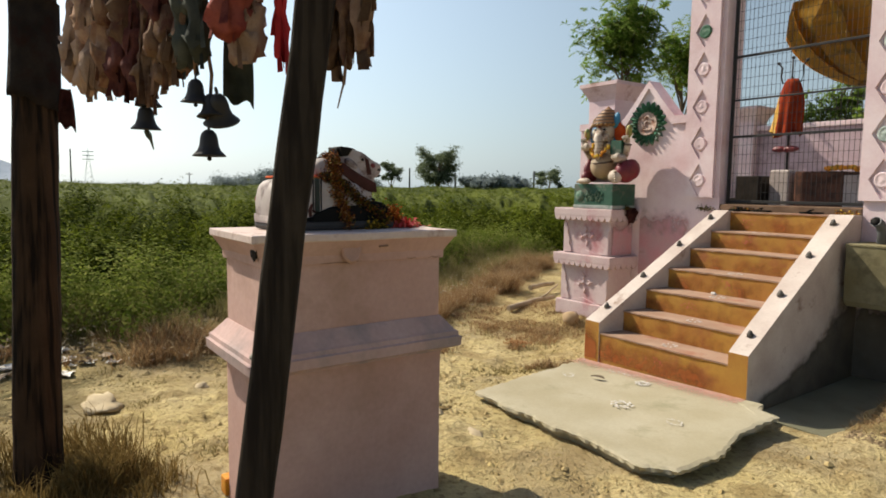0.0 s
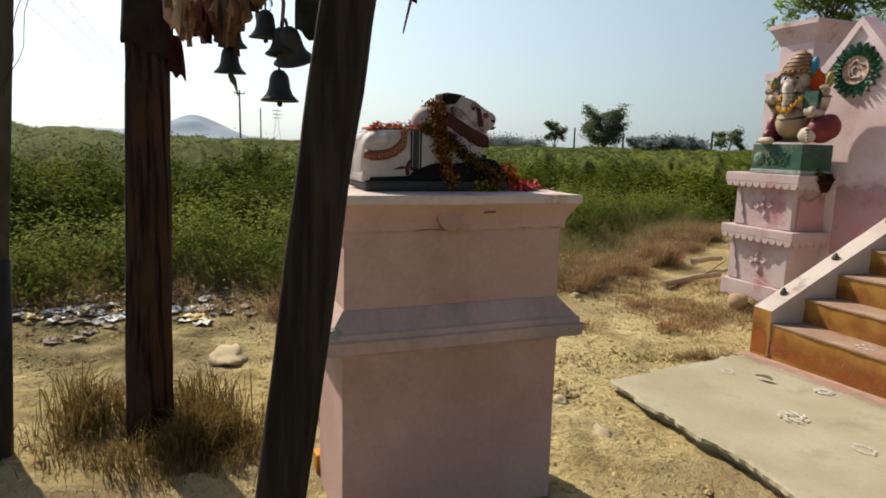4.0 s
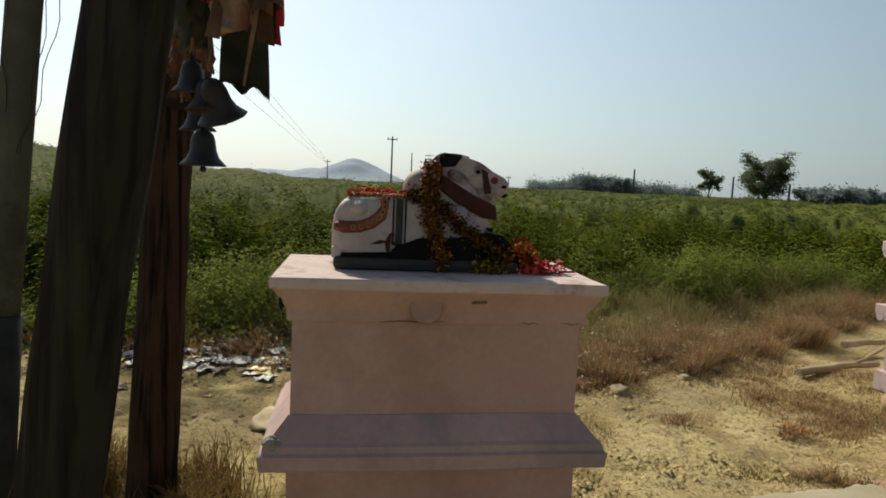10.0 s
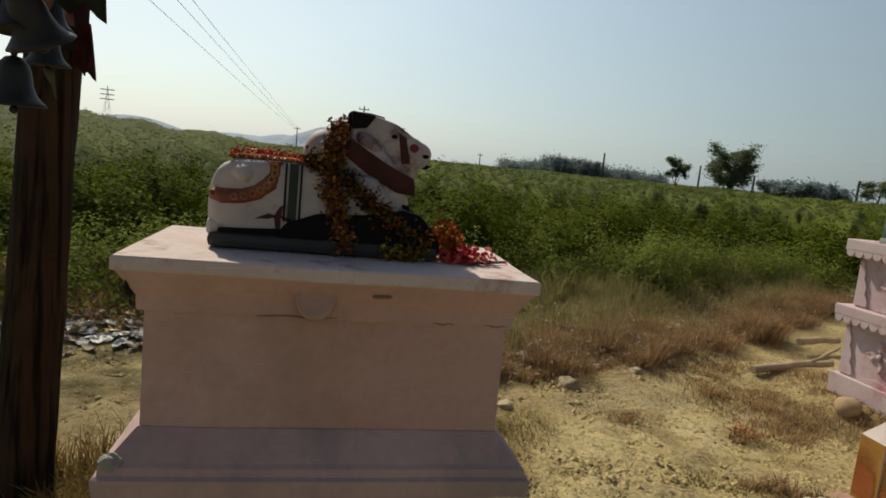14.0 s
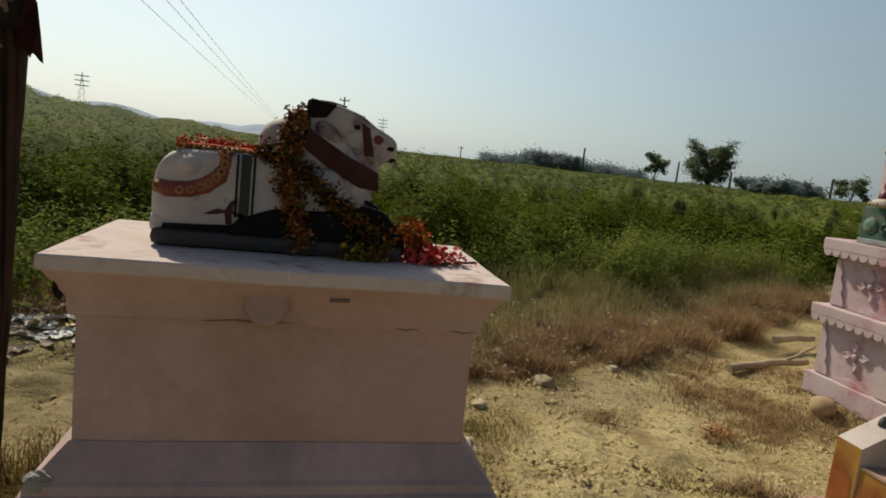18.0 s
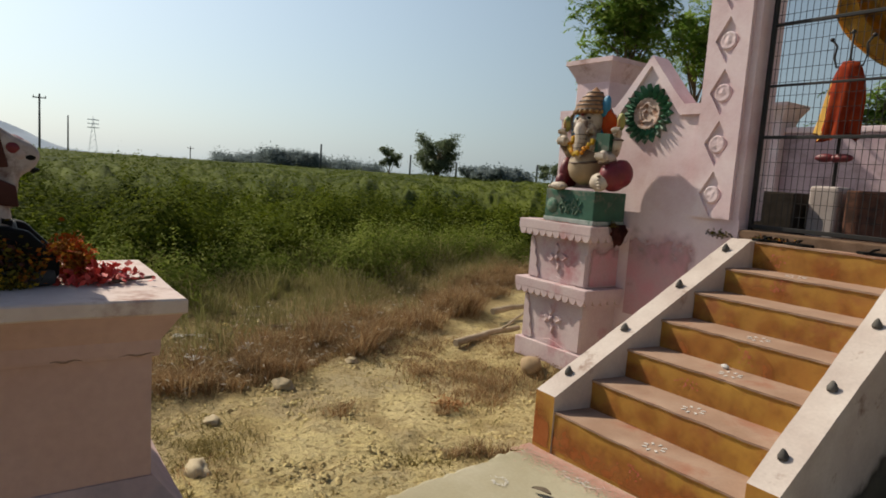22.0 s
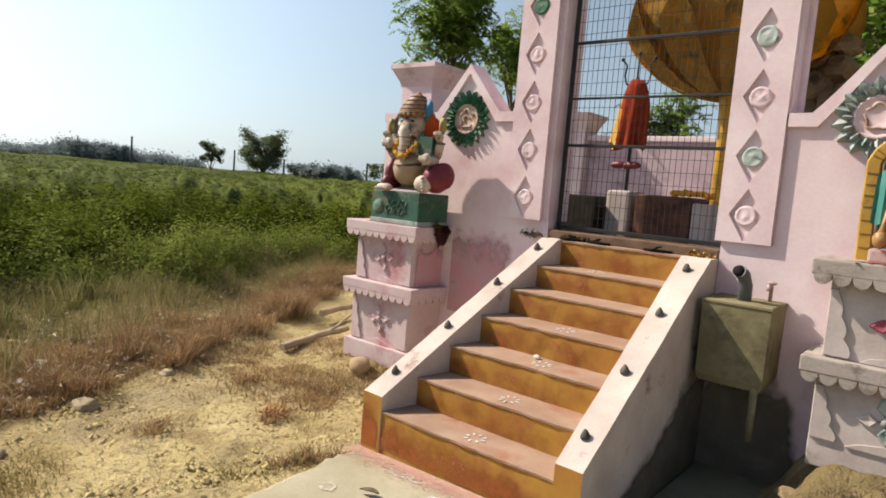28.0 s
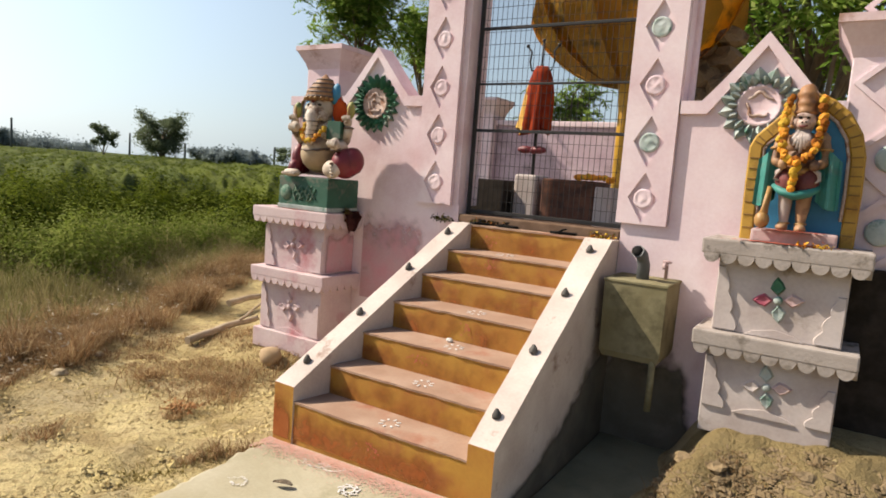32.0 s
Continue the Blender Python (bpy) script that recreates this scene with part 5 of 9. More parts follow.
def build_bell(mouth, height, tilt, label):
    """A cast bell: mouth is the middle of its rim."""
    m = Matrix.Translation(mouth) @ Matrix.Rotation(radians(tilt[0]), 4, "X") @ Matrix.Rotation(radians(tilt[1]), 4, "Y")
    b = thing("brass_bell", label, "bell", "bells hung from the beam")
    h = height
    bm = bmesh.new()
    lathe(bm, [(0.46 * h, 0.03 * h), (0.50 * h, 0.0), (0.53 * h, 0.02 * h), (0.46 * h, 0.09 * h), (0.36 * h, 0.20 * h), (0.30 * h, 0.36 * h), (0.27 * h, 0.60 * h), (0.23 * h, 0.73 * h), (0.13 * h, 0.84 * h), (0.03 * h, 0.87 * h)], 24, m)
    bm.faces.ensure_lookup_table()
    body = part("bell_body", bm, BRONZE, b, smooth=True)
    bm = bmesh.new()
    tube(bm, [m @ Vector((0.08 * h * math.cos(a), 0, 0.95 * h + 0.10 * h * math.sin(a))) for a in [k * math.pi / 5 for k in range(11)]], 0.028 * h, 8)
    part("crown_loop", bm, BRONZE, body)
    bm = bmesh.new()
    tube(bm, [m @ Vector((0, 0, 0.3 * h)), m @ Vector((0, 0, -0.04 * h))], 0.02 * h, 6)
    ball(bm, m @ Vector((0, 0, -0.07 * h)), 0.075 * h)
    part("clapper", bm, BRONZE, body)
    return m @ Vector((0, 0, h))


build_bell((0.39, -5.498, 1.645), 0.116, (0, 0), "blackened brass bell hanging lowest from the cord")
build_bell((0.385, -5.448, 1.775), 0.128, (16, 22), "blackened brass bell tilted on its cord")
build_bell((0.40, -5.49, 1.79), 0.10, (0, -6), "small blackened brass bell beside the cord")
build_bell((0.36, -5.535, 1.842), 0.102, (0, 4), "small blackened brass bell beside the cord")
build_bell((-0.09, -5.624, 1.768), 0.116, (0, 3), "dull brown brass bell hanging under the bundles")
build_bell((-0.085, -5.61, 1.865), 0.10, (0, 0), "dull brown brass bell hanging under the bundles")
cord = bmesh.new()
tube(cord, [along(0.36, -0.04), (0.37, -5.50, 2.1), (0.38, -5.48, 1.95), (0.39, -5.498, 1.755)], 0.007, 6)
tube(cord, [along(0.31, -0.04), (0.36, -5.535, 1.945)], 0.005, 6)
tube(cord, [along(-0.08, -0.04), (-0.087, -5.615, 1.97)], 0.006, 6)
tagged(finish("bell_cord", cord, ROPE), "dark twisted cords on which the bells hang", "cord")


# ---- gate ----
def build_gate():
    g = thing("iron_gate", "dark iron gate with a fine wire mesh, closed between the pillars", "gate")
    x0, x1, y = -0.615, 0.595, -0.30
    for z, r in ((1.445, 0.014), (2.06, 0.011), (2.405, 0.008), (2.81, 0.011), (3.4, 0.016)):
        bm = bmesh.new()
        box(bm, (x0, y - r, z - r), (x1, y + r, z + r), 0.003)
        part("rail", bm, IRON, g)
    for x in (x0, x1):
        bm = bmesh.new()
        box(bm, (x - 0.013, y - 0.015, 1.41), (x + 0.013, y + 0.015, 3.42), 0.003)
        part("stile", bm, IRON, g)
    n = 30
    for k in range(1, n):
        bm = bmesh.new()
        x = x0 + (x1 - x0) * k / n
        box(bm, (x - 0.0015, y - 0.0015, 1.445), (x + 0.0015, y + 0.0015, 3.40))
        part("wire", bm, IRON, g)
    for k in range(1, 22):
        bm = bmesh.new()
        z = 1.445 + 0.0893 * k
        box(bm, (x0, y + 0.003, z - 0.0015), (x1, y + 0.006, z + 0.0015))
        part("wire", bm, IRON, g)


build_gate()


def build_compound():
    bm = bmesh.new()
    box(bm, (-2.4, -0.235, 0.0), (2.55, 3.4, 1.338), 0.0)
    tagged(finish("floor", bm, CEMENT), "raised grey cement floor of the shrine yard", "floor", kind="structure")
    for x0, x1 in ((-0.94, -0.645), (0.613, 0.915)):
        bm = bmesh.new()
        box(bm, (x0, WALL_Y, 0.0), (x1, -0.24, 1.482))
        tagged(finish("wall_base", bm, PINK), "pink limewashed wall below the gate pillar", "wall", kind="structure")
    bm = bmesh.new()
    box(bm, (-3.0, 3.4, 1.0), (2.6, 3.56, 2.46), 0.01)
    w = tagged(finish("wall_north", bm, SHADEPINK), "low pink limewashed rear wall of the shrine yard", "wall", kind="structure")
    bm = bmesh.new()
    box(bm, (-3.0, 3.37, 2.46), (2.6, 3.59, 2.53), 0.012)
    part("coping", bm, PINK, w)
    build_tower("yard_pillar", -2.85, -2.3, 3.2, 3.75, 2.82)
    bm = bmesh.new()
    box(bm, (-0.64, -0.40, 1.34), (0.61, -0.16, 1.418), 0.010)
    tagged(finish("threshold", bm, DARKSTAIN), "dark littered cement threshold under the gate", "threshold", kind="structure")


build_compound()


# ---- shrine yard ----
def build_trident():
    t = thing("trident", "iron trident on a pole with a red ribbon", "trident")
    x, y = -0.42, 0.40
    bm = bmesh.new()
    tube(bm, [(x, y, 1.34), (x, y, 2.68)], 0.013, 8)
    part("pole", bm, IRON, t)
    bm = bmesh.new()
    tube(bm, [(x, y, 2.62), (x, y, 2.86)], 0.008, 8)
    for sx in (-1, 1):
        tube(bm, [(x, y, 2.62), (x + sx * 0.09, y, 2.63), (x + sx * 0.11, y, 2.70), (x + sx * 0.10, y, 2.78), (x + sx * 0.14, y, 2.83)], 0.008, 8)
        ball(bm, (x + sx * 0.14, y, 2.83), 0.016)
    ball(bm, (x, y, 2.87), 0.016)
    part("prongs", bm, IRON, t)
    bm = bmesh.new()
    for dx in (-0.07, 0.05):
        ball(bm, (x + dx, y - 0.03, 1.97), (0.075, 0.03, 0.032))
    ball(bm, (x, y - 0.03, 1.965), 0.03)
    part("ribbon", bm, REDP, t, "dark red cloth ribbon")
    bm = bmesh.new()
    seg = 40
    rows = []
    for i in range(12):
        f = i / 11
        z = 2.66 - 0.54 * f
        r = 0.05 + 0.105 * f ** 0.7 + 0.012 * math.sin(5 * f)
        sway = -0.035 * f * f
        rows.append([bm.verts.new((x + sway + (r + 0.020 * f * math.sin(a * 7 + 2 * f) + 0.012 * math.sin(a * 3 + 1)) * math.cos(a), y + (r + 0.022 * f * math.sin(a * 9)) * 0.7 * math.sin(a), z - 0.03 * f * math.sin(a * 3))) for a in [2 * math.pi * k / seg for k in range(seg)]])
    for a, b in zip(rows, rows[1:]):
        for k in range(seg):
            bm.faces.new((a[k], a[(k + 1) % seg], b[(k + 1) % seg], b[k]))
    bm.faces.new(rows[0])
    bm.normal_update()
    for f in bm.faces:
        c = f.calc_center_median()
        if c.x < x - 0.085 and c.y < y + 0.03:
            f.material_index = 1
    tagged(finish("folded_cloth_canopy", bm, [HOOD, YELLOW], smooth=True), "folded orange red cloth hood draped over the trident", "cloth")


build_trident()


def slab_thing(name, lo, hi, material, label, category, bevel=0.015):
    bm = bmesh.new()
    box(bm, lo, hi, bevel, seg=3)
    return tagged(finish(name, bm, material), label, category)


slab_thing("black_box", (-1.12, 0.15, 1.338), (-0.56, 0.65, 1.70), NEARBLACK, "low black box standing on the shrine floor", "box")
slab_thing("shrine_stone", (-0.50, 0.22, 1.338), (-0.30, 0.50, 1.76), WHITEWASH, "upright whitewashed stone slab in front of the trident", "stone", 0.03)
alt = slab_thing("altar_block", (-0.24, 0.20, 1.338), (0.20, 0.60, 1.74), BRICK, "low brown brick altar under the garland", "altar")
slab_thing("white_post_stone", (0.22, 0.15, 1.338), (0.36, 0.5, 1.70), WHITEWASH, "whitewashed block beside the altar", "block")


def garland(name, pts, radius, materials, label, step=0.8, jitter=0.35):
    """Marigold heads threaded along a line."""
    pts = [Vector(p) for p in pts]
    bm = bmesh.new()
    k = 0
    for a, b in zip(pts, pts[1:]):
        n = max(1, int((b - a).length / (radius * 2 * step)))
        for i in range(n):
            c = a.lerp(b, i / n) + Vector([random.uniform(-1, 1) * radius * jitter for _ in range(3)])
            r = radius * random.uniform(0.8, 1.2)
            res = bmesh.ops.create_icosphere(bm, subdivisions=2, radius=r, matrix=Matrix.Translation(c))
            mi = random.randrange(len(materials))
            for v in res["verts"]:
                v.co = c + (v.co - c) * random.uniform(0.78, 1.12)
            for f in {f for v in res["verts"] for f in v.link_faces}:
                f.material_index = mi
            k += 1
    return tagged(finish(name, bm, materials), label, "garland", kind="stuff")


garland("flower_garland", [(0.06, 0.18, 1.765), (0.16, 0.17, 1.772), (0.26, 0.15, 1.765), (0.39, 0.14, 1.755)], 0.024, [MARIGOLD, MARIGOLD, MARIGOLDY], "orange marigold garland laid along the altar", 0.4)


def build_lotus():
    c = Vector((-0.20, 2.1, 0))
    l = thing("lotus_bowl", "large yellow painted cement lotus bowl on a stem", "lotus")
    bm = bmesh.new()
    lathe(bm, [(0.07, 1.338), (0.075, 2.5), (0.10, 2.75), (0.16, 2.92)], 20, Matrix.Translation(c))
    part("stem", bm, YELLOW, l, smooth=True)
    for k in range(11):
        a = 2 * math.pi * k / 11 + 0.2
        bm = bmesh.new()
        grid = []
        for i in range(9):
            f = i / 8
            r = 0.10 + 0.86 * math.sin(f * math.pi / 2) ** 0.9
            z = 2.80 + 0.88 * f ** 1.5
            hw = (0.10 + 0.27 * math.sin(min(1, f * 1.25) * math.pi / 2)) * (1 if f < 0.75 else 1 - (f - 0.75) * 1.6)
            grid.append([c + Vector((math.cos(a) * (r + 0.05 * (s * s)) - math.sin(a) * s * hw * 1.25, math.sin(a) * (r + 0.05 * s * s) + math.cos(a) * s * hw * 1.25, z - 0.05 * s * s * (1 - f))) for s in (-1, -0.5, 0, 0.5, 1)])
        vs = [[bm.verts.new(p) for p in row] for row in grid]
        for r0, r1 in zip(vs, vs[1:]):
            for j in range(4):
                bm.faces.new((r0[j], r0[j + 1], r1[j + 1], r1[j]))
        bmesh.ops.solidify(bm, geom=bm.faces[:], thickness=0.03)
        part("petal", bm, YELLOW, l, smooth=True)


build_lotus()


def boulder(name, c, r, material, label, category="stone", seed=0.0, group="", smooth=False, lump=1.0):
    bm = bmesh.new()
    bmesh.ops.create_icosphere(bm, subdivisions=3 if smooth else 2, radius=1.0)
    for v in bm.verts:
        d = v.co.normalized()
        q = 1 + lump * 0.5 * noise.noise(d * 1.3 + Vector((seed, seed * 2, 0))) + lump * 0.22 * noise.noise(d * 3.3 + Vector((seed, 0, seed)))
        v.co = Vector((d.x * r[0], d.y * r[1], d.z * r[2])) * q
    for v in bm.verts:
        v.co += Vector(c)
    return tagged(finish(name, bm, material, smooth=smooth), label, category, group)


sd = 1.0
for cx, cy, cz, rx, rz in ((0.55, 2.1, 1.5, 0.3, 0.24), (0.85, 2.15, 1.55, 0.32, 0.26), (0.5, 2.1, 1.9, 0.24, 0.2), (0.78, 2.1, 1.98, 0.24, 0.2), (0.55, 2.1, 2.26, 0.22, 0.2), (0.82, 2.12, 2.36, 0.24, 0.2), (0.50, 2.1, 2.58, 0.17, 0.16), (0.74, 2.08, 2.72, 0.2, 0.17), (0.52, 2.1, 2.88, 0.16, 0.15), (0.98, 2.15, 2.62, 0.22, 0.13), (0.72, 2.1, 3.0, 0.17, 0.13), (0.47, 2.12, 3.12, 0.16, 0.13), (0.68, 2.14, 3.22, 0.19, 0.12), (0.40, 2.16, 3.33, 0.15, 0.11)):
    sd += 1.7
    boulder("boulder", (cx, cy, cz), (rx, rx * 0.9, rz), ROCK, "brown boulder piled in the rock stack of the shrine", "boulder", sd, "rock stack")


# ---- wall ornaments ----
def build_wreath(cx, cz, r, name, paint, label, n_out=20, wide=1.0, blobs=3):
    w = thing(name, label, "wreath")
    y = WALL_Y - 0.002
    bm = bmesh.new()
    lathe(bm, [(r * 0.52, 0), (r * 0.52, 0.012), (r * 0.48, 0.022), (r * 0.44, 0.012), (0.001, 0.012)], 28, Matrix.Translation((cx, y, cz)) @ Matrix.Rotation(radians(90), 4, "X"))
    part("disc", bm, [PALECREAM if blobs > 2 else PINK], w, "pale disc with worn relief")
    bm = bmesh.new()
    for r0, a0, a1, th in ((0.30, 0.4, 2.6, 0.05), (0.27, 2.9, 5.6, 0.045), (0.12, 0.0, 4.6, 0.04))[:blobs]:
        arc = [a0 + (a1 - a0) * i / 14 for i in range(15)]
        tube(bm, [(cx + r * r0 * (1 + 0.12 * math.sin(5 * a)) * math.cos(a), y - 0.014, cz + r * r0 * (1 + 0.12 * math.sin(5 * a)) * math.sin(a)) for a in arc], [r * th * (0.5 + 0.5 * math.sin(math.pi * (i + 0.5) / 15)) for i in range(15)], 8)
    part("relief", bm, PALECREAM, w, "flaked cream figure relief")
    for ring, n, r0, r1, wd in ((0, n_out, 0.55, 0.98, 0.135 * wide), (1, n_out, 0.46, 0.80, 0.10 * wide)):
        for k in range(n):
            a = 2 * math.pi * (k + 0.5 * ring) / n
            bm = bmesh.new()
            u, v = Vector((math.cos(a), 0, math.sin(a))), Vector((-math.sin(a), 0, math.cos(a)))
            c = Vector((cx, y, cz))
            mid = (r0 + r1) / 2
            pts = [c + u * r0 * r, c + u * mid * r + v * wd * r, c + u * r1 * r, c + u * mid * r - v * wd * r]
            base = [bm.verts.new(p + Vector((0, 0.0, 0))) for p in pts]
            top = [bm.verts.new(c + u * (r0 + 0.03) * r + Vector((0, -0.03, 0))), bm.verts.new(c + u * (r1 - 0.08) * r + Vector((0, -0.045 - 0.01 * ring, 0)))]
            bm.faces.new(base)
            bm.faces.new((base[0], base[1], top[1], top[0]))
            bm.faces.new((base[1], base[2], top[1]))
            bm.faces.new((base[2], base[3], top[1]))
            bm.faces.new((base[3], base[0], top[0], top[1]))
            part("leaf", bm, paint, w)


build_wreath(-1.505, 2.245, 0.245, "leaf_wreath", GREENLEAF, "round plaster wreath of green painted leaves on the wall")
build_wreath(1.355, 2.24, 0.235, "leaf_wreath", FADEDLEAF, "round plaster wreath of pale flaking leaves on the wall", 15, 1.3, 2)


# ---- statue pedestals ----
def scallops(bm, x0, x1, y, z, r, depth, along_y=False):
    """A fringe of half discs hanging below a ledge."""
    n = max(1, round((x1 - x0) / (2 * r)))
    rr = (x1 - x0) / (2 * n)
    for k in range(n):
        c = x0 + rr * (2 * k + 1)
        o = [(c + rr * 0.96 * math.cos(a), z - r * 1.15 * math.sin(a)) for a in [math.pi * i / 8 for i in range(9)]]
        o = [(c - rr * 0.96, z + 0.012), (c + rr * 0.96, z + 0.012)] + o
        a = [bm.verts.new((p, y, q) if not along_y else (y, p, q)) for p, q in o]
        b = [bm.verts.new((p, y + depth, q) if not along_y else (y - depth, p, q)) for p, q in o]
        bm.faces.new(a)
        bm.faces.new(b)
        for i in range(len(o)):
            bm.faces.new((a[i], b[i], b[(i + 1) % len(o)], a[(i + 1) % len(o)]))


def relief_flower(p, cx, y, cz, s, mats):
    """Four flat lozenge petals and a button, raised from the plaster."""
    for k in range(4):
        a = math.pi / 2 * k + 0.12
        u, v = Vector((math.cos(a), 0, math.sin(a))), Vector((-math.sin(a), 0, math.cos(a)))
        c = Vector((cx, y, cz))
        bm = bmesh.new()
        ring = [c + u * s * 0.18, c + u * s * 0.55 + v * s * 0.33, c + u * s * 0.85 + v * s * 0.22, c + u * s * 1.12, c + u * s * 0.85 - v * s * 0.22, c + u * s * 0.55 - v * s * 0.33]
        base = [bm.verts.new(q + Vector((0, 0.006, 0))) for q in ring]
        mid = c + u * s * 0.62
        top = [bm.verts.new(mid + (q - mid) * 0.72 + Vector((0, -0.016, 0))) for q in ring]
        rib = bm.verts.new(mid + Vector((0, -0.010, 0)))
        for i in range(6):
            bm.faces.new((base[i], base[(i + 1) % 6], top[(i + 1) % 6], top[i]))
            bm.faces.new((top[i], top[(i + 1) % 6], rib))
        part("petal", bm, mats[k % len(mats)], p)
    bm = bmesh.new()
    ball(bm, (cx, y - 0.008, cz), (s * 0.2, 0.016, s * 0.2))
    part("flower_button", bm, mats[-1], p)


def corner_relief(p, x, y, z, w, h, sgn, mat_):
    """A curling leaf that fills the corner of a panel."""
    bm = bmesh.new()
    edge = [(w * (0.9 - 0.62 * q) * (0.80 + 0.20 * abs(math.sin(3 * math.pi * q + 0.5))), h * q) for q in [i / 18 for i in range(19)]]
    o = [(0, 0)] + edge + [(0, h)]
    front = [bm.verts.new((x + sgn * (a * 0.93 + 0.004), y - 0.016, z + b * 0.97 + 0.004)) for a, b in o]
    back = [bm.verts.new((x + sgn * a, y + 0.002, z + b)) for a, b in o]
    bm.faces.new(front)
    for i in range(len(o)):
        bm.faces.new((front[i], front[(i + 1) % len(o)], back[(i + 1) % len(o)], back[i]))
    part("corner_leaf", bm, mat_, p)


def build_pedestal(x0, x1, z0, zl, ztop, label, material, petals, ledge, plinth=True):
    p = thing("statue_pedestal", label, "pedestal")
    bodies = []
    y0, y1 = -0.86, WALL_Y - 0.002
    for name, a, b, ins in (("lower_body", z0 - 0.1, zl - 0.09, 0.075), ("upper_body", zl, ztop - 0.10, 0.085)):
        bm = bmesh.new()
        box(bm, (x0 + ins, y0 + ins, a), (x1 - ins, y1, b), 0.008)
        bodies.append(part(name, bm, material, p))
    for zt, th in ((zl, 0.085), (ztop, 0.085)):
        bm = bmesh.new()
        box(bm, (x0, y0, zt - th), (x1, y1, zt), 0.010)
        for v in bm.verts:
            v.co += noise.noise_vector(v.co * 9) * 0.004
        shelf = part("ledge", bm, ledge, p)
        bm = bmesh.new()
        scallops(bm, x0 + 0.01, x1 - 0.01, y0 + 0.002, zt - th, 0.042, 0.05)
        scallops(bm, y0 + 0.01, y1 - 0.01, x1 - 0.002, zt - th, 0.042, 0.05, True)
        part("scalloped_fringe", bm, ledge, shelf)
    if plinth:
        bm = bmesh.new()
        box(bm, (x0 + 0.03, y0 + 0.03, z0 - 0.12), (x1 - 0.03, y1, z0 + 0.045), 0.008)
        part("plinth", bm, material, p)
    cx = (x0 + x1) / 2
    for row, (zb, zt, ins) in enumerate(((zl, ztop - 0.13, 0.085), (z0 + 0.045, zl - 0.13, 0.075))):
        y = y0 + ins
        body = bodies[1 - row]
        relief_flower(body, cx, y - 0.004, (zb + zt) / 2 + 0.02, 0.115, petals[row])
        h = (zt - zb) * 0.92
        corner_relief(body, x0 + ins + 0.004, y, zb + 0.01, 0.15, h, 1, material)
        corner_relief(body, x1 - ins - 0.004, y, zb + 0.01, 0.15, h * 0.75, -1, material)
        bm = bmesh.new()
        prism(bm, [(x0 + ins + 0.17, zb + 0.004), (x1 - ins - 0.17, zb + 0.004), (cx + 0.1, zb + 0.03), (cx, zb + 0.05), (cx - 0.1, zb + 0.03)], y - 0.012, y + 0.004)
        part("base_relief", bm, material, body)
    return p


PALERED = surface("flaked_pink_paint", (0.55, 0.36, 0.35), (0.60, 0.48, 0.46), 0.9, 9, 60, 0.2, (0.45, 0.20, 0.22), 9.0, 0.58, 0.1)
OLDLEDGE = surface("grey_weathered_ledge", (0.38, 0.33, 0.295), (0.47, 0.41, 0.375), 0.95, 5.0, 50, 0.6, (0.17, 0.14, 0.11), 7.0, 0.53, 0.12)
FADEDRED = surface("faded_crimson_paint", (0.35, 0.05, 0.10), (0.45, 0.16, 0.18), 0.8, 12, 60, 0.2)
PALEPINK = surface("whitewashed_pink", (0.62, 0.46, 0.47), (0.70, 0.57, 0.57), 0.9, 3.5, 50, 0.3, (0.52, 0.24, 0.26), 2.4, 0.54, 0.14)
build_pedestal(-2.40, -1.57, 0.24, 0.825, 1.335, "pink plastered statue pedestal with scalloped ledges and flower reliefs", PALEPINK, [[PALEPINK], [PALEPINK]], PALEPINK)
build_pedestal(1.21, 2.01, 0.46, 0.95, 1.465, "whitewashed statue pedestal with scalloped ledges and flaking flower reliefs", WHITEWASH, [[PALERED, GREENLEAF, FADEDRED, FADEDLEAF], [PALERED, FADEDLEAF, WHITEWASH, FADEDLEAF]], OLDLEDGE, False)


def petal_strand(name, pts, spread, n, mats, label, size=0.022):
    """Ragged withered petals along a line."""
    pts = [Vector(p) for p in pts]
    f = rng.uniform(0, len(pts) - 1.001, n)
    c = np.array([list(pts[int(q)].lerp(pts[int(q) + 1], q - int(q))) for q in f]) + rng.normal(0, spread, (n, 3))
    c[:, 2] = np.maximum(c[:, 2], 1.3395)
    me = quads(name, leaves_at(c, size, size * 0.62, 0.2), mats[0])
    for m in mats[1:]:
        me.materials.append(m)
    me.polygons.foreach_set("material_index", rng.integers(0, len(mats), n).astype(np.int32))
    return tagged(new(name, me), label, "garland", kind="stuff")


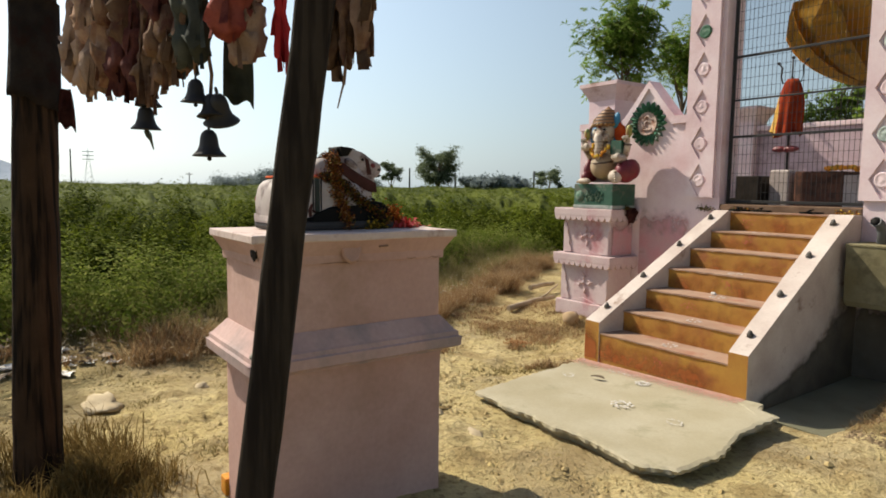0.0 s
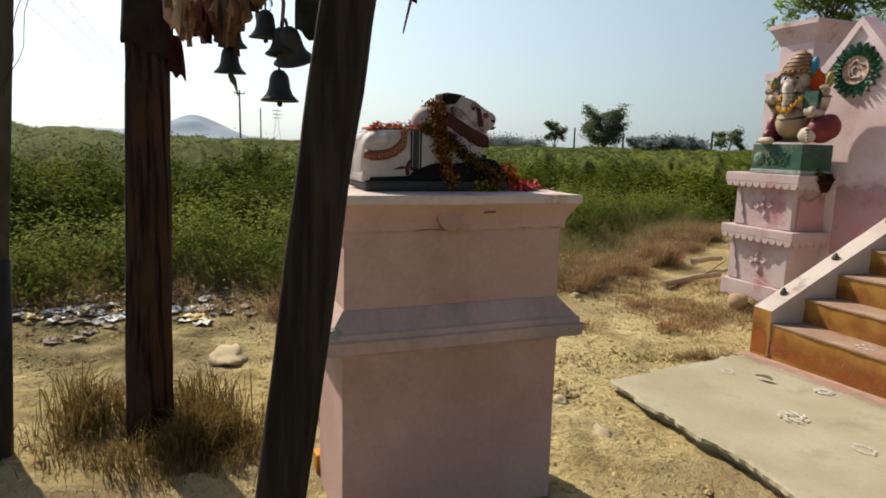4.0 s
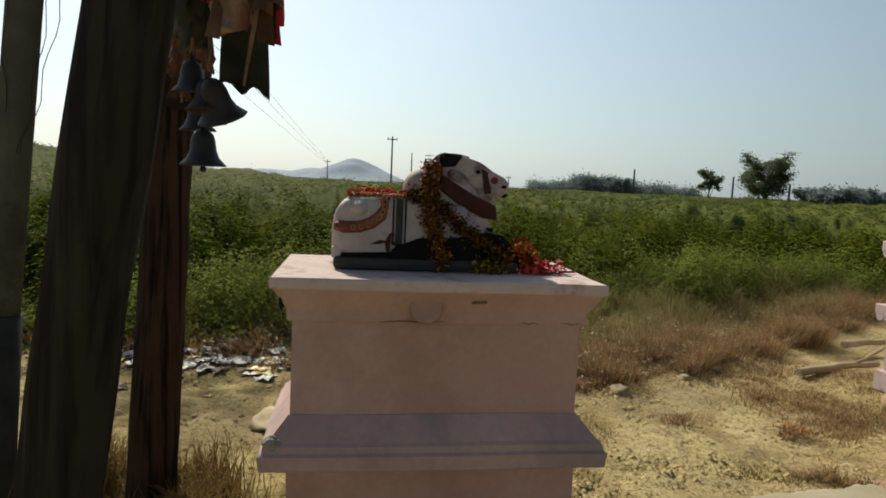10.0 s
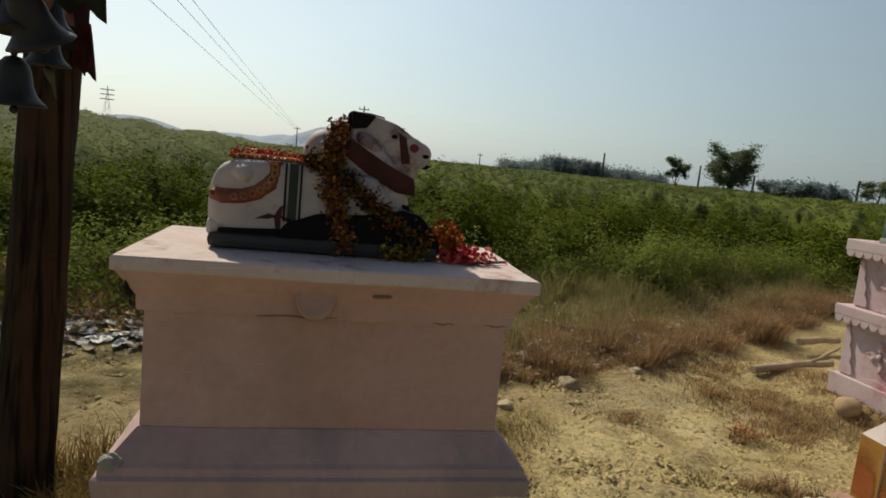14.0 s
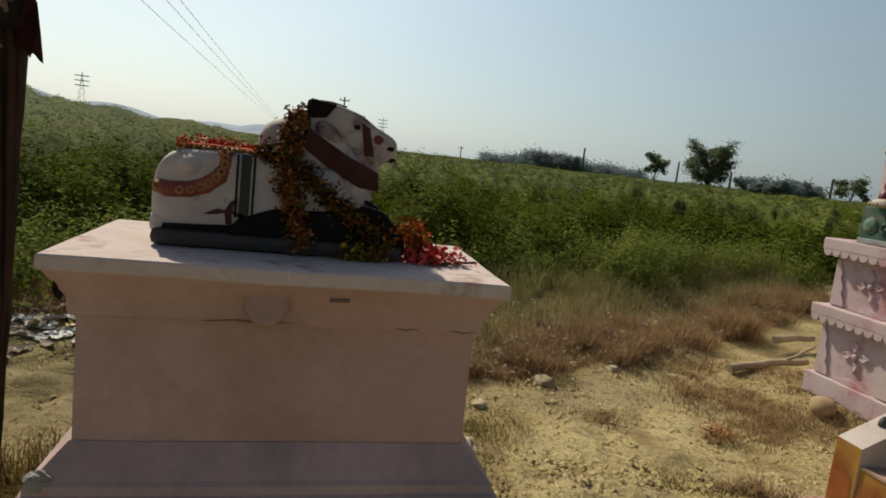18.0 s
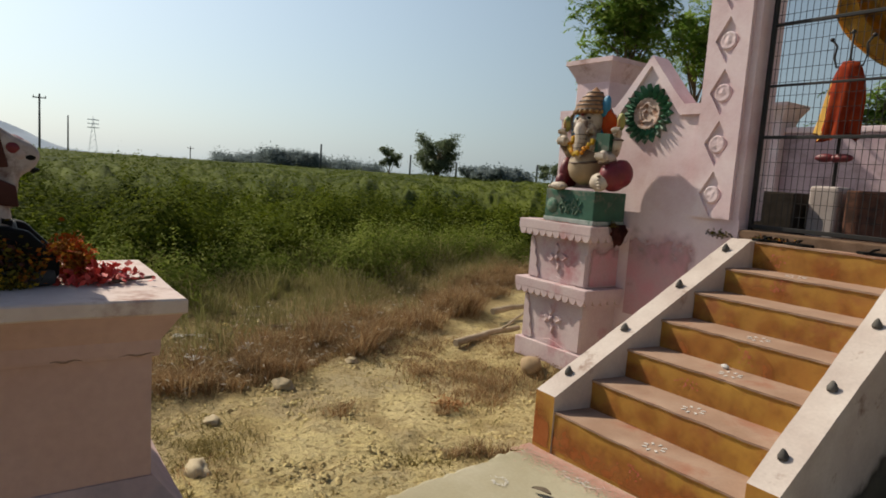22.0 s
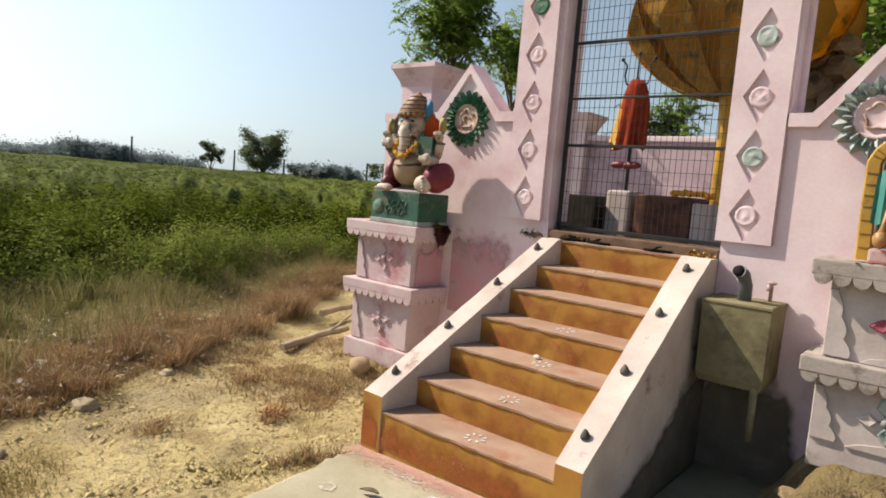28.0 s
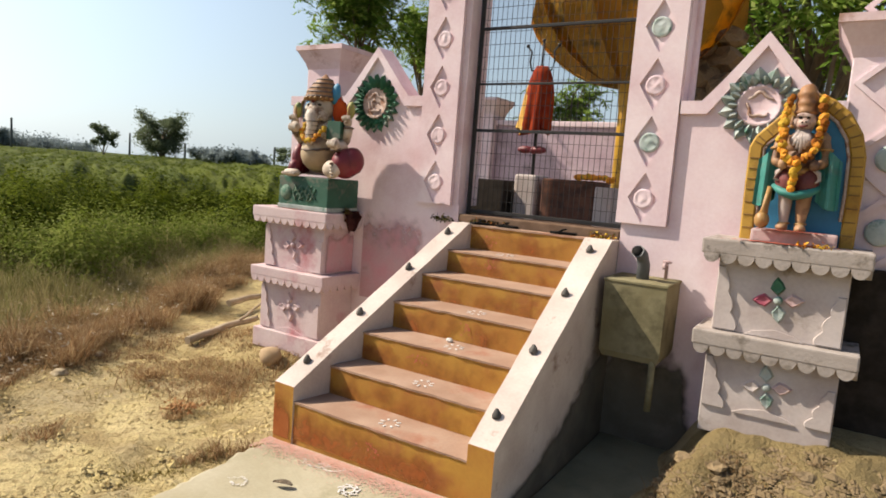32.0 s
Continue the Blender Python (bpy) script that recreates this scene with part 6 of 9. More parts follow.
# ---- statues ----
def build_elephant_god():
    bm = bmesh.new()
    C, R, G, Y, O, B, P = 0, 1, 2, 3, 4, 5, 6
    cx, cy, z = -1.79, -0.69, 1.605
    at = lambda x, y, h: (cx + x, cy + y, z + h)
    # rounded back plate with a blue ring and a gilded edge
    plate = [(-0.06 + 0.26 * math.cos(q), 0.50 + 0.26 * math.sin(q)) for q in [math.pi * k / 20 for k in range(21)]]
    prism(bm, [(cx + a, z + b) for a, b in [(0.19, 0.02)] + plate + [(-0.31, 0.02)]], cy + 0.03, cy + 0.07, 10)
    lathe(bm, [(0.212, 0), (0.212, 0.02), (0.002, 0.022)], 28, Matrix.Translation(at(-0.05, 0.032, 0.50)) @ Matrix.Rotation(radians(90), 4, "X"), B)
    tube(bm, [at(a * 0.97, 0.03, 0.5 + (b - 0.5) * 0.97) for a, b in plate], 0.014, 8, Y)
    # body, crossed legs, feet with toes
    ball(bm, at(-0.03, -0.03, 0.20), (0.145, 0.135, 0.155), 8, seg=20)
    ball(bm, at(0, 0.0, 0.38), (0.14, 0.10, 0.11), C, seg=16)
    ball(bm, at(-0.205, -0.02, 0.15), (0.066, 0.11, 0.13), R, seg=16)
    ball(bm, at(-0.20, -0.10, 0.07), (0.055, 0.07, 0.07), R, seg=14)
    ball(bm, at(0.27, -0.03, 0.13), (0.10, 0.13, 0.12), R, seg=18)
    ball(bm, at(0.315, 0.0, 0.15), (0.085, 0.10, 0.11), R, seg=14)
    ball(bm, at(0.22, -0.135, 0.075), (0.085, 0.055, 0.07), C, seg=14)
    ball(bm, at(-0.19, -0.15, 0.03), (0.085, 0.05, 0.034), C, seg=12)
    for k in range(5):
        ball(bm, at(0.265 - 0.004 * k, -0.178, 0.025 + 0.024 * k), (0.02, 0.016, 0.011), C, seg=8)
        ball(bm, at(-0.25 + 0.03 * k, -0.19, 0.02), (0.013, 0.018, 0.014), C, seg=8)
    tube(bm, [at(-0.17, -0.06, 0.235), at(-0.11, -0.135, 0.22), at(-0.03, -0.168, 0.215), at(0.06, -0.14, 0.22), at(0.115, -0.06, 0.235)], 0.010, 8, 9)
    # head, ears, eyes, tusks
    ball(bm, at(0, 0, 0.555), (0.12, 0.11, 0.12), C, seg=20)
    for k in (-1, 1):
        ball(bm, at(k * 0.05, -0.06, 0.50), (0.05, 0.05, 0.055), C, seg=14)
    ball(bm, at(-0.15, 0.03, 0.53), (0.06, 0.024, 0.10), C, Matrix.Rotation(radians(18), 4, "Z"), 14)
    ball(bm, at(0.15, 0.02, 0.54), (0.075, 0.03, 0.12), 12, Matrix.Rotation(radians(-18), 4, "Z"), 14)
    for s in (-1, 1):
        ball(bm, at(s * 0.060, -0.092, 0.578), (0.020, 0.012, 0.011), 7, seg=10)
        tube(bm, [at(s * 0.035, -0.10, 0.612), at(s * 0.062, -0.10, 0.616), at(s * 0.09, -0.08, 0.606)], 0.004, 6, 9)
        tube(bm, [at(s * 0.06, -0.08, 0.50), at(s * 0.075, -0.14, 0.46)], [0.014, 0.006], 8, C)
        # raised arm with bracelet, hand and lotus bud
        tube(bm, [at(s * 0.13, 0, 0.42), at(s * 0.25, -0.02, 0.31), at(s * 0.285, -0.04, 0.38), at(s * 0.29, -0.04, 0.42)], [0.05, 0.046, 0.036, 0.03], 12, C)
        tube(bm, [at(s * 0.288 + 0.036 * math.cos(q), -0.04 + 0.036 * math.sin(q), 0.405) for q in [k * math.pi / 5 for k in range(11)]], 0.008, 6, 9)
        ball(bm, at(s * 0.285, -0.05, 0.45), (0.038, 0.03, 0.038), C, seg=12)
        for k in range(4):
            tube(bm, [at(s * (0.26 + 0.018 * k), -0.07, 0.46), at(s * (0.255 + 0.02 * k), -0.082, 0.485), at(s * (0.262 + 0.016 * k), -0.062, 0.50)], [0.011, 0.010, 0.006], 6, C)
        ball(bm, at(s * 0.285, -0.02, 0.545), (0.034, 0.03, 0.07), 11, seg=14)
        ball(bm, at(s * 0.285, -0.045, 0.53), (0.016, 0.012, 0.05), Y, seg=10)
    # lower arms: one hand open to the front, one resting with a sweet
    tube(bm, [at(-0.13, -0.02, 0.37), at(-0.215, -0.06, 0.30), at(-0.19, -0.13, 0.36)], [0.045, 0.04, 0.034], 12, C)
    tube(bm, [at(0.13, -0.02, 0.36), at(0.255, -0.06, 0.25), at(0.25, -0.14, 0.255)], [0.05, 0.045, 0.036], 12, C)
    for hx, hz in ((-0.175, 0.39), (0.25, 0.27)):
        ball(bm, at(hx, -0.15, hz), (0.046, 0.032, 0.05), C, seg=12)
        for k in range(4):
            tube(bm, [at(hx - 0.03 + 0.02 * k, -0.178, hz + 0.028), at(hx - 0.03 + 0.02 * k, -0.192, hz), at(hx - 0.026 + 0.018 * k, -0.18, hz - 0.026)], [0.011, 0.012, 0.009], 6, C)
        tube(bm, [at(hx + 0.04 * math.cos(q), -0.132 + 0.028 * math.sin(q), hz - 0.045) for q in [k * math.pi / 5 for k in range(11)]], 0.008, 6, 9)
    # trunk with rings
    trunk = [at(0, -0.07, 0.54), at(0.0, -0.125, 0.47), at(-0.005, -0.14, 0.40), at(-0.015, -0.145, 0.33), at(-0.02, -0.155, 0.285), at(0.015, -0.17, 0.27)]
    tube(bm, trunk, [0.062, 0.054, 0.045, 0.037, 0.030, 0.020], 14, C)
    for f in range(4):
        c, r = Vector(trunk[1]).lerp(Vector(trunk[3]), 0.2 + 0.25 * f), 0.050 - 0.004 * f
        tube(bm, [c + Vector((r * math.cos(q), r * math.sin(q), 0)) for q in [k * math.pi / 6 for k in range(13)]], 0.004, 6, 9)
    ball(bm, at(-0.005, -0.10, 0.62), (0.018, 0.016, 0.03), R, seg=10)
    # banded conical crown
    lathe(bm, [(0.122, 0.615), (0.138, 0.63), (0.128, 0.655), (0.132, 0.668), (0.116, 0.69), (0.119, 0.702), (0.100, 0.725), (0.101, 0.737), (0.076, 0.76), (0.072, 0.772), (0.044, 0.795), (0.018, 0.82), (0.003, 0.832)], 22, Matrix.Translation((cx, cy, z)), P)
    for zc, rc in ((0.645, 0.134), (0.68, 0.123), (0.713, 0.111), (0.748, 0.09), (0.782, 0.06)):
        tube(bm, [(cx + rc * math.cos(q), cy + rc * math.sin(q), z + zc) for q in [k * math.pi / 10 for k in range(21)]], 0.009, 6, 9)
    for k in range(9):
        q = math.pi * (1.08 + 0.84 * k / 8)
        ball(bm, at(0.136 * math.cos(q), 0.136 * math.sin(q), 0.63), (0.013, 0.013, 0.016), Y, seg=8)
    ball(bm, at(0.135, 0.0, 0.675), (0.045, 0.03, 0.085), B, seg=12)
    # green stole over the arm
    prism(bm, [(cx + 0.11, z + 0.31), (cx + 0.25, z + 0.32), (cx + 0.255, z + 0.45), (cx + 0.14, z + 0.455)], cy - 0.10, cy - 0.04, G)
    for v in bm.verts:
        if v.co.z > z + 0.42 and abs(v.co.x - cx) < 0.21 and v.co.y < cy + 0.15:
            v.co.x -= 0.04 * min(1, (v.co.z - z - 0.42) / 0.08) * (1 if v.co.z < z + 0.62 else 1 - (v.co.z - z - 0.62) / 0.35)
        v.co.y = min(v.co.y, cy + 0.07)
        v.co += noise.noise_vector(v.co * 30) * 0.004
    tagged(finish("elephant_statue", bm, [CREAM, REDP, GREENP, GOLD, MARIGOLD, BLUEP, CROWN, BLACKP, BELLY, CROWNDARK, PALERED, LOTUSBUD, VERMILION]), "painted cement statue of a seated elephant headed figure", "statue")
    garland("statue_garland", [at(-0.13, -0.08, 0.43), at(-0.12, -0.135, 0.37), at(-0.08, -0.165, 0.315), at(-0.02, -0.185, 0.285), at(0.04, -0.17, 0.305), at(0.09, -0.14, 0.36), at(0.11, -0.09, 0.42)], 0.02, [MARIGOLD, MARIGOLDY], "orange marigold garland round the neck of the statue", 0.55)
    b = thing("painted_block", "green painted block with worn letters under the seated statue", "block")
    bm = bmesh.new()
    box(bm, (-2.14, -0.82, 1.336), (-1.60, -0.45, 1.605), 0.008)
    slab = part("block", bm, GREENP, b)
    bm = bmesh.new()
    box(bm, (-2.145, -0.826, 1.336), (-1.595, -0.45, 1.375), 0.006)
    part("block_foot", bm, FADEDLEAF, b, "greyish green painted foot of the block")
    bm = bmesh.new()
    lathe(bm, [(0.055, 0), (0.055, 0.004), (0.001, 0.005)], 16, Matrix.Translation((-2.055, -0.8195, 1.47)) @ Matrix.Scale(1.15, 4) @ Matrix.Rotation(radians(90), 4, "X"))
    part("painted_disc", bm, LETTER, slab)
    for k in range(9):
        bm = bmesh.new()
        x = -1.955 + 0.026 * k
        hgt = 0.10 + 0.03 * math.sin(2.7 * k + 1)
        tube(bm, [(x + 0.016 * math.sin(4 * k + 1.3 * i), -0.822, 1.475 + hgt * (0.5 - i / 6)) for i in range(7)], 0.0085, 6)
        part("letter_stroke", bm, LETTER, slab)


build_elephant_god()


def build_monkey_god():
    n = thing("arched_backplate", "arched plate painted blue with a ribbed yellow border behind the statue", "backplate")
    y = -0.56
    half = [(0.245, 1.46), (0.25, 1.75), (0.245, 1.95), (0.22, 2.06), (0.16, 2.16), (0.09, 2.22), (0.0, 2.26)]
    cx = 1.635
    shoulder = [(0.245, 1.46), (0.25, 1.75), (0.25, 1.985), (0.225, 2.035), (0.155, 2.105), (0.085, 2.185), (0.0, 2.26)]
    inner = [(cx - a, b) for a, b in shoulder] + [(cx + a, b) for a, b in half[-2::-1]]
    bm = bmesh.new()
    prism(bm, inner, y, y + 0.06)
    part("plate", bm, BLUEP, n)
    line = [Vector((cx - a, 0, b)) for a, b in shoulder] + [Vector((cx + a, 0, b)) for a, b in half[-2::-1]]
    fine = [p.lerp(q, f) for p, q in zip(line, line[1:]) for f in (0, 0.25, 0.5, 0.75)] + [line[-1]]
    outward = []
    for k in range(len(fine)):
        d = (fine[min(k + 2, len(fine) - 1)] - fine[max(k - 2, 0)]).normalized()
        outward.append(Vector((-d.z, 0, d.x)))
    bm = bmesh.new()
    rings = []
    for p, o in zip(fine, outward):
        rings.append([bm.verts.new(p + o * a + Vector((0, y + b, 0))) for a, b in ((-0.034, 0.02), (-0.034, -0.010), (-0.026, -0.018), (0.028, -0.018), (0.036, -0.010), (0.036, 0.055))])
    for r0, r1 in zip(rings, rings[1:]):
        for i in range(6):
            bm.faces.new((r0[i], r0[(i + 1) % 6], r1[(i + 1) % 6], r1[i]))
    bm.faces.new(rings[0])
    bm.faces.new(rings[-1])
    border = part("border", bm, RIB, n)
    bm = bmesh.new()
    tube(bm, [p - o * 0.043 + Vector((0, y - 0.006, 0)) for p, o in zip(fine[2:-2], outward[2:-2])], 0.009, 8)
    part("inner_trim", bm, PALECREAM, border, "flaked white line inside the border")
    total = 0.0
    for p, q, o in zip(fine, fine[1:], outward):
        total += (q - p).length
        if total > 0.03:
            total = 0.0
            bm = bmesh.new()
            box(bm, (-0.0035, -0.004, -0.028), (0.0035, 0.004, 0.026), 0.001, seg=1, m=Matrix.Translation(p + Vector((0, y - 0.018, 0))) @ Matrix.Rotation(math.atan2(o.x, o.z), 4, "Y"))
            part("border_rib", bm, RIBDARK, border)
    bm = bmesh.new()
    C, R, G, Y, B, K = 0, 1, 2, 3, 4, 5
    cy, z = -0.635, 1.50
    at = lambda x, yy, h: (cx - 0.03 + x, cy + yy, z + h)
    # legs, feet, anklets
    for s, mi in ((-1, K), (1, C)):
        tube(bm, [at(s * 0.055, 0, 0.0), at(s * 0.056, -0.005, 0.06), at(s * 0.058, -0.012, 0.14), at(s * 0.06, 0, 0.22), at(s * 0.06, 0, 0.30)], [0.033, 0.032, 0.045, 0.052, 0.07], 14, mi)
        ball(bm, at(s * 0.06, -0.05, 0.018), (0.04, 0.075, 0.026), C, seg=12)
        tube(bm, [at(s * 0.055 + 0.036 * math.cos(a), 0.036 * math.sin(a), 0.045) for a in [k * math.pi / 5 for k in range(11)]], 0.007, 6, Y)
        ball(bm, at(s * 0.062, -0.02, 0.30), (0.085, 0.075, 0.10), R, seg=16)
        # arms with bracelets
        ball(bm, at(s * 0.130, 0.0, 0.56), (0.046, 0.044, 0.048), C, seg=12)
        tube(bm, [at(s * 0.130, 0, 0.56), at(s * 0.162, -0.01, 0.48), at(s * 0.158, -0.03, 0.42), at(s * 0.11, -0.09, 0.40)], [0.042, 0.036, 0.032, 0.028], 12, C)
        ball(bm, at(s * 0.10, -0.105, 0.40), (0.032, 0.03, 0.034), C, seg=12)
        tube(bm, [at(s * 0.155 + 0.042 * math.cos(a), -0.008 + 0.042 * math.sin(a), 0.50) for a in [k * math.pi / 5 for k in range(11)]], 0.009, 6, Y)
        # hanging shawl ends
        rows = []
        for k in range(8):
            f = k / 7
            x0 = s * (0.125 + 0.145 * f)
            dy = -0.03 + 0.022 * math.sin(9 * f)
            rows.append([bm.verts.new(at(x0 + s * dx, dy + oy, h)) for oy, dx, h in ((0, 0, 0.53 - 0.10 * f), (-0.012, 0.004, 0.36 - 0.02 * f), (0, 0.008, 0.19 - 0.05 * math.sin(2.2 * f)), (0.028, 0.008, 0.19 - 0.05 * math.sin(2.2 * f)), (0.028, 0, 0.53 - 0.10 * f))])
        for ra, rb in zip(rows, rows[1:]):
            for i in range(5):
                bm.faces.new((ra[i], ra[(i + 1) % 5], rb[(i + 1) % 5], rb[i])).material_index = G
        bm.faces.new(rows[0]).material_index = G
        bm.faces.new(rows[-1]).material_index = G
        tube(bm, [at(s * 0.10, -0.09, 0.375), at(s * 0.135, -0.075, 0.35), at(s * 0.14, -0.07, 0.315), at(s * 0.118, -0.085, 0.30)], [0.01, 0.016, 0.014, 0.005], 8, 7)
    tube(bm, [at(-0.15, -0.03, 0.27), at(-0.09, -0.085, 0.235), at(0, -0.10, 0.215), at(0.09, -0.085, 0.235), at(0.15, -0.03, 0.27)], [0.02, 0.026, 0.028, 0.026, 0.02], 12, G)
    lathe(bm, [(0.10, 0.34), (0.112, 0.355), (0.112, 0.375), (0.10, 0.385)], 20, Matrix.Translation((cx - 0.03, cy, z)) @ Matrix.Diagonal((1, 0.8, 1, 1)), Y)
    ball(bm, at(0, 0, 0.43), (0.098, 0.075, 0.11), C, seg=18)
    ball(bm, at(0, 0, 0.53), (0.115, 0.075, 0.08), C, seg=18)
    # head: muzzle, brow, cheeks, beard
    ball(bm, at(0, -0.02, 0.665), (0.072, 0.07, 0.078), 9, seg=18)
    ball(bm, at(0, -0.072, 0.645), (0.05, 0.036, 0.036), 9, seg=14)
    ball(bm, at(0, -0.075, 0.69), (0.052, 0.022, 0.014), 9, seg=12)
    for s in (-1, 1):
        ball(bm, at(s * 0.048, -0.058, 0.655), (0.026, 0.022, 0.03), 9, seg=12)
        ball(bm, at(s * 0.027, -0.092, 0.678), (0.013, 0.008, 0.008), 6, seg=8)
        ball(bm, at(s * 0.079, 0.0, 0.67), (0.018, 0.022, 0.034), C, seg=10)
        ball(bm, at(s * 0.079, -0.01, 0.635), 0.013, Y, seg=8)
        ball(bm, at(s * 0.012, -0.107, 0.652), (0.006, 0.004, 0.005), 6, seg=8)
    tube(bm, [at(-0.028, -0.10, 0.632), at(0, -0.108, 0.626), at(0.028, -0.10, 0.632)], 0.005, 6, R)
    for k in range(7):
        a = (k - 3) * 0.32
        tube(bm, [at(0.03 * math.sin(a), -0.06, 0.60), at(0.055 * math.sin(a), -0.085, 0.555), at(0.085 * math.sin(a), -0.095, 0.475 + 0.02 * abs(k - 3))], [0.024, 0.024, 0.010], 8, 7)
    lathe(bm, [(0.074, 0.705), (0.083, 0.72), (0.074, 0.735), (0.072, 0.76), (0.078, 0.77), (0.07, 0.785), (0.067, 0.815), (0.073, 0.825), (0.06, 0.84), (0.055, 0.865), (0.03, 0.885), (0.01, 0.892)], 22, Matrix.Translation((cx - 0.03, cy, z)), 8)
    # club
    ball(bm, at(-0.195, -0.06, 0.055), (0.05, 0.05, 0.055), Y, seg=14)
    tube(bm, [at(-0.195, -0.06, 0.06), at(-0.185, -0.06, 0.13), at(-0.165, -0.05, 0.26)], [0.036, 0.024, 0.022], 12, Y)
    k = 0.87
    bmesh.ops.transform(bm, matrix=Matrix.Translation((1.615, cy, 1.535)) @ Matrix.Diagonal((0.74, k, k * 1.02, 1)) @ Matrix.Translation((-(cx - 0.03), -cy, -z)), verts=bm.verts)
    for v in bm.verts:
        v.co += noise.noise_vector(v.co * 34) * 0.005
    at = lambda x, yy, h: (1.615 + 0.78 * x, cy + k * yy, 1.535 + k * h)
    tagged(finish("monkey_statue", bm, [TAN, SKIRT, TEAL, GOLD, BLUEP, CREAMDARK, BLACKP, CREAMDARK, CROWN, FACE]), "painted cement statue of a standing monkey faced figure", "statue")
    garland("statue_garland", [at(-0.10, -0.03, 0.83), at(-0.12, -0.06, 0.76), at(-0.125, -0.08, 0.66), at(-0.125, -0.10, 0.56), at(-0.10, -0.12, 0.48), at(-0.04, -0.14, 0.43), at(0.03, -0.14, 0.43), at(0.08, -0.12, 0.50), at(0.10, -0.09, 0.58), at(0.11, -0.06, 0.68), at(0.11, -0.04, 0.78), at(0.09, -0.03, 0.84)], 0.0215, [MARIGOLD, MARIGOLD, MARIGOLDY, RUST], "orange marigold garland round the head and chest of the statue", 0.4, 0.45)
    garland("statue_garland", [at(0, -0.15, 0.42), at(-0.02, -0.13, 0.36), at(-0.015, -0.115, 0.29), at(-0.02, -0.115, 0.25)], 0.021, [MARIGOLD, MARIGOLD, MARIGOLDY], "hanging end of an orange marigold garland", 0.4, 0.4)
    bm = bmesh.new()
    box(bm, (1.43, -0.745, 1.463), (1.84, -0.42, 1.535), 0.012)
    tagged(finish("painted_block", bm, PALERED), "low pinkish cement base under the standing statue", "block")
    powder("vermilion_powder", 1.60, -0.80, 1.467, 0.085, 0.022, 900, KUMRED, "red powder smeared on the pedestal before the statue")
    powder("vermilion_powder", 1.62, -0.76, 1.5355, 0.07, 0.03, 260, KUMRED, "red powder smeared at the feet of the statue")


TAN = surface("brown_orange_statue_paint", (0.33, 0.175, 0.085), (0.43, 0.25, 0.13), 0.6, 10, 60, 0.25, (0.13, 0.055, 0.03), 8, 0.52, 0.14)
CREAMDARK = surface("dull_pink_grey_paint", (0.42, 0.33, 0.30), (0.50, 0.42, 0.38), 0.6, 8, 60, 0.2)
build_monkey_god()


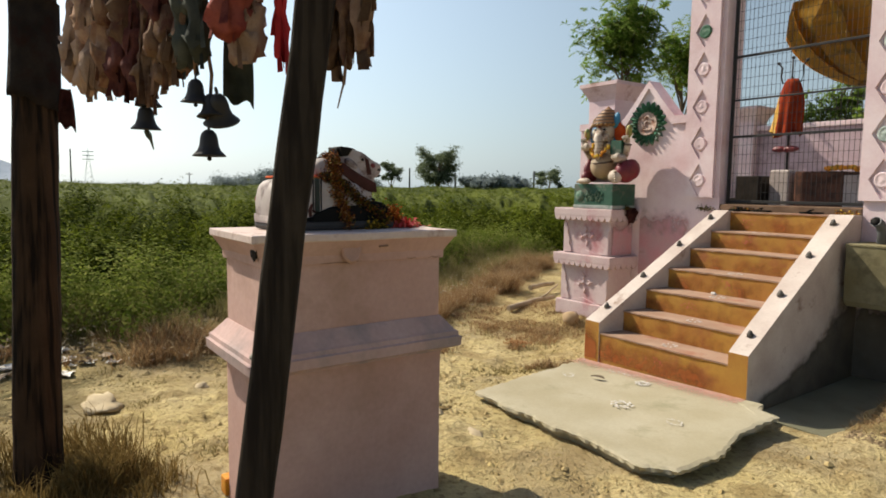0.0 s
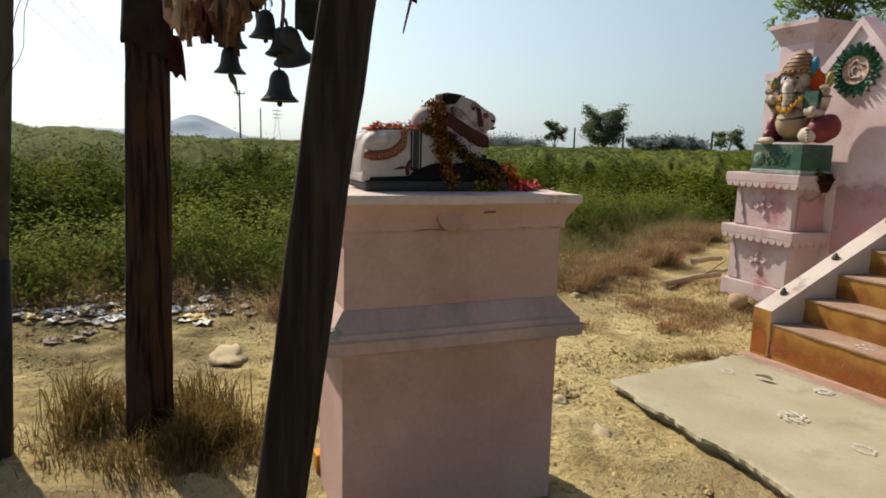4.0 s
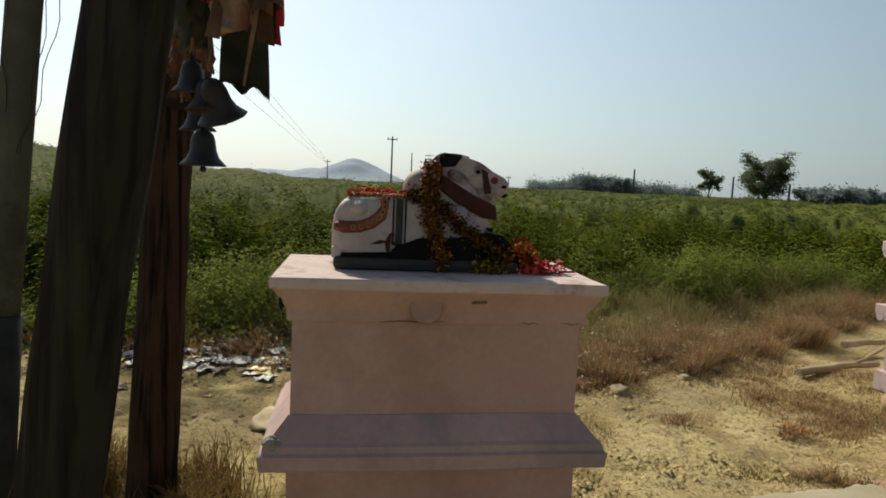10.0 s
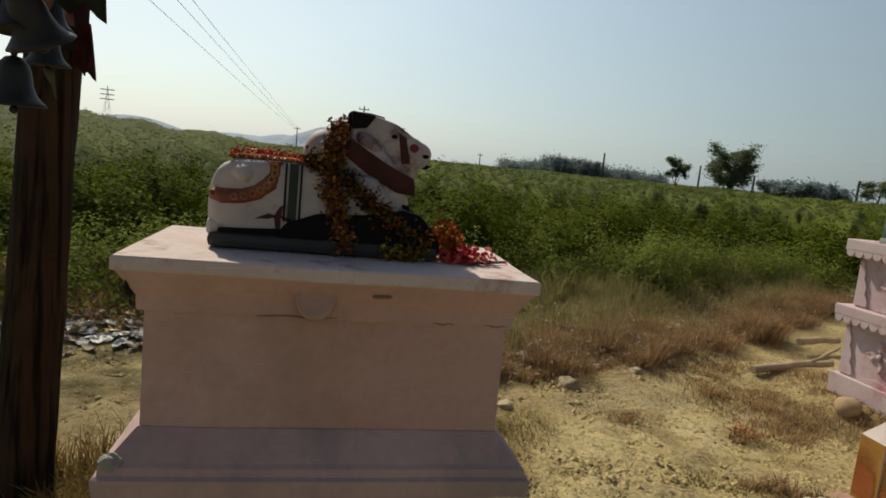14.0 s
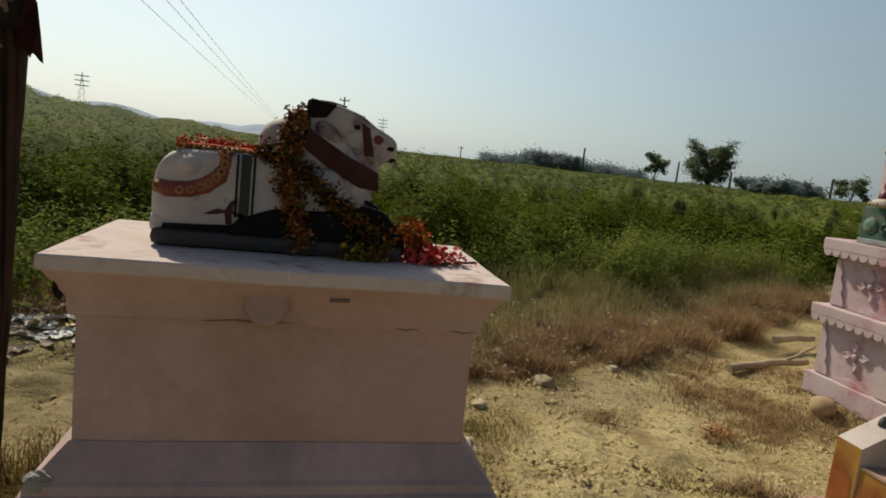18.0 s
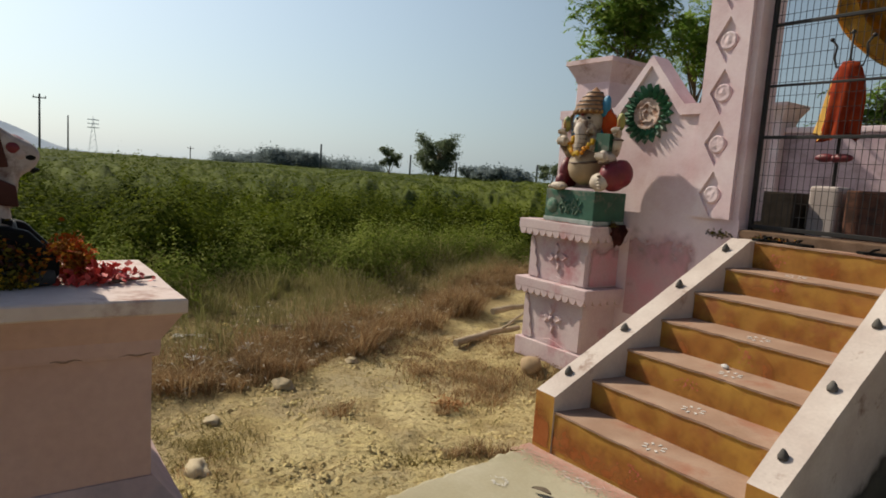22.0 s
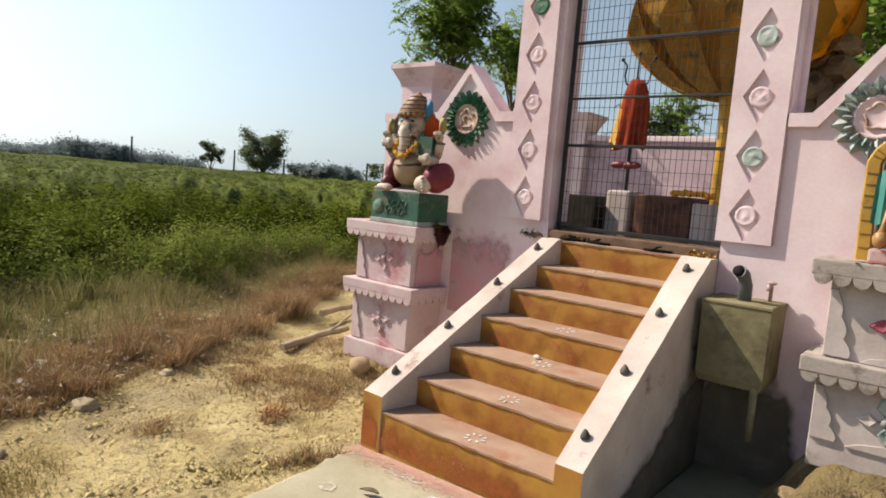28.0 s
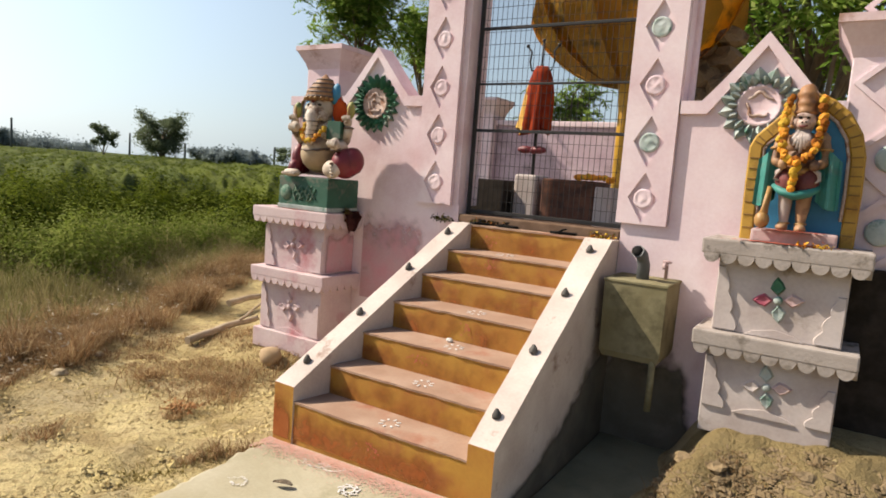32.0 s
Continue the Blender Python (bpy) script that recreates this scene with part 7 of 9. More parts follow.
def build_bull():
    bm = bmesh.new()
    W, O, M, K, R, G, D, Y = 0, 1, 2, 3, 4, 5, 6, 7
    z = 1.337

    def side_slab(outline, w, bevel, mi, x=0.0):
        """An outline in y and z, as thick as 2 w along x, with rounded edges."""
        b2 = bmesh.new()
        a = [b2.verts.new((x - w, p, z + q)) for p, q in outline]
        b = [b2.verts.new((x + w, p, z + q)) for p, q in outline]
        n = len(outline)
        b2.faces.new(a)
        b2.faces.new(b[::-1])
        for k in range(n):
            b2.faces.new((a[k], b[k], b[(k + 1) % n], a[(k + 1) % n]))
        bmesh.ops.recalc_face_normals(b2, faces=b2.faces)
        if bevel:
            bmesh.ops.bevel(b2, geom=b2.edges[:], offset=bevel, segments=3, affect="EDGES", profile=0.5, clamp_overlap=True)
        for f in b2.faces:
            f.material_index, f.smooth = mi, True
        me = bpy.data.meshes.new("tmp")
        b2.to_mesh(me)
        b2.free()
        bm.from_mesh(me)
        bpy.data.meshes.remove(me)

    box(bm, (-0.14, -5.152, z), (0.14, -4.535, z + 0.040), 0.018, D)
    box(bm, (-0.125, -5.158, z + 0.03), (0.115, -5.10, z + 0.074), 0.012, W)
    side_slab([(-5.155, 0.02), (-5.16, 0.13), (-5.145, 0.205), (-5.10, 0.236), (-5.0, 0.24), (-4.86, 0.232), (-4.72, 0.22), (-4.64, 0.12), (-4.62, 0.02)], 0.115, 0.045, W)
    ball(bm, (0, -5.07, z + 0.13), (0.122, 0.086, 0.105), W, seg=20)
    ball(bm, (0, -5.072, z + 0.198), (0.136, 0.056, 0.046), W, seg=24)
    ball(bm, (0, -4.862, z + 0.268), (0.058, 0.062, 0.07), W, seg=18)
    side_slab([(-4.88, 0.20), (-4.82, 0.30), (-4.74, 0.335), (-4.66, 0.26), (-4.612, 0.14), (-4.66, 0.09), (-4.74, 0.09)], 0.085, 0.03, 8)
    side_slab([(-4.80, 0.27), (-4.795, 0.375), (-4.73, 0.388), (-4.665, 0.368), (-4.615, 0.335), (-4.575, 0.318), (-4.562, 0.295), (-4.575, 0.262), (-4.605, 0.245), (-4.612, 0.17), (-4.66, 0.165), (-4.72, 0.215)], 0.064, 0.018, 8)
    side_slab([(-4.806, 0.335), (-4.806, 0.394), (-4.745, 0.394), (-4.70, 0.385), (-4.75, 0.35)], 0.052, 0.01, K)
    side_slab([(-4.815, 0.275), (-4.795, 0.318), (-4.70, 0.262), (-4.612, 0.222), (-4.606, 0.175), (-4.66, 0.180), (-4.75, 0.228)], 0.0885, 0.004, M)
    for s in (-1, 1):
        side_slab([(-4.795, 0.345), (-4.797, 0.395), (-4.73, 0.385), (-4.755, 0.35)], 0.012, 0.004, K, s * 0.058)
        side_slab([(-4.64, 0.150), (-4.618, 0.144), (-4.62, 0.132), (-4.64, 0.138)], 0.003, 0.001, K, s * 0.086)
        ball(bm, (s * 0.075, -4.745, z + 0.31), (0.014, 0.042, 0.022), W, Matrix.Rotation(radians(-35), 4, "X"), 12)
        ball(bm, (s * 0.062, -4.675, z + 0.335), (0.006, 0.010, 0.007), K, seg=10)
        side_slab([(-5.13, 0.035), (-5.125, 0.052), (-5.02, 0.056), (-4.95, 0.06), (-4.95, 0.035)], 0.004, 0.002, K, s * 0.117)
        for leaf in ([(-5.035, 0.082), (-5.0, 0.098), (-4.975, 0.092), (-5.0, 0.084)], [(-4.972, 0.094), (-4.945, 0.09), (-4.925, 0.078), (-4.955, 0.08)], [(-4.985, 0.092), (-4.972, 0.118), (-4.962, 0.122), (-4.968, 0.09), (-4.966, 0.06), (-4.98, 0.06)]):
            side_slab(leaf, 0.003, 0.0008, M, s * 0.1165)
        side_slab([(-4.99, 0.018), (-4.955, 0.075), (-4.87, 0.108), (-4.70, 0.115), (-4.64, 0.135), (-4.59, 0.125), (-4.53, 0.06), (-4.53, 0.018)], 0.022, 0.01, K, s * 0.108)
        arc = [(-5.142, 0.142), (-5.12, 0.136), (-5.07, 0.138), (-5.03, 0.152), (-5.0, 0.178), (-4.988, 0.21), (-4.99, 0.238)]
        tube(bm, [(s * (0.112 if 0 < k < 5 else 0.100), p, z + q) for k, (p, q) in enumerate(arc)], 0.021, 10, 9)
        for k in range(12):
            f = k / 11 * (len(arc) - 1)
            a, b, g = arc[int(f)], arc[min(int(f) + 1, len(arc) - 1)], f - int(f)
            cc = (s * 0.1335 if 2 < k < 9 else s * 0.122, a[0] + (b[0] - a[0]) * g, z + a[1] + (b[1] - a[1]) * g)
            tube(bm, [(cc[0], cc[1] + 0.008 * math.cos(q), cc[2] + 0.008 * math.sin(q)) for q in [i * math.pi / 4 for i in range(9)]], 0.0026, 5, Y)
        side_slab([(-4.951, 0.06), (-4.951, 0.238), (-4.928, 0.237), (-4.928, 0.06)], 0.004, 0.001, G, s * 0.1155)
        side_slab([(-4.962, 0.08), (-4.962, 0.236), (-4.957, 0.236), (-4.957, 0.08)], 0.004, 0.001, K, s * 0.1155)
        side_slab([(-4.922, 0.08), (-4.922, 0.236), (-4.917, 0.236), (-4.917, 0.08)], 0.004, 0.001, K, s * 0.1155)
    side_slab([(-5.115, 0.238), (-5.11, 0.248), (-5.0, 0.252), (-4.87, 0.244), (-4.87, 0.230), (-5.0, 0.236)], 0.085, 0.004, O)
    ball(bm, (0, -4.604, z + 0.294), (0.068, 0.035, 0.037), 10, seg=24)
    ball(bm, (0, -4.617, z + 0.308), (0.070, 0.036, 0.031), R, Matrix.Rotation(radians(-28), 4, "X"), 24)
    side_slab([(-4.668, 0.352), (-4.640, 0.338), (-4.622, 0.262), (-4.652, 0.258)], 0.0655, 0.006, M)
    for s in (-1, 1):
        ball(bm, (s * 0.058, -4.583, z + 0.288), (0.012, 0.012, 0.007), K, seg=10)
    side_slab([(-4.73, 0.125), (-4.66, 0.125), (-4.61, 0.13), (-4.60, 0.08), (-4.70, 0.07), (-4.78, 0.09)], 0.0872, 0.004, K)
    side_slab([(-4.585, 0.266), (-4.562, 0.262), (-4.58, 0.25)], 0.058, 0.003, K)
    tagged(finish("bull_statue", bm, [BULLWHITE, VERMILION, MAROON, BLACKP, REDP, DARKGREEN, BASE, GOLD, BULLHEAD, DULLBAND, MUZZLE]), "white painted bull statue lying with raised head on the pedestal", "statue")
    for s in (1, -1):
        petal_strand("bull_garland", [(s * 0.02, -4.815, z + 0.345), (s * 0.06, -4.83, z + 0.32), (s * 0.088, -4.835, z + 0.27), (s * 0.10, -4.85, z + 0.235), (s * 0.122, -4.84, z + 0.17), (s * 0.13, -4.81, z + 0.10), (s * 0.135, -4.79, z + 0.02)], 0.0145, 4800, [RUST, RUST, MAROON, RUST, DRYPETAL, DARKLEAF, MAROONRAG], "withered orange garland hanging round the neck of the bull", 0.014)
        petal_strand("bull_garland", [(s * 0.09, -4.90, z + 0.245), (s * 0.10, -4.86, z + 0.235), (s * 0.118, -4.80, z + 0.205), (s * 0.115, -4.74, z + 0.15), (s * 0.115, -4.68, z + 0.11), (s * 0.13, -4.62, z + 0.07), (s * 0.13, -4.58, z + 0.03)], 0.0145, 4200, [RUST, MAROON, DARKLEAF, DARKLEAF, BLACKP], "withered rust coloured garland drooping over the chest of the bull", 0.014)
    petal_strand("flower_heap", [(0.10, -4.62, z + 0.02), (0.12, -4.56, z + 0.06), (0.10, -4.52, z + 0.085), (0.05, -4.49, z + 0.05), (0.09, -4.50, z + 0.02), (0.02, -4.50, z + 0.09), (0.06, -4.46, z + 0.02)], 0.014, 1700, [RUST, VERMILION, RUST, MARIGOLD], "small heap of orange flowers at the knees of the bull", 0.015)
    petal_strand("flower_heap", [(0.14, -4.70, z + 0.015), (0.15, -4.64, z + 0.02), (0.14, -4.60, z + 0.015)], 0.013, 420, [DARKLEAF, MARIGOLDY, DARKLEAF], "yellow green flowers fallen beside the bull", 0.014)
    garland("blanket_trim", [(0.085, -5.10, z + 0.242), (0.09, -5.0, z + 0.243), (0.09, -4.93, z + 0.241), (0.09, -4.87, z + 0.237)], 0.006, [GOLD, RUST], "row of small dull gold beads along the blanket of the bull", 0.9, 0.2)
    petal_strand("blanket_flowers", [(0.07, -5.10, z + 0.25), (-0.06, -5.04, z + 0.253), (0.07, -5.0, z + 0.253), (-0.06, -4.95, z + 0.251), (0.07, -4.90, z + 0.247), (-0.05, -4.88, z + 0.245)], 0.008, 420, [VERMILION, VERMILION, RUST, PETAL], "small red and orange flowers strewn along the back of the bull", 0.016)


DARKGREEN = surface("dark_green_paint", (0.006, 0.016, 0.012), (0.012, 0.028, 0.02), 0.6, 8, 60, 0.2)
DULLBAND = surface("brick_red_band_paint", (0.26, 0.05, 0.03), (0.34, 0.09, 0.05), 0.65, 18, 60, 0.2, (0.16, 0.03, 0.02), 12, 0.52, 0.12)
BASE = surface("dark_base_paint", (0.028, 0.026, 0.026), (0.06, 0.052, 0.05), 0.7, 8, 50, 0.3)
build_bull()


def build_petals(cx, cy, cz, n, spread, label):
    c = np.stack([rng.normal(cx, spread, n), rng.normal(cy, spread * 1.35, n), cz + np.abs(rng.normal(0.0, 0.016, n)) + 0.003], 1)
    me = quads("flower_petals", leaves_at(c, 0.024, 0.016, 0.8), PETAL)
    tagged(new("flower_petals", me), label, "petals", kind="stuff")


build_petals(0.085, -4.458, 1.337, 420, 0.030, "heap of fresh red petals on the pedestal")


def build_sticks():
    for pts, r, m_, label in (([(0.02, -4.53, 1.352), (0.0, -4.44, 1.346), (-0.01, -4.38, 1.341)], 0.006, WHITEWASH, "pale split stick lying behind the red petals"),
                              ([(0.13, -4.43, 1.341), (0.10, -4.37, 1.341), (0.08, -4.32, 1.342)], 0.004, BARK, "thin dark incense stick on the pedestal top")):
        bm = bmesh.new()
        tube(bm, pts, r, 7)
        tagged(finish("stick", bm, m_), label, "stick")


build_sticks()


# ---- yard things ----
def build_tank():
    t = thing("cement_trough", "rough grey cement trough fixed to the wall beside the stairs", "trough")
    x0, x1, y0, y1 = 0.655, 1.03, -0.76, WALL_Y - 0.002
    bm = bmesh.new()
    tiers(bm, x0, x1, y0, y1 + 0.02, [(0.66, 0.02), (0.70, 0.004), (1.12, 0.0), (1.128, 0.0), (1.134, -0.006), (1.146, -0.006), (1.15, 0.0)])
    part("basin", bm, TROUGH, t)
    bm = bmesh.new()
    tube(bm, [(0.84, -0.60, 1.10), (0.84, -0.60, 1.24), (0.83, -0.63, 1.30), (0.815, -0.68, 1.325)], [0.04, 0.038, 0.038, 0.04], 16)
    part("pipe", bm, PIPE, t, "grey plastic pipe elbow")
    bm = bmesh.new()
    lathe(bm, [(0.034, 0.0), (0.034, 0.004), (0.002, 0.004)], 16, Matrix.Translation((0.8135, -0.684, 1.327)) @ Matrix.Rotation(radians(64), 4, "X"))
    part("pipe_mouth", bm, BLACKP, t, "dark open pipe mouth")
    bm = bmesh.new()
    tube(bm, [(0.985, -0.73, 0.70), (0.987, -0.735, 0.52), (0.986, -0.737, 0.37)], 0.020, 10)
    part("drain_pipe", bm, TROUGH, t, "short dull drain pipe")
    bm = bmesh.new()
    tube(bm, [(0.95, -0.47, 1.14), (0.95, -0.47, 1.24), (0.95, -0.53, 1.25), (0.95, -0.54, 1.22)], 0.012, 8)
    ball(bm, (0.95, -0.47, 1.26), (0.03, 0.012, 0.012))
    part("tap", bm, PALEPINKTAP, t, "small dull pink tap")


build_tank()


def build_apron():
    bm = bmesh.new()
    tiers(bm, 0.622, 1.22, -1.95, WALL_Y - 0.004, [(-0.05, 0.0), (0.028, 0.0), (0.034, 0.006)])
    for v in bm.verts:
        v.co.x += 0.05 * math.sin(v.co.y * 9) if v.co.x > 1 else 0
        if v.co.y < -1.9 and v.co.z > 0:
            v.co.z = 0.008
    tagged(finish("drain_apron", bm, WET), "dark wet cement apron below the trough", "apron")


build_apron()


def fading(m):
    """Lets a stain thin out raggedly by the mesh's own cover."""
    t = m.node_tree
    at = t.nodes.new("ShaderNodeAttribute")
    at.attribute_name = "cover"
    n = t.nodes.new("ShaderNodeTexNoise")
    n.inputs["Scale"].default_value, n.inputs["Detail"].default_value = 9.0, 7
    co = t.nodes.new("ShaderNodeTexCoord")
    t.links.new(co.outputs["Object"], n.inputs["Vector"])
    ad = t.nodes.new("ShaderNodeMath")
    ad.operation = "ADD"
    t.links.new(at.outputs["Fac"], ad.inputs[0])
    t.links.new(n.outputs[0], ad.inputs[1])
    mr = t.nodes.new("ShaderNodeMapRange")
    mr.interpolation_type = "SMOOTHSTEP"
    mr.inputs[1].default_value, mr.inputs[2].default_value = 0.55, 1.25
    t.links.new(ad.outputs[0], mr.inputs[0])
    t.links.new(mr.outputs[0], t.nodes["Principled BSDF"].inputs["Alpha"])


def stain_shade_sheet(label, spot, n=44, m=14, material=DAMPSHADE, most=1.0):
    """A thin sheet for stains and painted shade: spot(u, v) gives the place, v from its rim down to the ground."""
    grid = [[spot(i / n, j / m) for j in range(m + 1)] for i in range(n + 1)]
    me = bpy.data.meshes.new("stain_and_shade")
    me.from_pydata([p for row in grid for p in row], [], [(i * (m + 1) + j, (i + 1) * (m + 1) + j, (i + 1) * (m + 1) + j + 1, i * (m + 1) + j + 1) for i in range(n) for j in range(m)])
    cover = me.attributes.new("cover", "FLOAT", "POINT")
    cover.data.foreach_set("value", [most * min(1.0, 1.7 * j / m) * min(1.0, (n - i) / (0.2 * n)) for i in range(n + 1) for j in range(m + 1)])
    me.materials.append(material)
    tagged(new("stain_and_shade", me), label, "stain", kind="structure")


fading(DAMPSHADE)


def build_damp_shade():
    """Damp algae together with painted shade on the wall and the stair side below the trough."""
    stain_shade_sheet("dark damp and painted shade on the wall under the trough", lambda u, v: (0.616 + 0.606 * u, WALL_Y - 0.003, (0.82 - 0.30 * max(0, u - 0.62) * 2.2 + 0.04 * noise.noise(Vector((u * 14, 0, 4)))) * (1 - v)))
    stain_shade_sheet("dark damp and painted shade on the side of the stairs", lambda u, v: (stair_x(max(ST_Y0, ST_Y1 + 0.146 - 1.54 * u), "right_out") + 0.004, ST_Y1 + 0.146 - 1.54 * u, (0.14 + 1.0 * (1 - u) ** 2.0) * (1 - v)))


build_damp_shade()
PINKSTAIN = surface("rose_powder_stain", (0.66, 0.33, 0.36), (0.60, 0.40, 0.42), 0.9, 6.0, 50, 0.2, (0.45, 0.22, 0.22), 6.0, 0.6, 0.15)
fading(PINKSTAIN)
stain_shade_sheet("rose powder stain smeared on the wall beside the pedestal", lambda u, v: (-1.56 + 0.66 * u, WALL_Y - 0.003, 1.38 - 0.75 * v), material=PINKSTAIN)
stain_shade_sheet("rose powder stain smeared on the side of the pedestal", lambda u, v: (-1.6535, -0.41 - 0.36 * u, 1.22 - 0.38 * v), 30, 10, PINKSTAIN)
REDSTAIN = surface("brick_red_smear", (0.38, 0.115, 0.035), (0.44, 0.16, 0.055), 0.85, 8.0, 50, 0.2, (0.28, 0.075, 0.03), 6.0, 0.55, 0.15)
fading(REDSTAIN)
for k in range(7):
    lo = RISE[k - 1] if k else 0.11
    xa, xb = stair_x(step_front(k), "left_in"), stair_x(step_front(k), "right_in")
    stain_shade_sheet("brownish red smear along the foot of the painted riser", lambda u, v: (xa + (xb - xa) * u, step_front(k) - 0.0062, lo + (RISE[k] - lo) * (0.95 + 0.05 * noise.noise(Vector((u * 5, k * 3, 1)))) * (1 - v) + 0.001), 40, 8, REDSTAIN, 0.30 if k else 0.46)
stain_shade_sheet("red powder smear on the front of the stair wall", lambda u, v: (-0.857 + 0.15 * u, ST_Y0 - 0.003, 0.40 - 0.30 * v), 16, 14, REDSTAIN, 0.7)


def build_studs():
    for a, b in (("left_out", "left_in"), ("right_in", "right_out")):
        for y in (-1.84, -1.45, -1.04, -0.67):
            x, zt = (stair_x(y, a) + stair_x(y, b)) / 2 - 0.01, rail_top(y)
            bm = bmesh.new()
            lathe(bm, [(0.024, -0.012), (0.025, 0.003), (0.016, 0.022), (0.006, 0.036), (0.001, 0.038)], 10, Matrix.Translation((x, y, zt + 0.008)))
            for v in bm.verts:
                v.co += noise.noise_vector(v.co * 40) * 0.004
            tagged(finish("oil_lamp", bm, INK), "small blackened clay oil lamp set on the stair side wall", "lamp", "oil lamps on the stair walls")


build_studs()


def build_chalk():
    for k, x in ((0, -0.10), (1, -0.06), (2, -0.02), (3, -0.02), (5, -0.1)):
        bm = bmesh.new()
        yc = step_front(k) + RUN * 0.45
        for i in range(8):
            a = 2 * math.pi * i / 8
            box(bm, (-0.013, -0.006, 0), (0.013, 0.006, 0.0015), m=Matrix.Translation((x + 0.05 * math.cos(a), yc + 0.05 * math.sin(a), RISE[k] + 0.0005)) @ Matrix.Rotation(a, 4, "Z"))
        tagged(finish("chalk_flower", bm, CHALK), "white chalk flower drawn on the cement tread", "chalk drawing", "chalk flowers on the treads")
    for x, y, r in ((-0.08, -2.22, 0.05), (0.13, -2.72, 0.07)):
        bm = bmesh.new()
        for i in range(14):
            a = 2 * math.pi * i / 14
            q = r * (1 if i % 2 else 0.6)
            box(bm, (-0.02, -0.005, 0), (0.02, 0.005, 0.0012), m=Matrix.Translation((x + q * math.cos(a), y + q * math.sin(a), 0.0735 + 0.045 * min(max((x + 0.8) / 1.5, 0), 1) * min(max((y + 3.4) / 1.4, 0), 1))) @ Matrix.Rotation(a + 1.2, 4, "Z"))
        tagged(finish("chalk_flower", bm, CHALK), "smudged white chalk pattern on the cement slab", "chalk drawing")
    n = 9000
    px, py = rng.uniform(-0.88, 0.6, n), -2.0 - np.abs(rng.normal(0, 0.05, n)) * (1 + 0.6 * np.sin(5 * rng.uniform(0, 1, n)))
    pz = 0.0732 + 0.045 * np.clip((px + 0.8) / 1.5, 0, 1) * np.clip((py + 3.4) / 1.4, 0, 1)
    c = np.stack([px, py, pz + rng.uniform(0, 0.002, n)], 1)
    a = rng.uniform(0, 6.28, n)
    d = np.stack([np.cos(a), np.sin(a), 0 * a], 1) * 0.0045
    e = np.stack([-np.sin(a), np.cos(a), 0 * a], 1) * 0.0045
    tagged(new("pink_powder", quads("pink_powder", np.stack([c - d, c + e, c + d, c - e], 1), KUMKUM)), "pink powder spilled along the foot of the stairs", "powder", kind="stuff")


build_chalk()


def scatter_stones():
    """Grit and small stones over the clearing, in one mesh."""
    n = 46000
    x, y = rng.uniform(-4.4, 2.6, n), rng.uniform(-7.5, -0.88, n)
    ok = noise_of(x * 0.9, y * 0.9) + rng.uniform(-0.6, 0.6, n) > -0.1
    x, y = x[ok], y[ok]
    ok = ~((x > -0.9) & (x < 1.1) & (y > -3.45)) & ~((np.abs(x) < 0.4) & (np.abs(y + 4.8) < 0.6))
    x, y = x[ok], y[ok]
    mx, my = rng.uniform(1.18, 2.7, 8200), rng.uniform(-1.9, -0.87, 8200)
    pile = ((x, y, 0.004 + 0.07 * rng.beta(1.0, 13, len(x)), GRAVEL, "gravel", "small tan stones and clods scattered over the earth"),
            (mx, my, 0.005 + 0.05 * rng.beta(1.0, 6, len(mx)), RUBBLE, "rubble", "brown rubble and clods on the bank below the pedestal"))
    cx, cy = rng.uniform(-3.4, 0.2, 420), rng.uniform(-4.6, -1.0, 420)
    k = rng.integers(0, 420, 3600)
    bx, by = cx[k] + rng.normal(0, 0.05, 3600), cy[k] + rng.normal(0, 0.05, 3600)
    ok = (bx < -0.95) & (bx > clearing_edge(by)) | (by < -3.55) & (bx > clearing_edge(by)) & ~((np.abs(bx) < 0.4) & (np.abs(by + 4.8) < 0.6))
    pile += ((bx[ok], by[ok], 0.008 + 0.03 * rng.beta(1.2, 4, int(ok.sum())), CLOD, "clods", "crumbled clods of dry yellow earth"),)
    for row in pile:
        strew(*row)


def strew(x, y, r, material, name, label):
    z = hummock(x, y)
    dirs = np.array([(1, 0, 0), (0.31, 0.95, 0), (-0.81, 0.59, 0), (-0.81, -0.59, 0), (0.31, -0.95, 0), (0, 0, 0.62)])
    verts, faces = [], []
    for i in range(len(x)):
        q = dirs * r[i] * rng.uniform(0.6, 1.35, (6, 1)) + [x[i], y[i], z[i] - 0.002]
        b = 6 * i
        verts.append(q)
        faces += [(b + k, b + (k + 1) % 5, b + 5) for k in range(5)]
    me = bpy.data.meshes.new(name)
    me.from_pydata(np.concatenate(verts).tolist(), [], faces)
    me.materials.append(material)
    tagged(new(name, me), label, "gravel", kind="stuff")


RUBBLE = surface("tan_rubble", (0.25, 0.18, 0.10), (0.34, 0.25, 0.15), 0.95, 6.0, 60, 0.7, (0.15, 0.105, 0.06), 5.0, 0.53, 0.1, bump_dist=0.012, per_object=0.2)
CLOD = surface("crumbled_earth", (0.58, 0.455, 0.20), (0.68, 0.55, 0.29), 0.95, 9.0, 60, 0.5, (0.42, 0.31, 0.15), 4.0, 0.53, 0.12)
ROUNDSTONE = surface("smooth_brown_stone", (0.42, 0.29, 0.17), (0.50, 0.37, 0.23), 0.9, 4.0, 50, 0.3, (0.30, 0.20, 0.12), 5.0, 0.55, 0.15)
GRAVEL = surface("tan_clod", (0.40, 0.30, 0.13), (0.54, 0.42, 0.22), 0.95, 9.0, 60, 0.4, (0.24, 0.17, 0.08), 4.0, 0.53, 0.1)
scatter_stones()
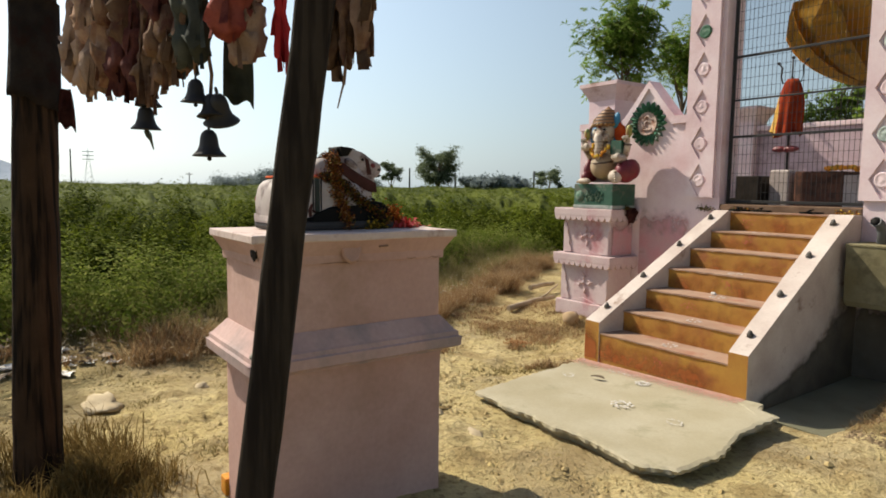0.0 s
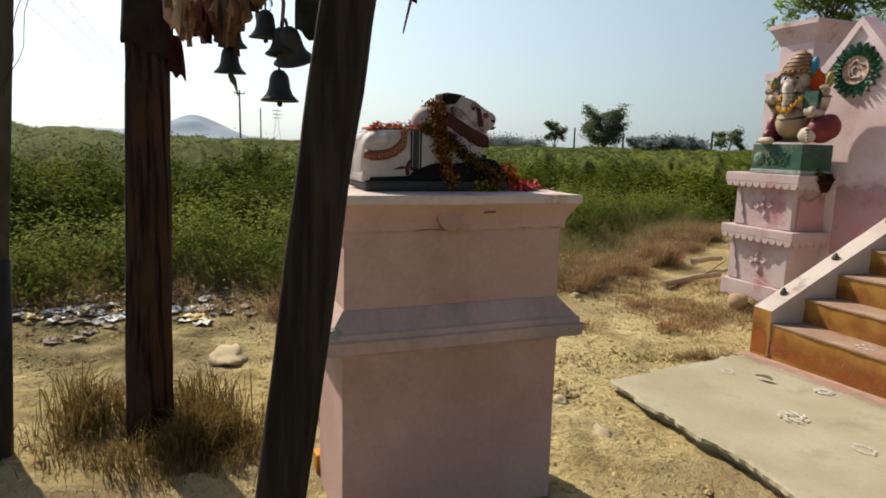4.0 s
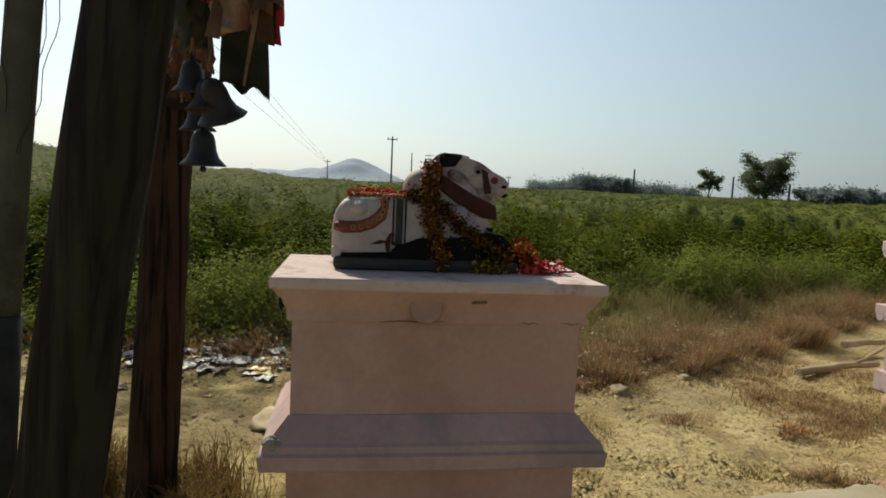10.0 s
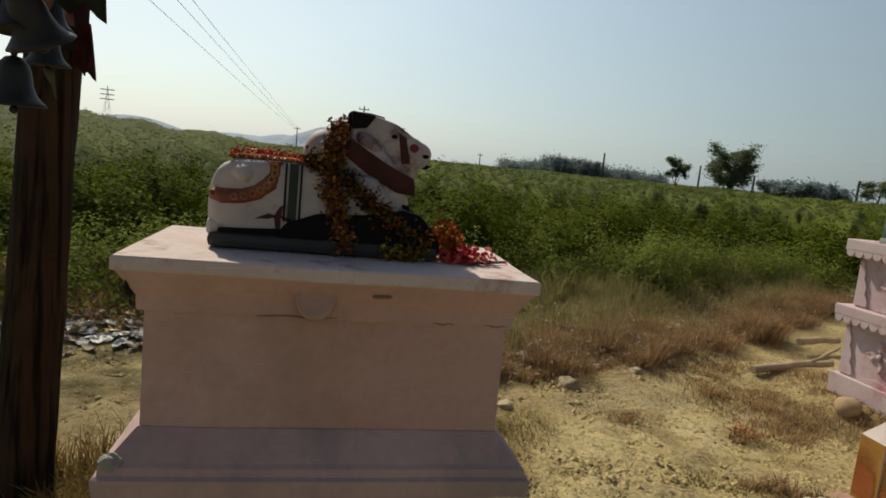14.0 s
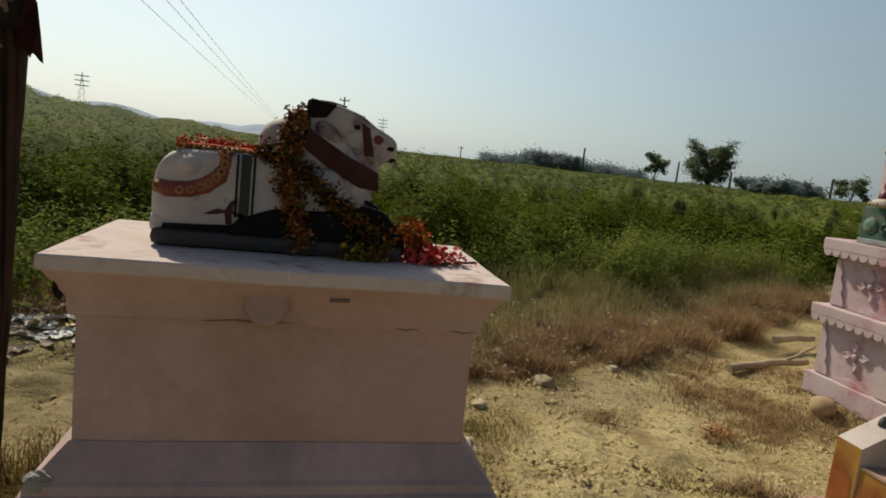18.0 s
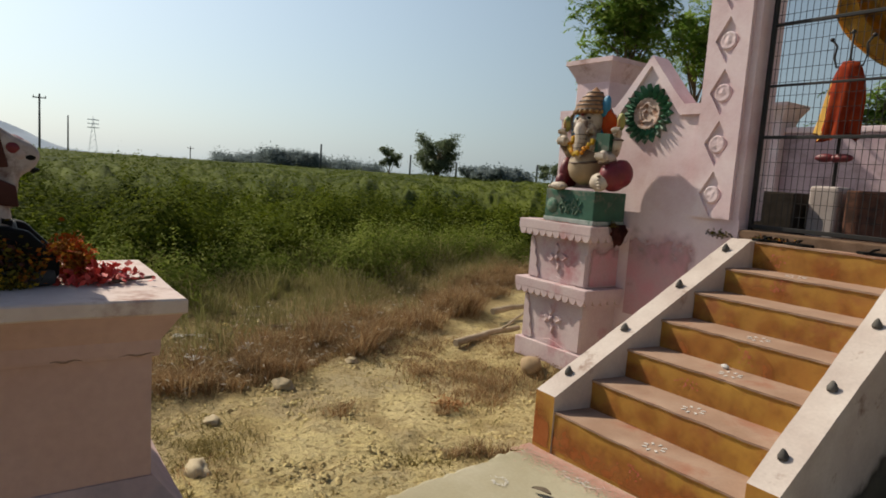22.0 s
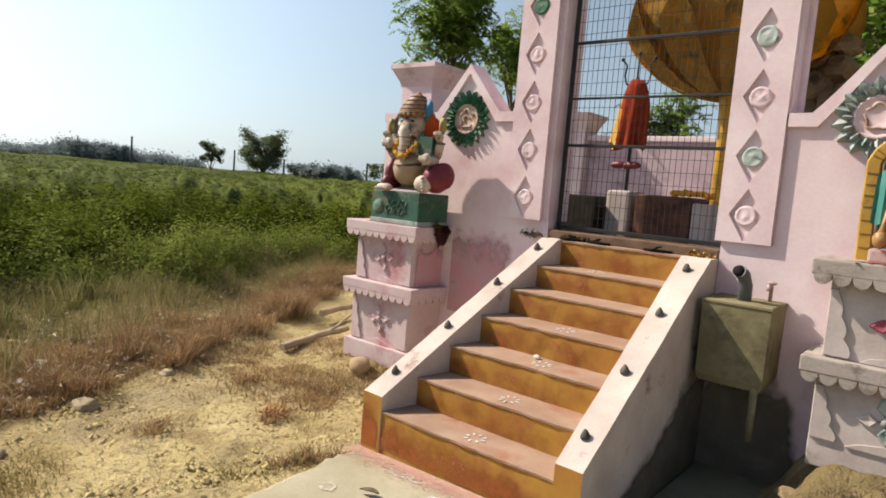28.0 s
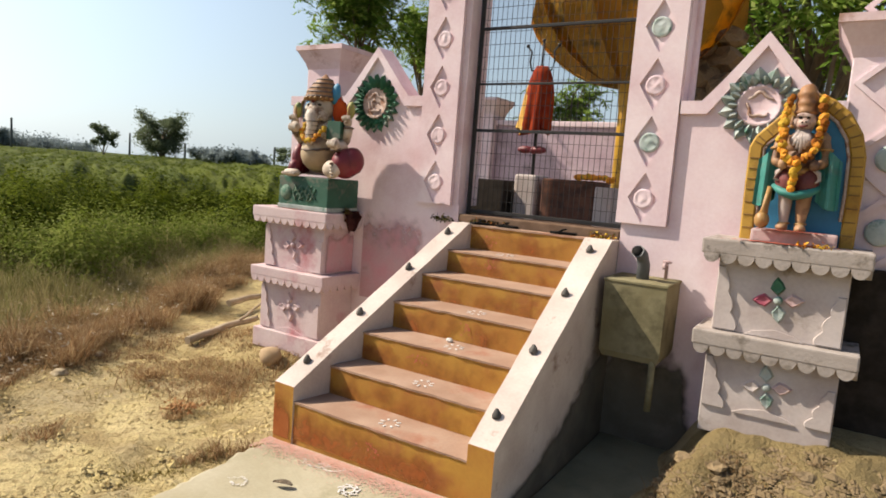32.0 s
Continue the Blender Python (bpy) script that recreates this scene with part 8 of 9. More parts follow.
for i, (x, y, rx, ry, rz) in enumerate(((-2.62, -2.90, 0.11, 0.075, 0.04), (-2.15, -3.54, 0.055, 0.045, 0.035), (-1.49, -3.80, 0.095, 0.06, 0.045), (-2.95, -2.15, 0.06, 0.05, 0.025), (-3.0, -2.5, 0.05, 0.04, 0.025), (-2.04, -5.60, 0.20, 0.12, 0.035), (-3.15, -1.75, 0.06, 0.045, 0.025), (-0.6, -3.75, 0.06, 0.04, 0.03), (-0.35, -4.05, 0.05, 0.035, 0.03), (-1.1, -4.0, 0.04, 0.03, 0.02), (-2.1, -4.9, 0.06, 0.05, 0.03), (0.95, -3.75, 0.06, 0.05, 0.03), (-0.2, -3.75, 0.10, 0.05, 0.02))):
    boulder("stone", (x, y, float(hummock(x, y)) + rz * 0.25), (rx, ry, rz), STONE, "pale tan stone lying on the bare earth", "stone", 3.1 + i * 1.37, "stones on the clearing", True)
for i, (x, y, rx, ry, rz) in enumerate(((1.62, -1.33, 0.09, 0.07, 0.035), (1.27, -1.05, 0.06, 0.05, 0.04), (2.05, -1.25, 0.09, 0.08, 0.05), (1.45, -1.12, 0.045, 0.04, 0.03), (1.85, -1.08, 0.05, 0.04, 0.03), (1.3, -1.5, 0.04, 0.035, 0.025))):
    boulder("stone", (x, y, float(hummock(x, y)) + rz * 0.3), (rx, ry, rz), RUBBLE, "tan rubble stone on the bank below the pedestal", "stone", 31.1 + i * 1.37, "rubble stones")


boulder("round_stone", (-2.0, -0.965, float(hummock(-2.0, -0.965)) + 0.05), (0.10, 0.085, 0.082), ROUNDSTONE, "smooth rounded brown stone beside the pedestal", "stone", 0.4, smooth=True, lump=0.25)


def build_branches():
    for pts, r in (([(-2.84, -1.14, 0.11), (-2.92, -0.66, 0.15), (-2.98, -0.24, 0.15)], 0.036), ([(-3.62, -0.06, 0.17), (-3.68, 0.2, 0.18), (-3.71, 0.48, 0.18)], 0.038), ([(-2.94, -0.52, 0.16), (-2.90, -0.40, 0.25), (-2.86, -0.30, 0.34)], 0.014)):
        bm = bmesh.new()
        pp = [Vector(a).lerp(Vector(b), f) + Vector((0.012 * math.sin(3 * f), 0, 0.006 * math.sin(5 * f))) for a, b in zip(pts, pts[1:]) for f in (0, 0.33, 0.66)] + [Vector(pts[-1])]
        tube(bm, pp, [r * (1 - 0.04 * k) for k in range(len(pp))], 8)
        tagged(finish("dry_branch", bm, BRANCH), "dry broken branch lying beside the pedestal", "branch", "dry branches")


build_branches()


def build_litter():
    """Crumpled plastic and paper thrown at the field's edge."""
    spots = [(-3.45, -6.75, 20), (-3.35, -6.3, 26), (-3.2, -5.9, 22), (-3.15, -5.6, 8), (-3.45, -7.05, 8), (-3.3, -3.3, 7), (-3.45, -2.9, 5), (-3.6, -2.55, 3), (-2.9, -6.6, 5), (-3.8, -6.4, 8), (-3.6, -1.9, 2), (-4.1, -2.65, 5), (-4.6, -2.45, 3), (-3.8, -3.1, 3)]
    for sx, sy, n in spots:
        for _ in range(n):
            x, y = sx + random.gauss(0, 0.14), sy + random.gauss(0, 0.16)
            bm = bmesh.new()
            bmesh.ops.create_grid(bm, x_segments=6, y_segments=6, size=random.uniform(0.03, 0.085))
            sd2 = Vector((random.uniform(0, 50), random.uniform(0, 50), 0))
            rot = Matrix.Rotation(random.uniform(0, 6), 4, "Z")
            for v in bm.verts:
                q = noise.noise_vector(v.co * 13 + sd2)
                v.co = rot @ Vector((v.co.x * 1.1, v.co.y * 0.7, 0)) + q * 0.05
                v.co.z = abs(v.co.z) + 0.012
                v.co += Vector((x, y, float(hummock(x, y))))
            bmesh.ops.solidify(bm, geom=bm.faces[:], thickness=0.003)
            tagged(finish("litter", bm, random.choice([PLASTIC, PLASTIC, PLASTIC, LITTERY, LITTERB, LITTERB])), "crumpled scrap of plastic thrown at the edge of the field", "litter", "litter heap")


build_litter()


def build_scraps():
    bm = bmesh.new()
    bmesh.ops.create_grid(bm, x_segments=4, y_segments=4, size=0.04)
    for v in bm.verts:
        v.co += Vector((-0.11, -3.98, float(hummock(-0.11, -3.98)) + 0.012)) + noise.noise_vector(v.co * 30) * 0.01
    bmesh.ops.solidify(bm, geom=bm.faces[:], thickness=0.002)
    tagged(finish("paper_scrap", bm, FADEDRED), "small torn red and white paper wrapper on the earth", "litter")
    c = np.stack([rng.normal(-1.75, 0.07, 140), rng.normal(-1.98, 0.05, 140), np.full(140, 0.02) + rng.uniform(0, 0.02, 140)], 1)
    tagged(new("dry_petals", quads("dry_petals", leaves_at(c, 0.05, 0.012, 0.5), DRYPETAL)), "scatter of faded orange petals and straw on the earth", "petals", kind="stuff")
    bm = bmesh.new()
    box(bm, (-0.04, -0.025, 0), (0.04, 0.025, 0.09), 0.01, m=Matrix.Translation((-0.260, -5.262, 0.0)))
    tagged(finish("orange_packet", bm, MARIGOLD), "small orange packet standing at the foot of the pedestal", "packet")
    bm = bmesh.new()
    tube(bm, [(0.42, -2.62, 0.075), (0.52, -2.56, 0.08), (0.62, -2.50, 0.076), (0.67, -2.50, 0.076)], 0.007, 6)
    tagged(finish("twig", bm, BARK), "thin crooked twig on the cement slab", "twig")


build_scraps()


# ---- trees ----
def build_tree(name, foot, height, crown, r0, n_limbs, n_leaves, leaf, material, label, seed, droop=0.0, low=0.35):
    rnd = random.Random(seed)
    r = np.random.default_rng(seed)
    t = thing(name, label, "tree")
    foot = Vector(foot)
    bm = bmesh.new()
    top = foot + Vector((0.1 * crown, 0.05 * crown, height * 0.62))
    trunk = [foot.lerp(top, f) + Vector((0.06 * crown * math.sin(5 * f + seed), 0.06 * crown * math.cos(4 * f), 0)) for f in [k / 8 for k in range(9)]]
    tube(bm, trunk, [r0 * (1 - 0.07 * k) for k in range(9)], 10)
    tips = []
    for k in range(n_limbs):
        s = trunk[rnd.randint(3, 8)]
        a = 2 * math.pi * k / n_limbs + rnd.uniform(-0.4, 0.4)
        e = foot + Vector((math.cos(a) * crown * rnd.uniform(0.45, 1.0), math.sin(a) * crown * rnd.uniform(0.45, 1.0), height * rnd.uniform(low, 1.0)))
        m = s.lerp(e, 0.5) + Vector((0, 0, 0.1 * height))
        tube(bm, [s, s.lerp(m, 0.6), m, m.lerp(e, 0.5), e], [r0 * 0.4, r0 * 0.3, r0 * 0.2, r0 * 0.12, r0 * 0.05], 6)
        tips += [m.lerp(e, f) for f in (0.2, 0.5, 0.8, 1.0)]
    part("trunk", bm, BARK, t)
    tips = np.array([list(p) for p in tips])
    k = r.integers(0, len(tips), n_leaves)
    size = crown * 0.23 * r.uniform(0.4, 1.2, len(tips))
    u = r.normal(size=(n_leaves, 3)) * [1, 1, 0.75]
    c = tips[k] + u * size[k][:, None] * 0.62
    c[:, 2] -= droop * np.abs(u[:, 2]) * size[k]
    me = quads("crown", leaves_at(c, leaf, leaf * 0.36, 0.2, r), material)
    ob = new("crown", me)
    ob.parent = t
    return t


def frond_crown(tree, centre, rx, rz, n, length, material, seed):
    """Hanging compound leaves: a rib with leaflets to both sides, many to a crown."""
    r = np.random.default_rng(seed)
    blobs = r.normal(size=(max(6, n // 45), 3))
    blobs /= np.linalg.norm(blobs, axis=1)[:, None]
    blobs *= r.uniform(0.15, 0.95, (len(blobs), 1))
    k = r.integers(0, len(blobs), n)
    p = (blobs[k] + r.normal(0, 0.2, (n, 3))) * [rx, rx, rz] + centre
    a = r.uniform(0, 2 * np.pi, n)
    drop = r.uniform(-0.8, 0.75, n)
    way_out = np.stack([np.cos(a), np.sin(a), -drop], 1)
    way_out /= np.linalg.norm(way_out, axis=1)[:, None]
    side = np.stack([-np.sin(a), np.cos(a), 0 * a], 1)
    ln = length * r.uniform(0.6, 1.25, n)
    q = []
    for i in range(9):
        f = (i + 0.6) / 9
        base = p + way_out * (ln * f)[:, None] + np.stack([0 * a, 0 * a, -0.35 * ln * f * f], 1)
        for sgn in (-1, 1):
            tip_way = way_out * 0.75 + side * sgn + r.normal(0, 0.32, (n, 3)) + [0, 0, -0.2]
            tip_way /= np.linalg.norm(tip_way, axis=1)[:, None]
            l2 = (ln * (0.46 - 0.16 * abs(f - 0.45)))[:, None]
            w = np.cross(tip_way, side * 0.3 + [0, 0, 1.0])
            w /= np.linalg.norm(w, axis=1)[:, None] + 1e-9
            tip = base + tip_way * l2
            mid = base + tip_way * l2 * 0.45
            q.append(np.stack([base, mid + w * l2 * 0.2, tip, mid - w * l2 * 0.2], 1))
    ob = new("crown", quads("crown", np.concatenate(q), material))
    ob.parent = tree


def build_neem(foot, centre, rx, rz, n, length, label, seed):
    t = thing("neem_tree", label, "tree")
    foot, centre = Vector(foot), Vector(centre)
    rnd = random.Random(seed)
    bm = bmesh.new()
    top = centre + Vector((0, 0, rz * 0.3))
    pts = [foot.lerp(top, f / 8) + Vector((0.05 * math.sin(f + seed), 0.05 * math.cos(1.3 * f), 0)) for f in range(9)]
    tube(bm, pts, [0.06 * (1 - 0.09 * f) for f in range(9)], 10)
    for k in range(12):
        a = 2.4 * k
        e = centre + Vector((math.cos(a) * rx * rnd.uniform(0.5, 0.9), math.sin(a) * rx * rnd.uniform(0.5, 0.9), rz * rnd.uniform(-0.6, 0.9)))
        b = pts[5].lerp(pts[8], rnd.random())
        tube(bm, [b, b.lerp(e, 0.5) + Vector((0, 0, 0.12)), e], [0.018, 0.011, 0.004], 6)
    part("trunk", bm, BARK, t)
    frond_crown(t, np.array(centre), rx, rz, n, length, NEEM, seed)
    return t


build_neem((-4.6, 3.0, 0), (-4.62, 3.0, 4.15), 0.78, 1.0, 1150, 0.21, "green feathery leafed neem tree behind the gateway wall", 11)
build_neem((-4.5, 4.4, 0), (-4.45, 4.4, 4.0), 0.6, 0.95, 520, 0.20, "slender pale green neem tree behind the gateway wall", 15)
build_neem((-2.2, 5.6, 0), (-2.2, 5.6, 2.95), 0.6, 0.85, 560, 0.20, "slender green neem tree behind the shrine yard", 12)
build_tree("shade_tree", (1.2, 5.2, 0), 6.0, 2.1, 0.14, 26, 15000, 0.15, NEEM, "dense dark green tree behind the shrine yard", 13, 0.2, 0.5)


def bearing(deg, dist):
    return 1.9 - dist * math.sin(radians(deg)), -4.9 + dist * math.cos(radians(deg))


x, y = bearing(55.6, 55)
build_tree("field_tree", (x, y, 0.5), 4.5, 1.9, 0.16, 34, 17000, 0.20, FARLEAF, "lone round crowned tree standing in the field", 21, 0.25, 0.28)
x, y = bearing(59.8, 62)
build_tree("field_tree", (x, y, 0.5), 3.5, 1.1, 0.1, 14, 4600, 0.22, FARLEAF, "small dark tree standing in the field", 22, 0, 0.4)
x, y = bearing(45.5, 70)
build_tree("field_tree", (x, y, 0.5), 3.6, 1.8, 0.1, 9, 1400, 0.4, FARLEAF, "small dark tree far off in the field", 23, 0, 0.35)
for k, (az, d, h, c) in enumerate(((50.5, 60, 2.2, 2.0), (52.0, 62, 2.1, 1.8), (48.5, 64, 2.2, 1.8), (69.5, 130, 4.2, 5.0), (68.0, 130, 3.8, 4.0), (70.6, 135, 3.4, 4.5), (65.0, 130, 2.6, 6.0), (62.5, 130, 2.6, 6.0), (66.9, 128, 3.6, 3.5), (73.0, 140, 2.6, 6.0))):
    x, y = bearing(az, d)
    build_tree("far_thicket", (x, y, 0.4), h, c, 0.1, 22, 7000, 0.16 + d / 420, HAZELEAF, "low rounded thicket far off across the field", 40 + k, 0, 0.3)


# ---- poles and wires ----
def build_power_pole(x, y, h, r, cross, label, material):
    p = thing("power_pole", label, "pole")
    bm = bmesh.new()
    tube(bm, [(x, y, -0.2), (x, y, h)], [r, r * 0.75], 10)
    part("mast", bm, material, p)
    for k in range(cross):
        bm = bmesh.new()
        box(bm, (x - 0.06, y - 0.7, h - 0.5 - 0.9 * k), (x + 0.06, y + 0.7, h - 0.38 - 0.9 * k), 0.01)
        part("crossarm", bm, IRON, p)
        for dx in (-0.6, 0, 0.6):
            bm = bmesh.new()
            tube(bm, [(x, y + dx, h - 0.4 - 0.9 * k), (x, y + dx, h - 0.15 - 0.9 * k)], 0.05, 6)
            part("insulator", bm, CEMENT, p)


for az, d, h in ((87.0, 90, 8.0), (85.2, 120, 7.2), (65.8, 75, 4.3), (58.0, 80, 4.0), (53.9, 70, 3.2), (46.8, 70, 3.5), (76.5, 160, 4.5)):
    x, y = bearing(az, d)
    build_power_pole(x, y, h, 0.13, 1 if d in (90, 160) else 0, "thin concrete power pole standing far off in the field", POLE)
FOOT = surface("tarred_pole_foot", (0.035, 0.04, 0.036), (0.06, 0.065, 0.055), 0.9, 6, 60, 0.3)
pp = thing("concrete_pole", "grey concrete power pole beside the bell stand", "pole")
bm = bmesh.new()
tube(bm, [(-0.886, -6.766, -0.2), (-0.886, -6.66, 0.95)], [0.12, 0.085], 16)
part("painted_foot", bm, FOOT, pp)
bm = bmesh.new()
tube(bm, [(-0.886, -6.66, 0.95), (-0.876, -6.075, 7.5)], [0.075, 0.06], 16)
part("mast", bm, POLE, pp)
for k, dx in enumerate((0.16, 0.24, -0.14)):
    bm = bmesh.new()
    pts = [Vector((-0.86, -6.38, 3.7)), Vector((-0.80, -6.46 + dx * 0.62, 2.6)), Vector((-0.80, -6.50 + dx * 0.55, 2.25)), Vector((-0.81, -6.54 + dx * 0.36, 1.9)), Vector((-0.83, -6.56, 1.62))]
    tube(bm, [a.lerp(b, f / 5) + Vector((0, 0.012 * math.sin(1.3 * f + k), 0)) for a, b in zip(pts, pts[1:]) for f in range(5)], 0.0019, 5)
    part("loose_cable", bm, IRON, pp)


def build_wires():
    w = thing("overhead_wires", "thin overhead power wires crossing the sky", "wires")
    for near, far in ((-11.5, -12.2), (-10.2, -11.7), (-9.6, -11.2)):
        bm = bmesh.new()
        a, b = Vector((24.0, near + 0.3, 6.9)), Vector((-150.0, far, 5.7))
        tube(bm, [a.lerp(b, f / 40) - Vector((0, 0, 1.2 * (f / 40) * (1 - f / 40))) for f in range(41)], 0.011, 4)
        part("wire", bm, IRON, w)


build_wires()
build_power_pole(-150.0, -11.7, 6.2, 0.13, 1, "thin concrete power pole that carries the overhead wires", POLE)


def build_pylon(az, d, h):
    x, y = bearing(az, d)
    p = thing("lattice_pylon", "tall steel lattice pylon on the horizon", "pylon")
    w = h * 0.11
    for sx in (-1, 1):
        for sy in (-1, 1):
            bm = bmesh.new()
            tube(bm, [(x + sx * w, y + sy * w, 0), (x + sx * w * 0.25, y + sy * w * 0.25, h * 0.7), (x, y, h)], 0.055, 5)
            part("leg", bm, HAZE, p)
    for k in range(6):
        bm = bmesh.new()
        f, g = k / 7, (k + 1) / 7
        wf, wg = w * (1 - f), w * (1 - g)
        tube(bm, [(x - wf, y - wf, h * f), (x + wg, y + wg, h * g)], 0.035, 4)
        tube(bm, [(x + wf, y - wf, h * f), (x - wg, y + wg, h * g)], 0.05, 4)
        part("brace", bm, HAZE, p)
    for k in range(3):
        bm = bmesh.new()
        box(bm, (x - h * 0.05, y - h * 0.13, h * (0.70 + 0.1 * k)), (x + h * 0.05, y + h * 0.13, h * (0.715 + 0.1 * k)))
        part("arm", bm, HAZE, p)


build_pylon(83.6, 420, 22)
build_pylon(107.2, 300, 19)


def build_hills():
    for name, az, d, h, w, sd3 in (("hill", 90.2, 1500, 53, 120, 1.0), ("hill", 92.5, 1900, 26, 300, 5.0), ("hill", 93.0, 1560, 29, 150, 8.0), ("hill", 111.8, 1500, 46, 190, 9.0), ("hill", 105.5, 2200, 52, 210, 14.0), ("hill", 97.5, 2600, 34, 300, 21.0)):
        x, y = bearing(az, d)
        bm = bmesh.new()
        n = 36
        rows = []
        for i in range(n + 1):
            rows.append([])
            for j in range(n + 1):
                u, v = (i / n * 2 - 1) * 1.8, (j / n * 2 - 1) * 1.8
                q = math.exp(-(u * u + v * v) * 1.6) * (1 + 0.35 * noise.noise(Vector((u * 2, v * 2, sd3))))
                rows[-1].append(bm.verts.new((x + u * w, y + v * w, h * q - 3)))
        for i in range(n):
            for j in range(n):
                bm.faces.new((rows[i][j], rows[i + 1][j], rows[i + 1][j + 1], rows[i][j + 1]))
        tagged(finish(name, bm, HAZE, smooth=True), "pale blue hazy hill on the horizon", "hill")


build_hills()


# ---- small offerings ----
powder("vermilion_powder", -1.93, -0.80, 1.3365, 0.13, 0.018, 420, KUMRED, "orange red powder spread on the pedestal before the seated statue")
petal_strand("withered_garland", [(-1.60, -0.60, 1.35), (-1.55, -0.63, 1.345), (-1.52, -0.66, 1.35)], 0.014, 160, [DARKLEAF, MAROON], "withered dark garland left on the corner of the pedestal")
petal_strand("withered_garland", [(-0.82, -0.47, 1.37), (-0.74, -0.46, 1.37), (-0.66, -0.47, 1.368)], 0.012, 160, [DARKLEAF, BLACKP], "withered dark garland lying on the top step")
petal_strand("withered_garland", [(-0.52, -0.42, 1.37), (-0.38, -0.43, 1.372), (-0.22, -0.42, 1.368)], 0.012, 220, [DARKLEAF, BLACKP, RUST], "withered dark garland lying before the gate")
petal_strand("fallen_marigolds", [(0.42, -0.44, 1.37), (0.50, -0.45, 1.37), (0.58, -0.44, 1.37)], 0.014, 160, [MARIGOLDY, DARKLEAF, RUST], "yellow marigold petals fallen before the gate")
petal_strand("fallen_marigolds", [(1.66, -0.84, 1.472), (1.72, -0.838, 1.472), (1.82, -0.84, 1.472)], 0.010, 90, [MARIGOLDY, MARIGOLD], "yellow marigold petals fallen on the pedestal")
for k in (0, 2, 3, 5, 6):
    n = 18
    y_face = step_front(k) - 0.006
    zc = (RISE[k] + (RISE[k - 1] if k else 0.1)) / 2
    c = np.stack([rng.normal(-0.12 + 0.16 * math.sin(5 * k), 0.035, n), np.full(n, y_face) - rng.uniform(0, 0.001, n), rng.normal(zc, 0.022, n)], 1)
    a = rng.uniform(0, 6.28, n)
    d = np.stack([np.cos(a), 0 * a, np.sin(a)], 1) * 0.006
    e = np.stack([-np.sin(a), 0 * a, np.cos(a)], 1) * 0.006
    tagged(new("vermilion_mark", quads("vermilion_mark", np.stack([c - d, c + e, c + d, c - e], 1), KUMRED)), "red powder mark dabbed on the painted riser", "powder", "marks on the risers", kind="stuff")
x, y = rng.uniform(1.12, 2.5, 2600), rng.uniform(-1.75, -0.95, 2600)
blades("bank_straw", "short dry straw on the rubble bank below the pedestal", np.stack([x, y], 1), 0.055, 0.0025, DRY, 2.2)


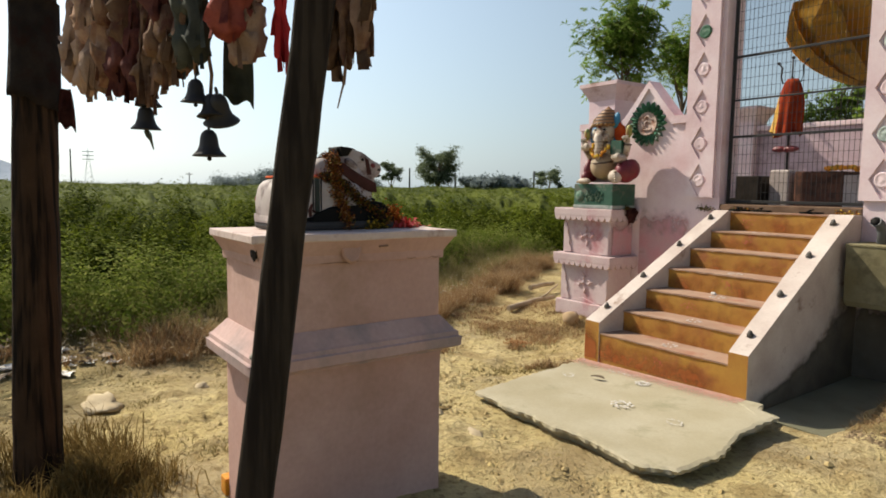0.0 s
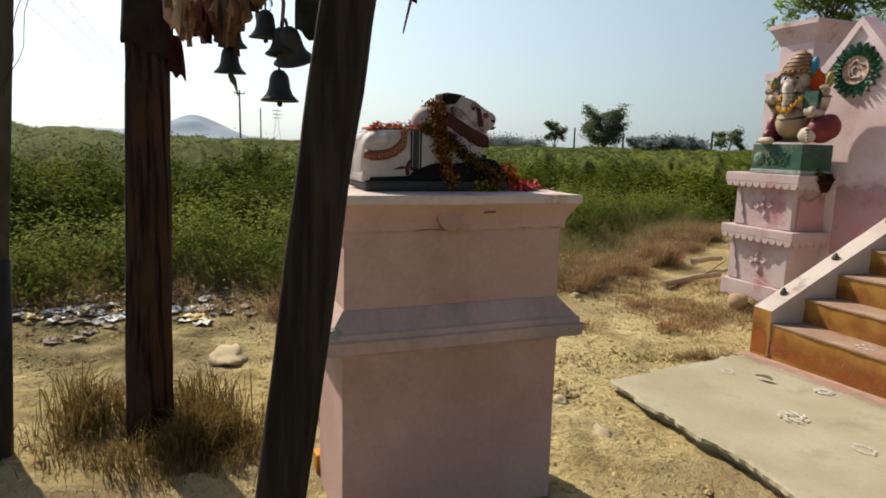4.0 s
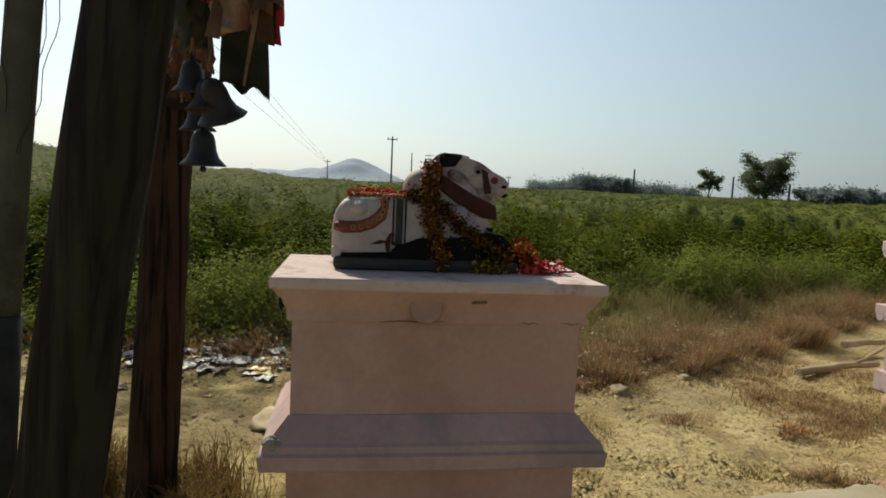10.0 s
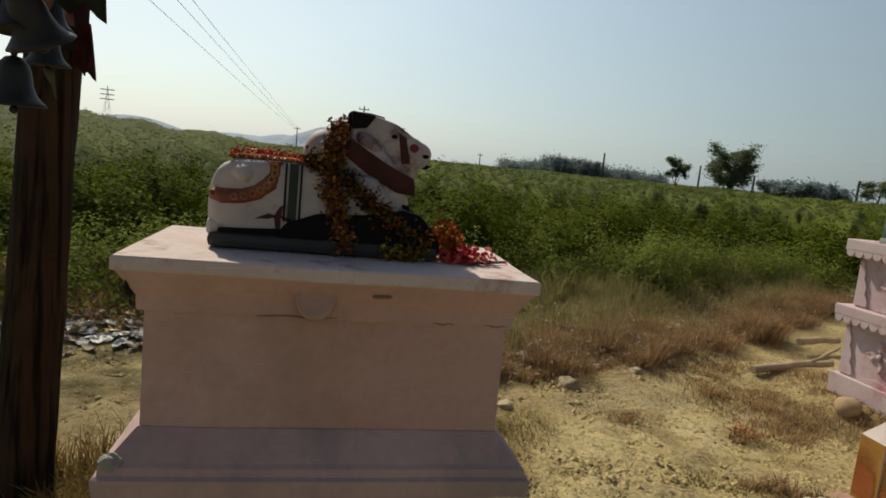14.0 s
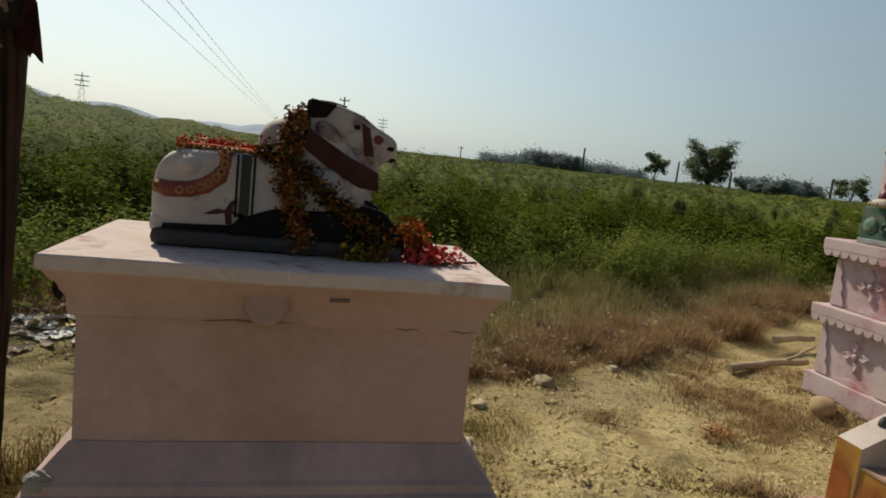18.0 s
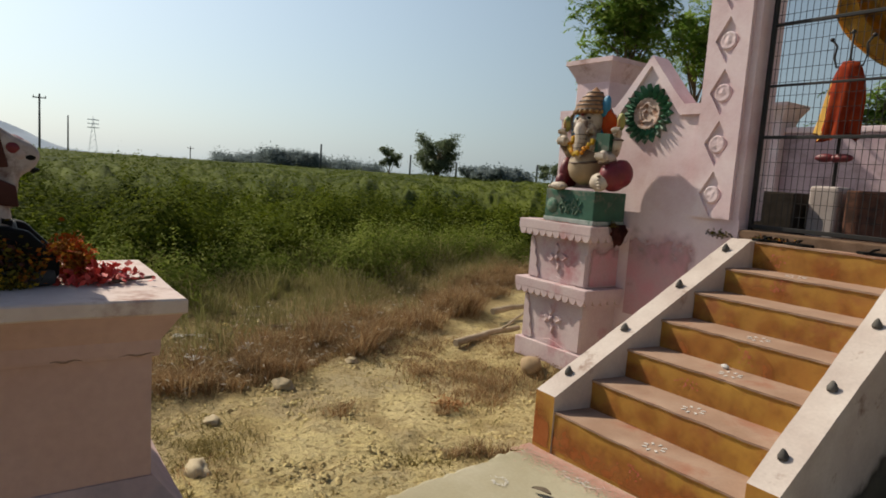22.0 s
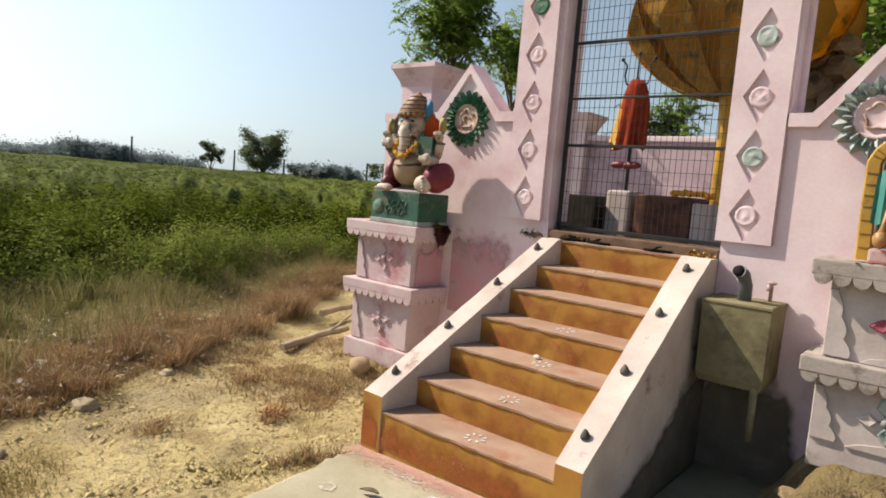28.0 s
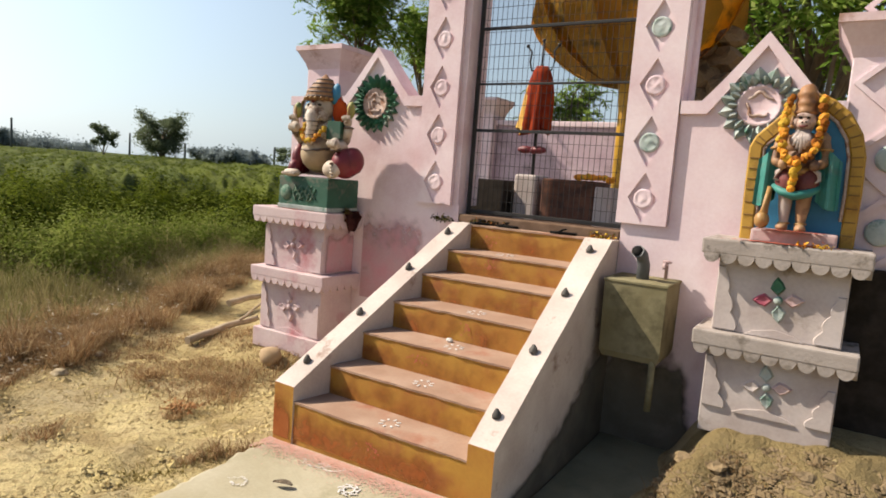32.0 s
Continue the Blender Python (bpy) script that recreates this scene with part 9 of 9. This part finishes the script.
# ---- small things on the steps and the slab ----
def build_small_things():
    bm = bmesh.new()
    bmesh.ops.create_icosphere(bm, subdivisions=2, radius=0.018)
    for v in bm.verts:
        v.co = Vector((-0.105, -1.30, RISE[2] + 0.012)) + Vector((v.co.x * 1.4, v.co.y, v.co.z * 0.75)) * (1 + 0.3 * noise.noise(v.co * 60))
    tagged(finish("pebble", bm, CHALK), "small white pebble lying on a chalk flower", "pebble")
    bm = bmesh.new()
    tube(bm, [(0.035, -1.74, RISE[0] + 0.004), (0.055, -1.72, RISE[0] + 0.007), (0.075, -1.685, RISE[0] + 0.005)], [0.003, 0.005, 0.002], 6)
    tagged(finish("twig", bm, BARK), "short dark twig on the lowest tread", "twig")
    bm = bmesh.new()
    bmesh.ops.create_grid(bm, x_segments=6, y_segments=3, size=0.05)
    for v in bm.verts:
        w = 1 - (v.co.x / 0.055) ** 2
        v.co = Vector((-0.37 + v.co.x, -2.39 + v.co.y * 0.45 * w + v.co.x * 0.35, 0.092 + 0.010 * w + 0.12 * v.co.y * v.co.y / 0.05))
    bmesh.ops.solidify(bm, geom=bm.faces[:], thickness=0.003)
    tagged(finish("dry_leaf", bm, BARK), "curled dark dry leaf on the cement slab", "leaf")
    for pts in ([(-0.50, -2.09), (-0.47, -2.13), (-0.42, -2.14), (-0.36, -2.12), (-0.31, -2.13), (-0.27, -2.11), (-0.24, -2.07), (-0.26, -2.05)], [(-0.64, -2.50), (-0.60, -2.45), (-0.55, -2.46), (-0.53, -2.50), (-0.57, -2.53), (-0.61, -2.51)], [(-0.40, -2.10), (-0.37, -2.08), (-0.33, -2.09), (-0.35, -2.12)], [(0.48, -2.72), (0.53, -2.69), (0.58, -2.70), (0.60, -2.74), (0.55, -2.77), (0.50, -2.75)]):
        fine = np.array([(a[0] + (b[0] - a[0]) * f, a[1] + (b[1] - a[1]) * f) for a, b in zip(pts, pts[1:]) for f in (0, 0.2, 0.4, 0.6, 0.8)])
        p = np.repeat(fine, 5, 0)[rng.random(len(fine) * 5) < 0.62]
        p = p + rng.normal(0, 0.0045, p.shape)
        p = np.column_stack([p, 0.0742 + 0.045 * np.clip((p[:, 0] + 0.8) / 1.5, 0, 1) * np.clip((p[:, 1] + 3.4) / 1.4, 0, 1)])
        a = rng.uniform(0, 6.28, len(p))
        d = np.stack([np.cos(a), np.sin(a), 0 * a], 1) * 0.0042
        e = np.stack([-np.sin(a), np.cos(a), 0 * a], 1) * 0.0032
        tagged(new("chalk_line", quads("chalk_line", np.stack([p - d, p + e, p + d, p - e], 1), CHALK)), "smudged white chalk line on the cement slab", "chalk drawing", "chalk lines on the slab")
    for dx, dy, turn in ((-0.40, -0.455, 0.25), (-0.20, -0.45, -0.15), (0.24, -0.46, 0.1)):
        bm = bmesh.new()
        m = Matrix.Translation((dx, dy, 1.358)) @ Matrix.Scale(0.85, 4) @ Matrix.Rotation(turn, 4, "Z")
        rows = []
        for k in range(9):
            f = k / 8
            w = 0.030 + 0.012 * math.sin(math.pi * f) + 0.006 * math.sin(2.5 * math.pi * f)
            w *= min(1, 0.45 + 2.2 * min(f, 1 - f))
            rows.append([bm.verts.new(m @ Vector((-0.11 + 0.22 * f, y, z))) for y, z in ((-w, 0), (w, 0), (w, 0.018), (-w, 0.018))])
        for a, b in zip(rows, rows[1:]):
            for k in range(4):
                bm.faces.new((a[k], a[(k + 1) % 4], b[(k + 1) % 4], b[k]))
        bm.faces.new(rows[0])
        bm.faces.new(rows[-1])
        shoe = thing("slipper", "worn black rubber slipper resting on the top step", "slipper", "slippers on the top step")
        part("sole", bm, BLACKP, shoe)
        bm = bmesh.new()
        tube(bm, [m @ Vector((0.02 - 0.05 * abs(q), 0.036 * q, 0.016 + 0.026 * (1 - q * q))) for q in (-1, -0.5, 0, 0.5, 1)], 0.006, 6)
        part("strap", bm, BLACKP, shoe)


build_small_things()


def build_hung_cloth():
    """A dark withered cloth slung over the pedestal's edge."""
    bm = bmesh.new()
    rows = []
    for k in range(12):
        f = k / 11
        y = -0.66 + 0.20 * f
        drop = 0.06 + 0.14 * math.sin(math.pi * f) ** 2 * (1 + 0.4 * math.sin(9 * f))
        rows.append([bm.verts.new(p) for p in ((-1.63, y, 1.342), (-1.575, y + 0.01, 1.352), (-1.556 + 0.01 * math.sin(17 * f), y, 1.335), (-1.553 + 0.012 * math.sin(13 * f + 1), y + 0.01, 1.335 - drop * 0.5), (-1.555, y + 0.012 * math.sin(9 * f), 1.335 - drop))])
    for a, b in zip(rows, rows[1:]):
        for k in range(4):
            bm.faces.new((a[k], a[k + 1], b[k + 1], b[k]))
    bmesh.ops.solidify(bm, geom=bm.faces[:], thickness=0.004)
    tagged(finish("hung_cloth", bm, MAROONRAG, smooth=True), "withered dark maroon cloth slung over the pedestal edge", "cloth")


build_hung_cloth()
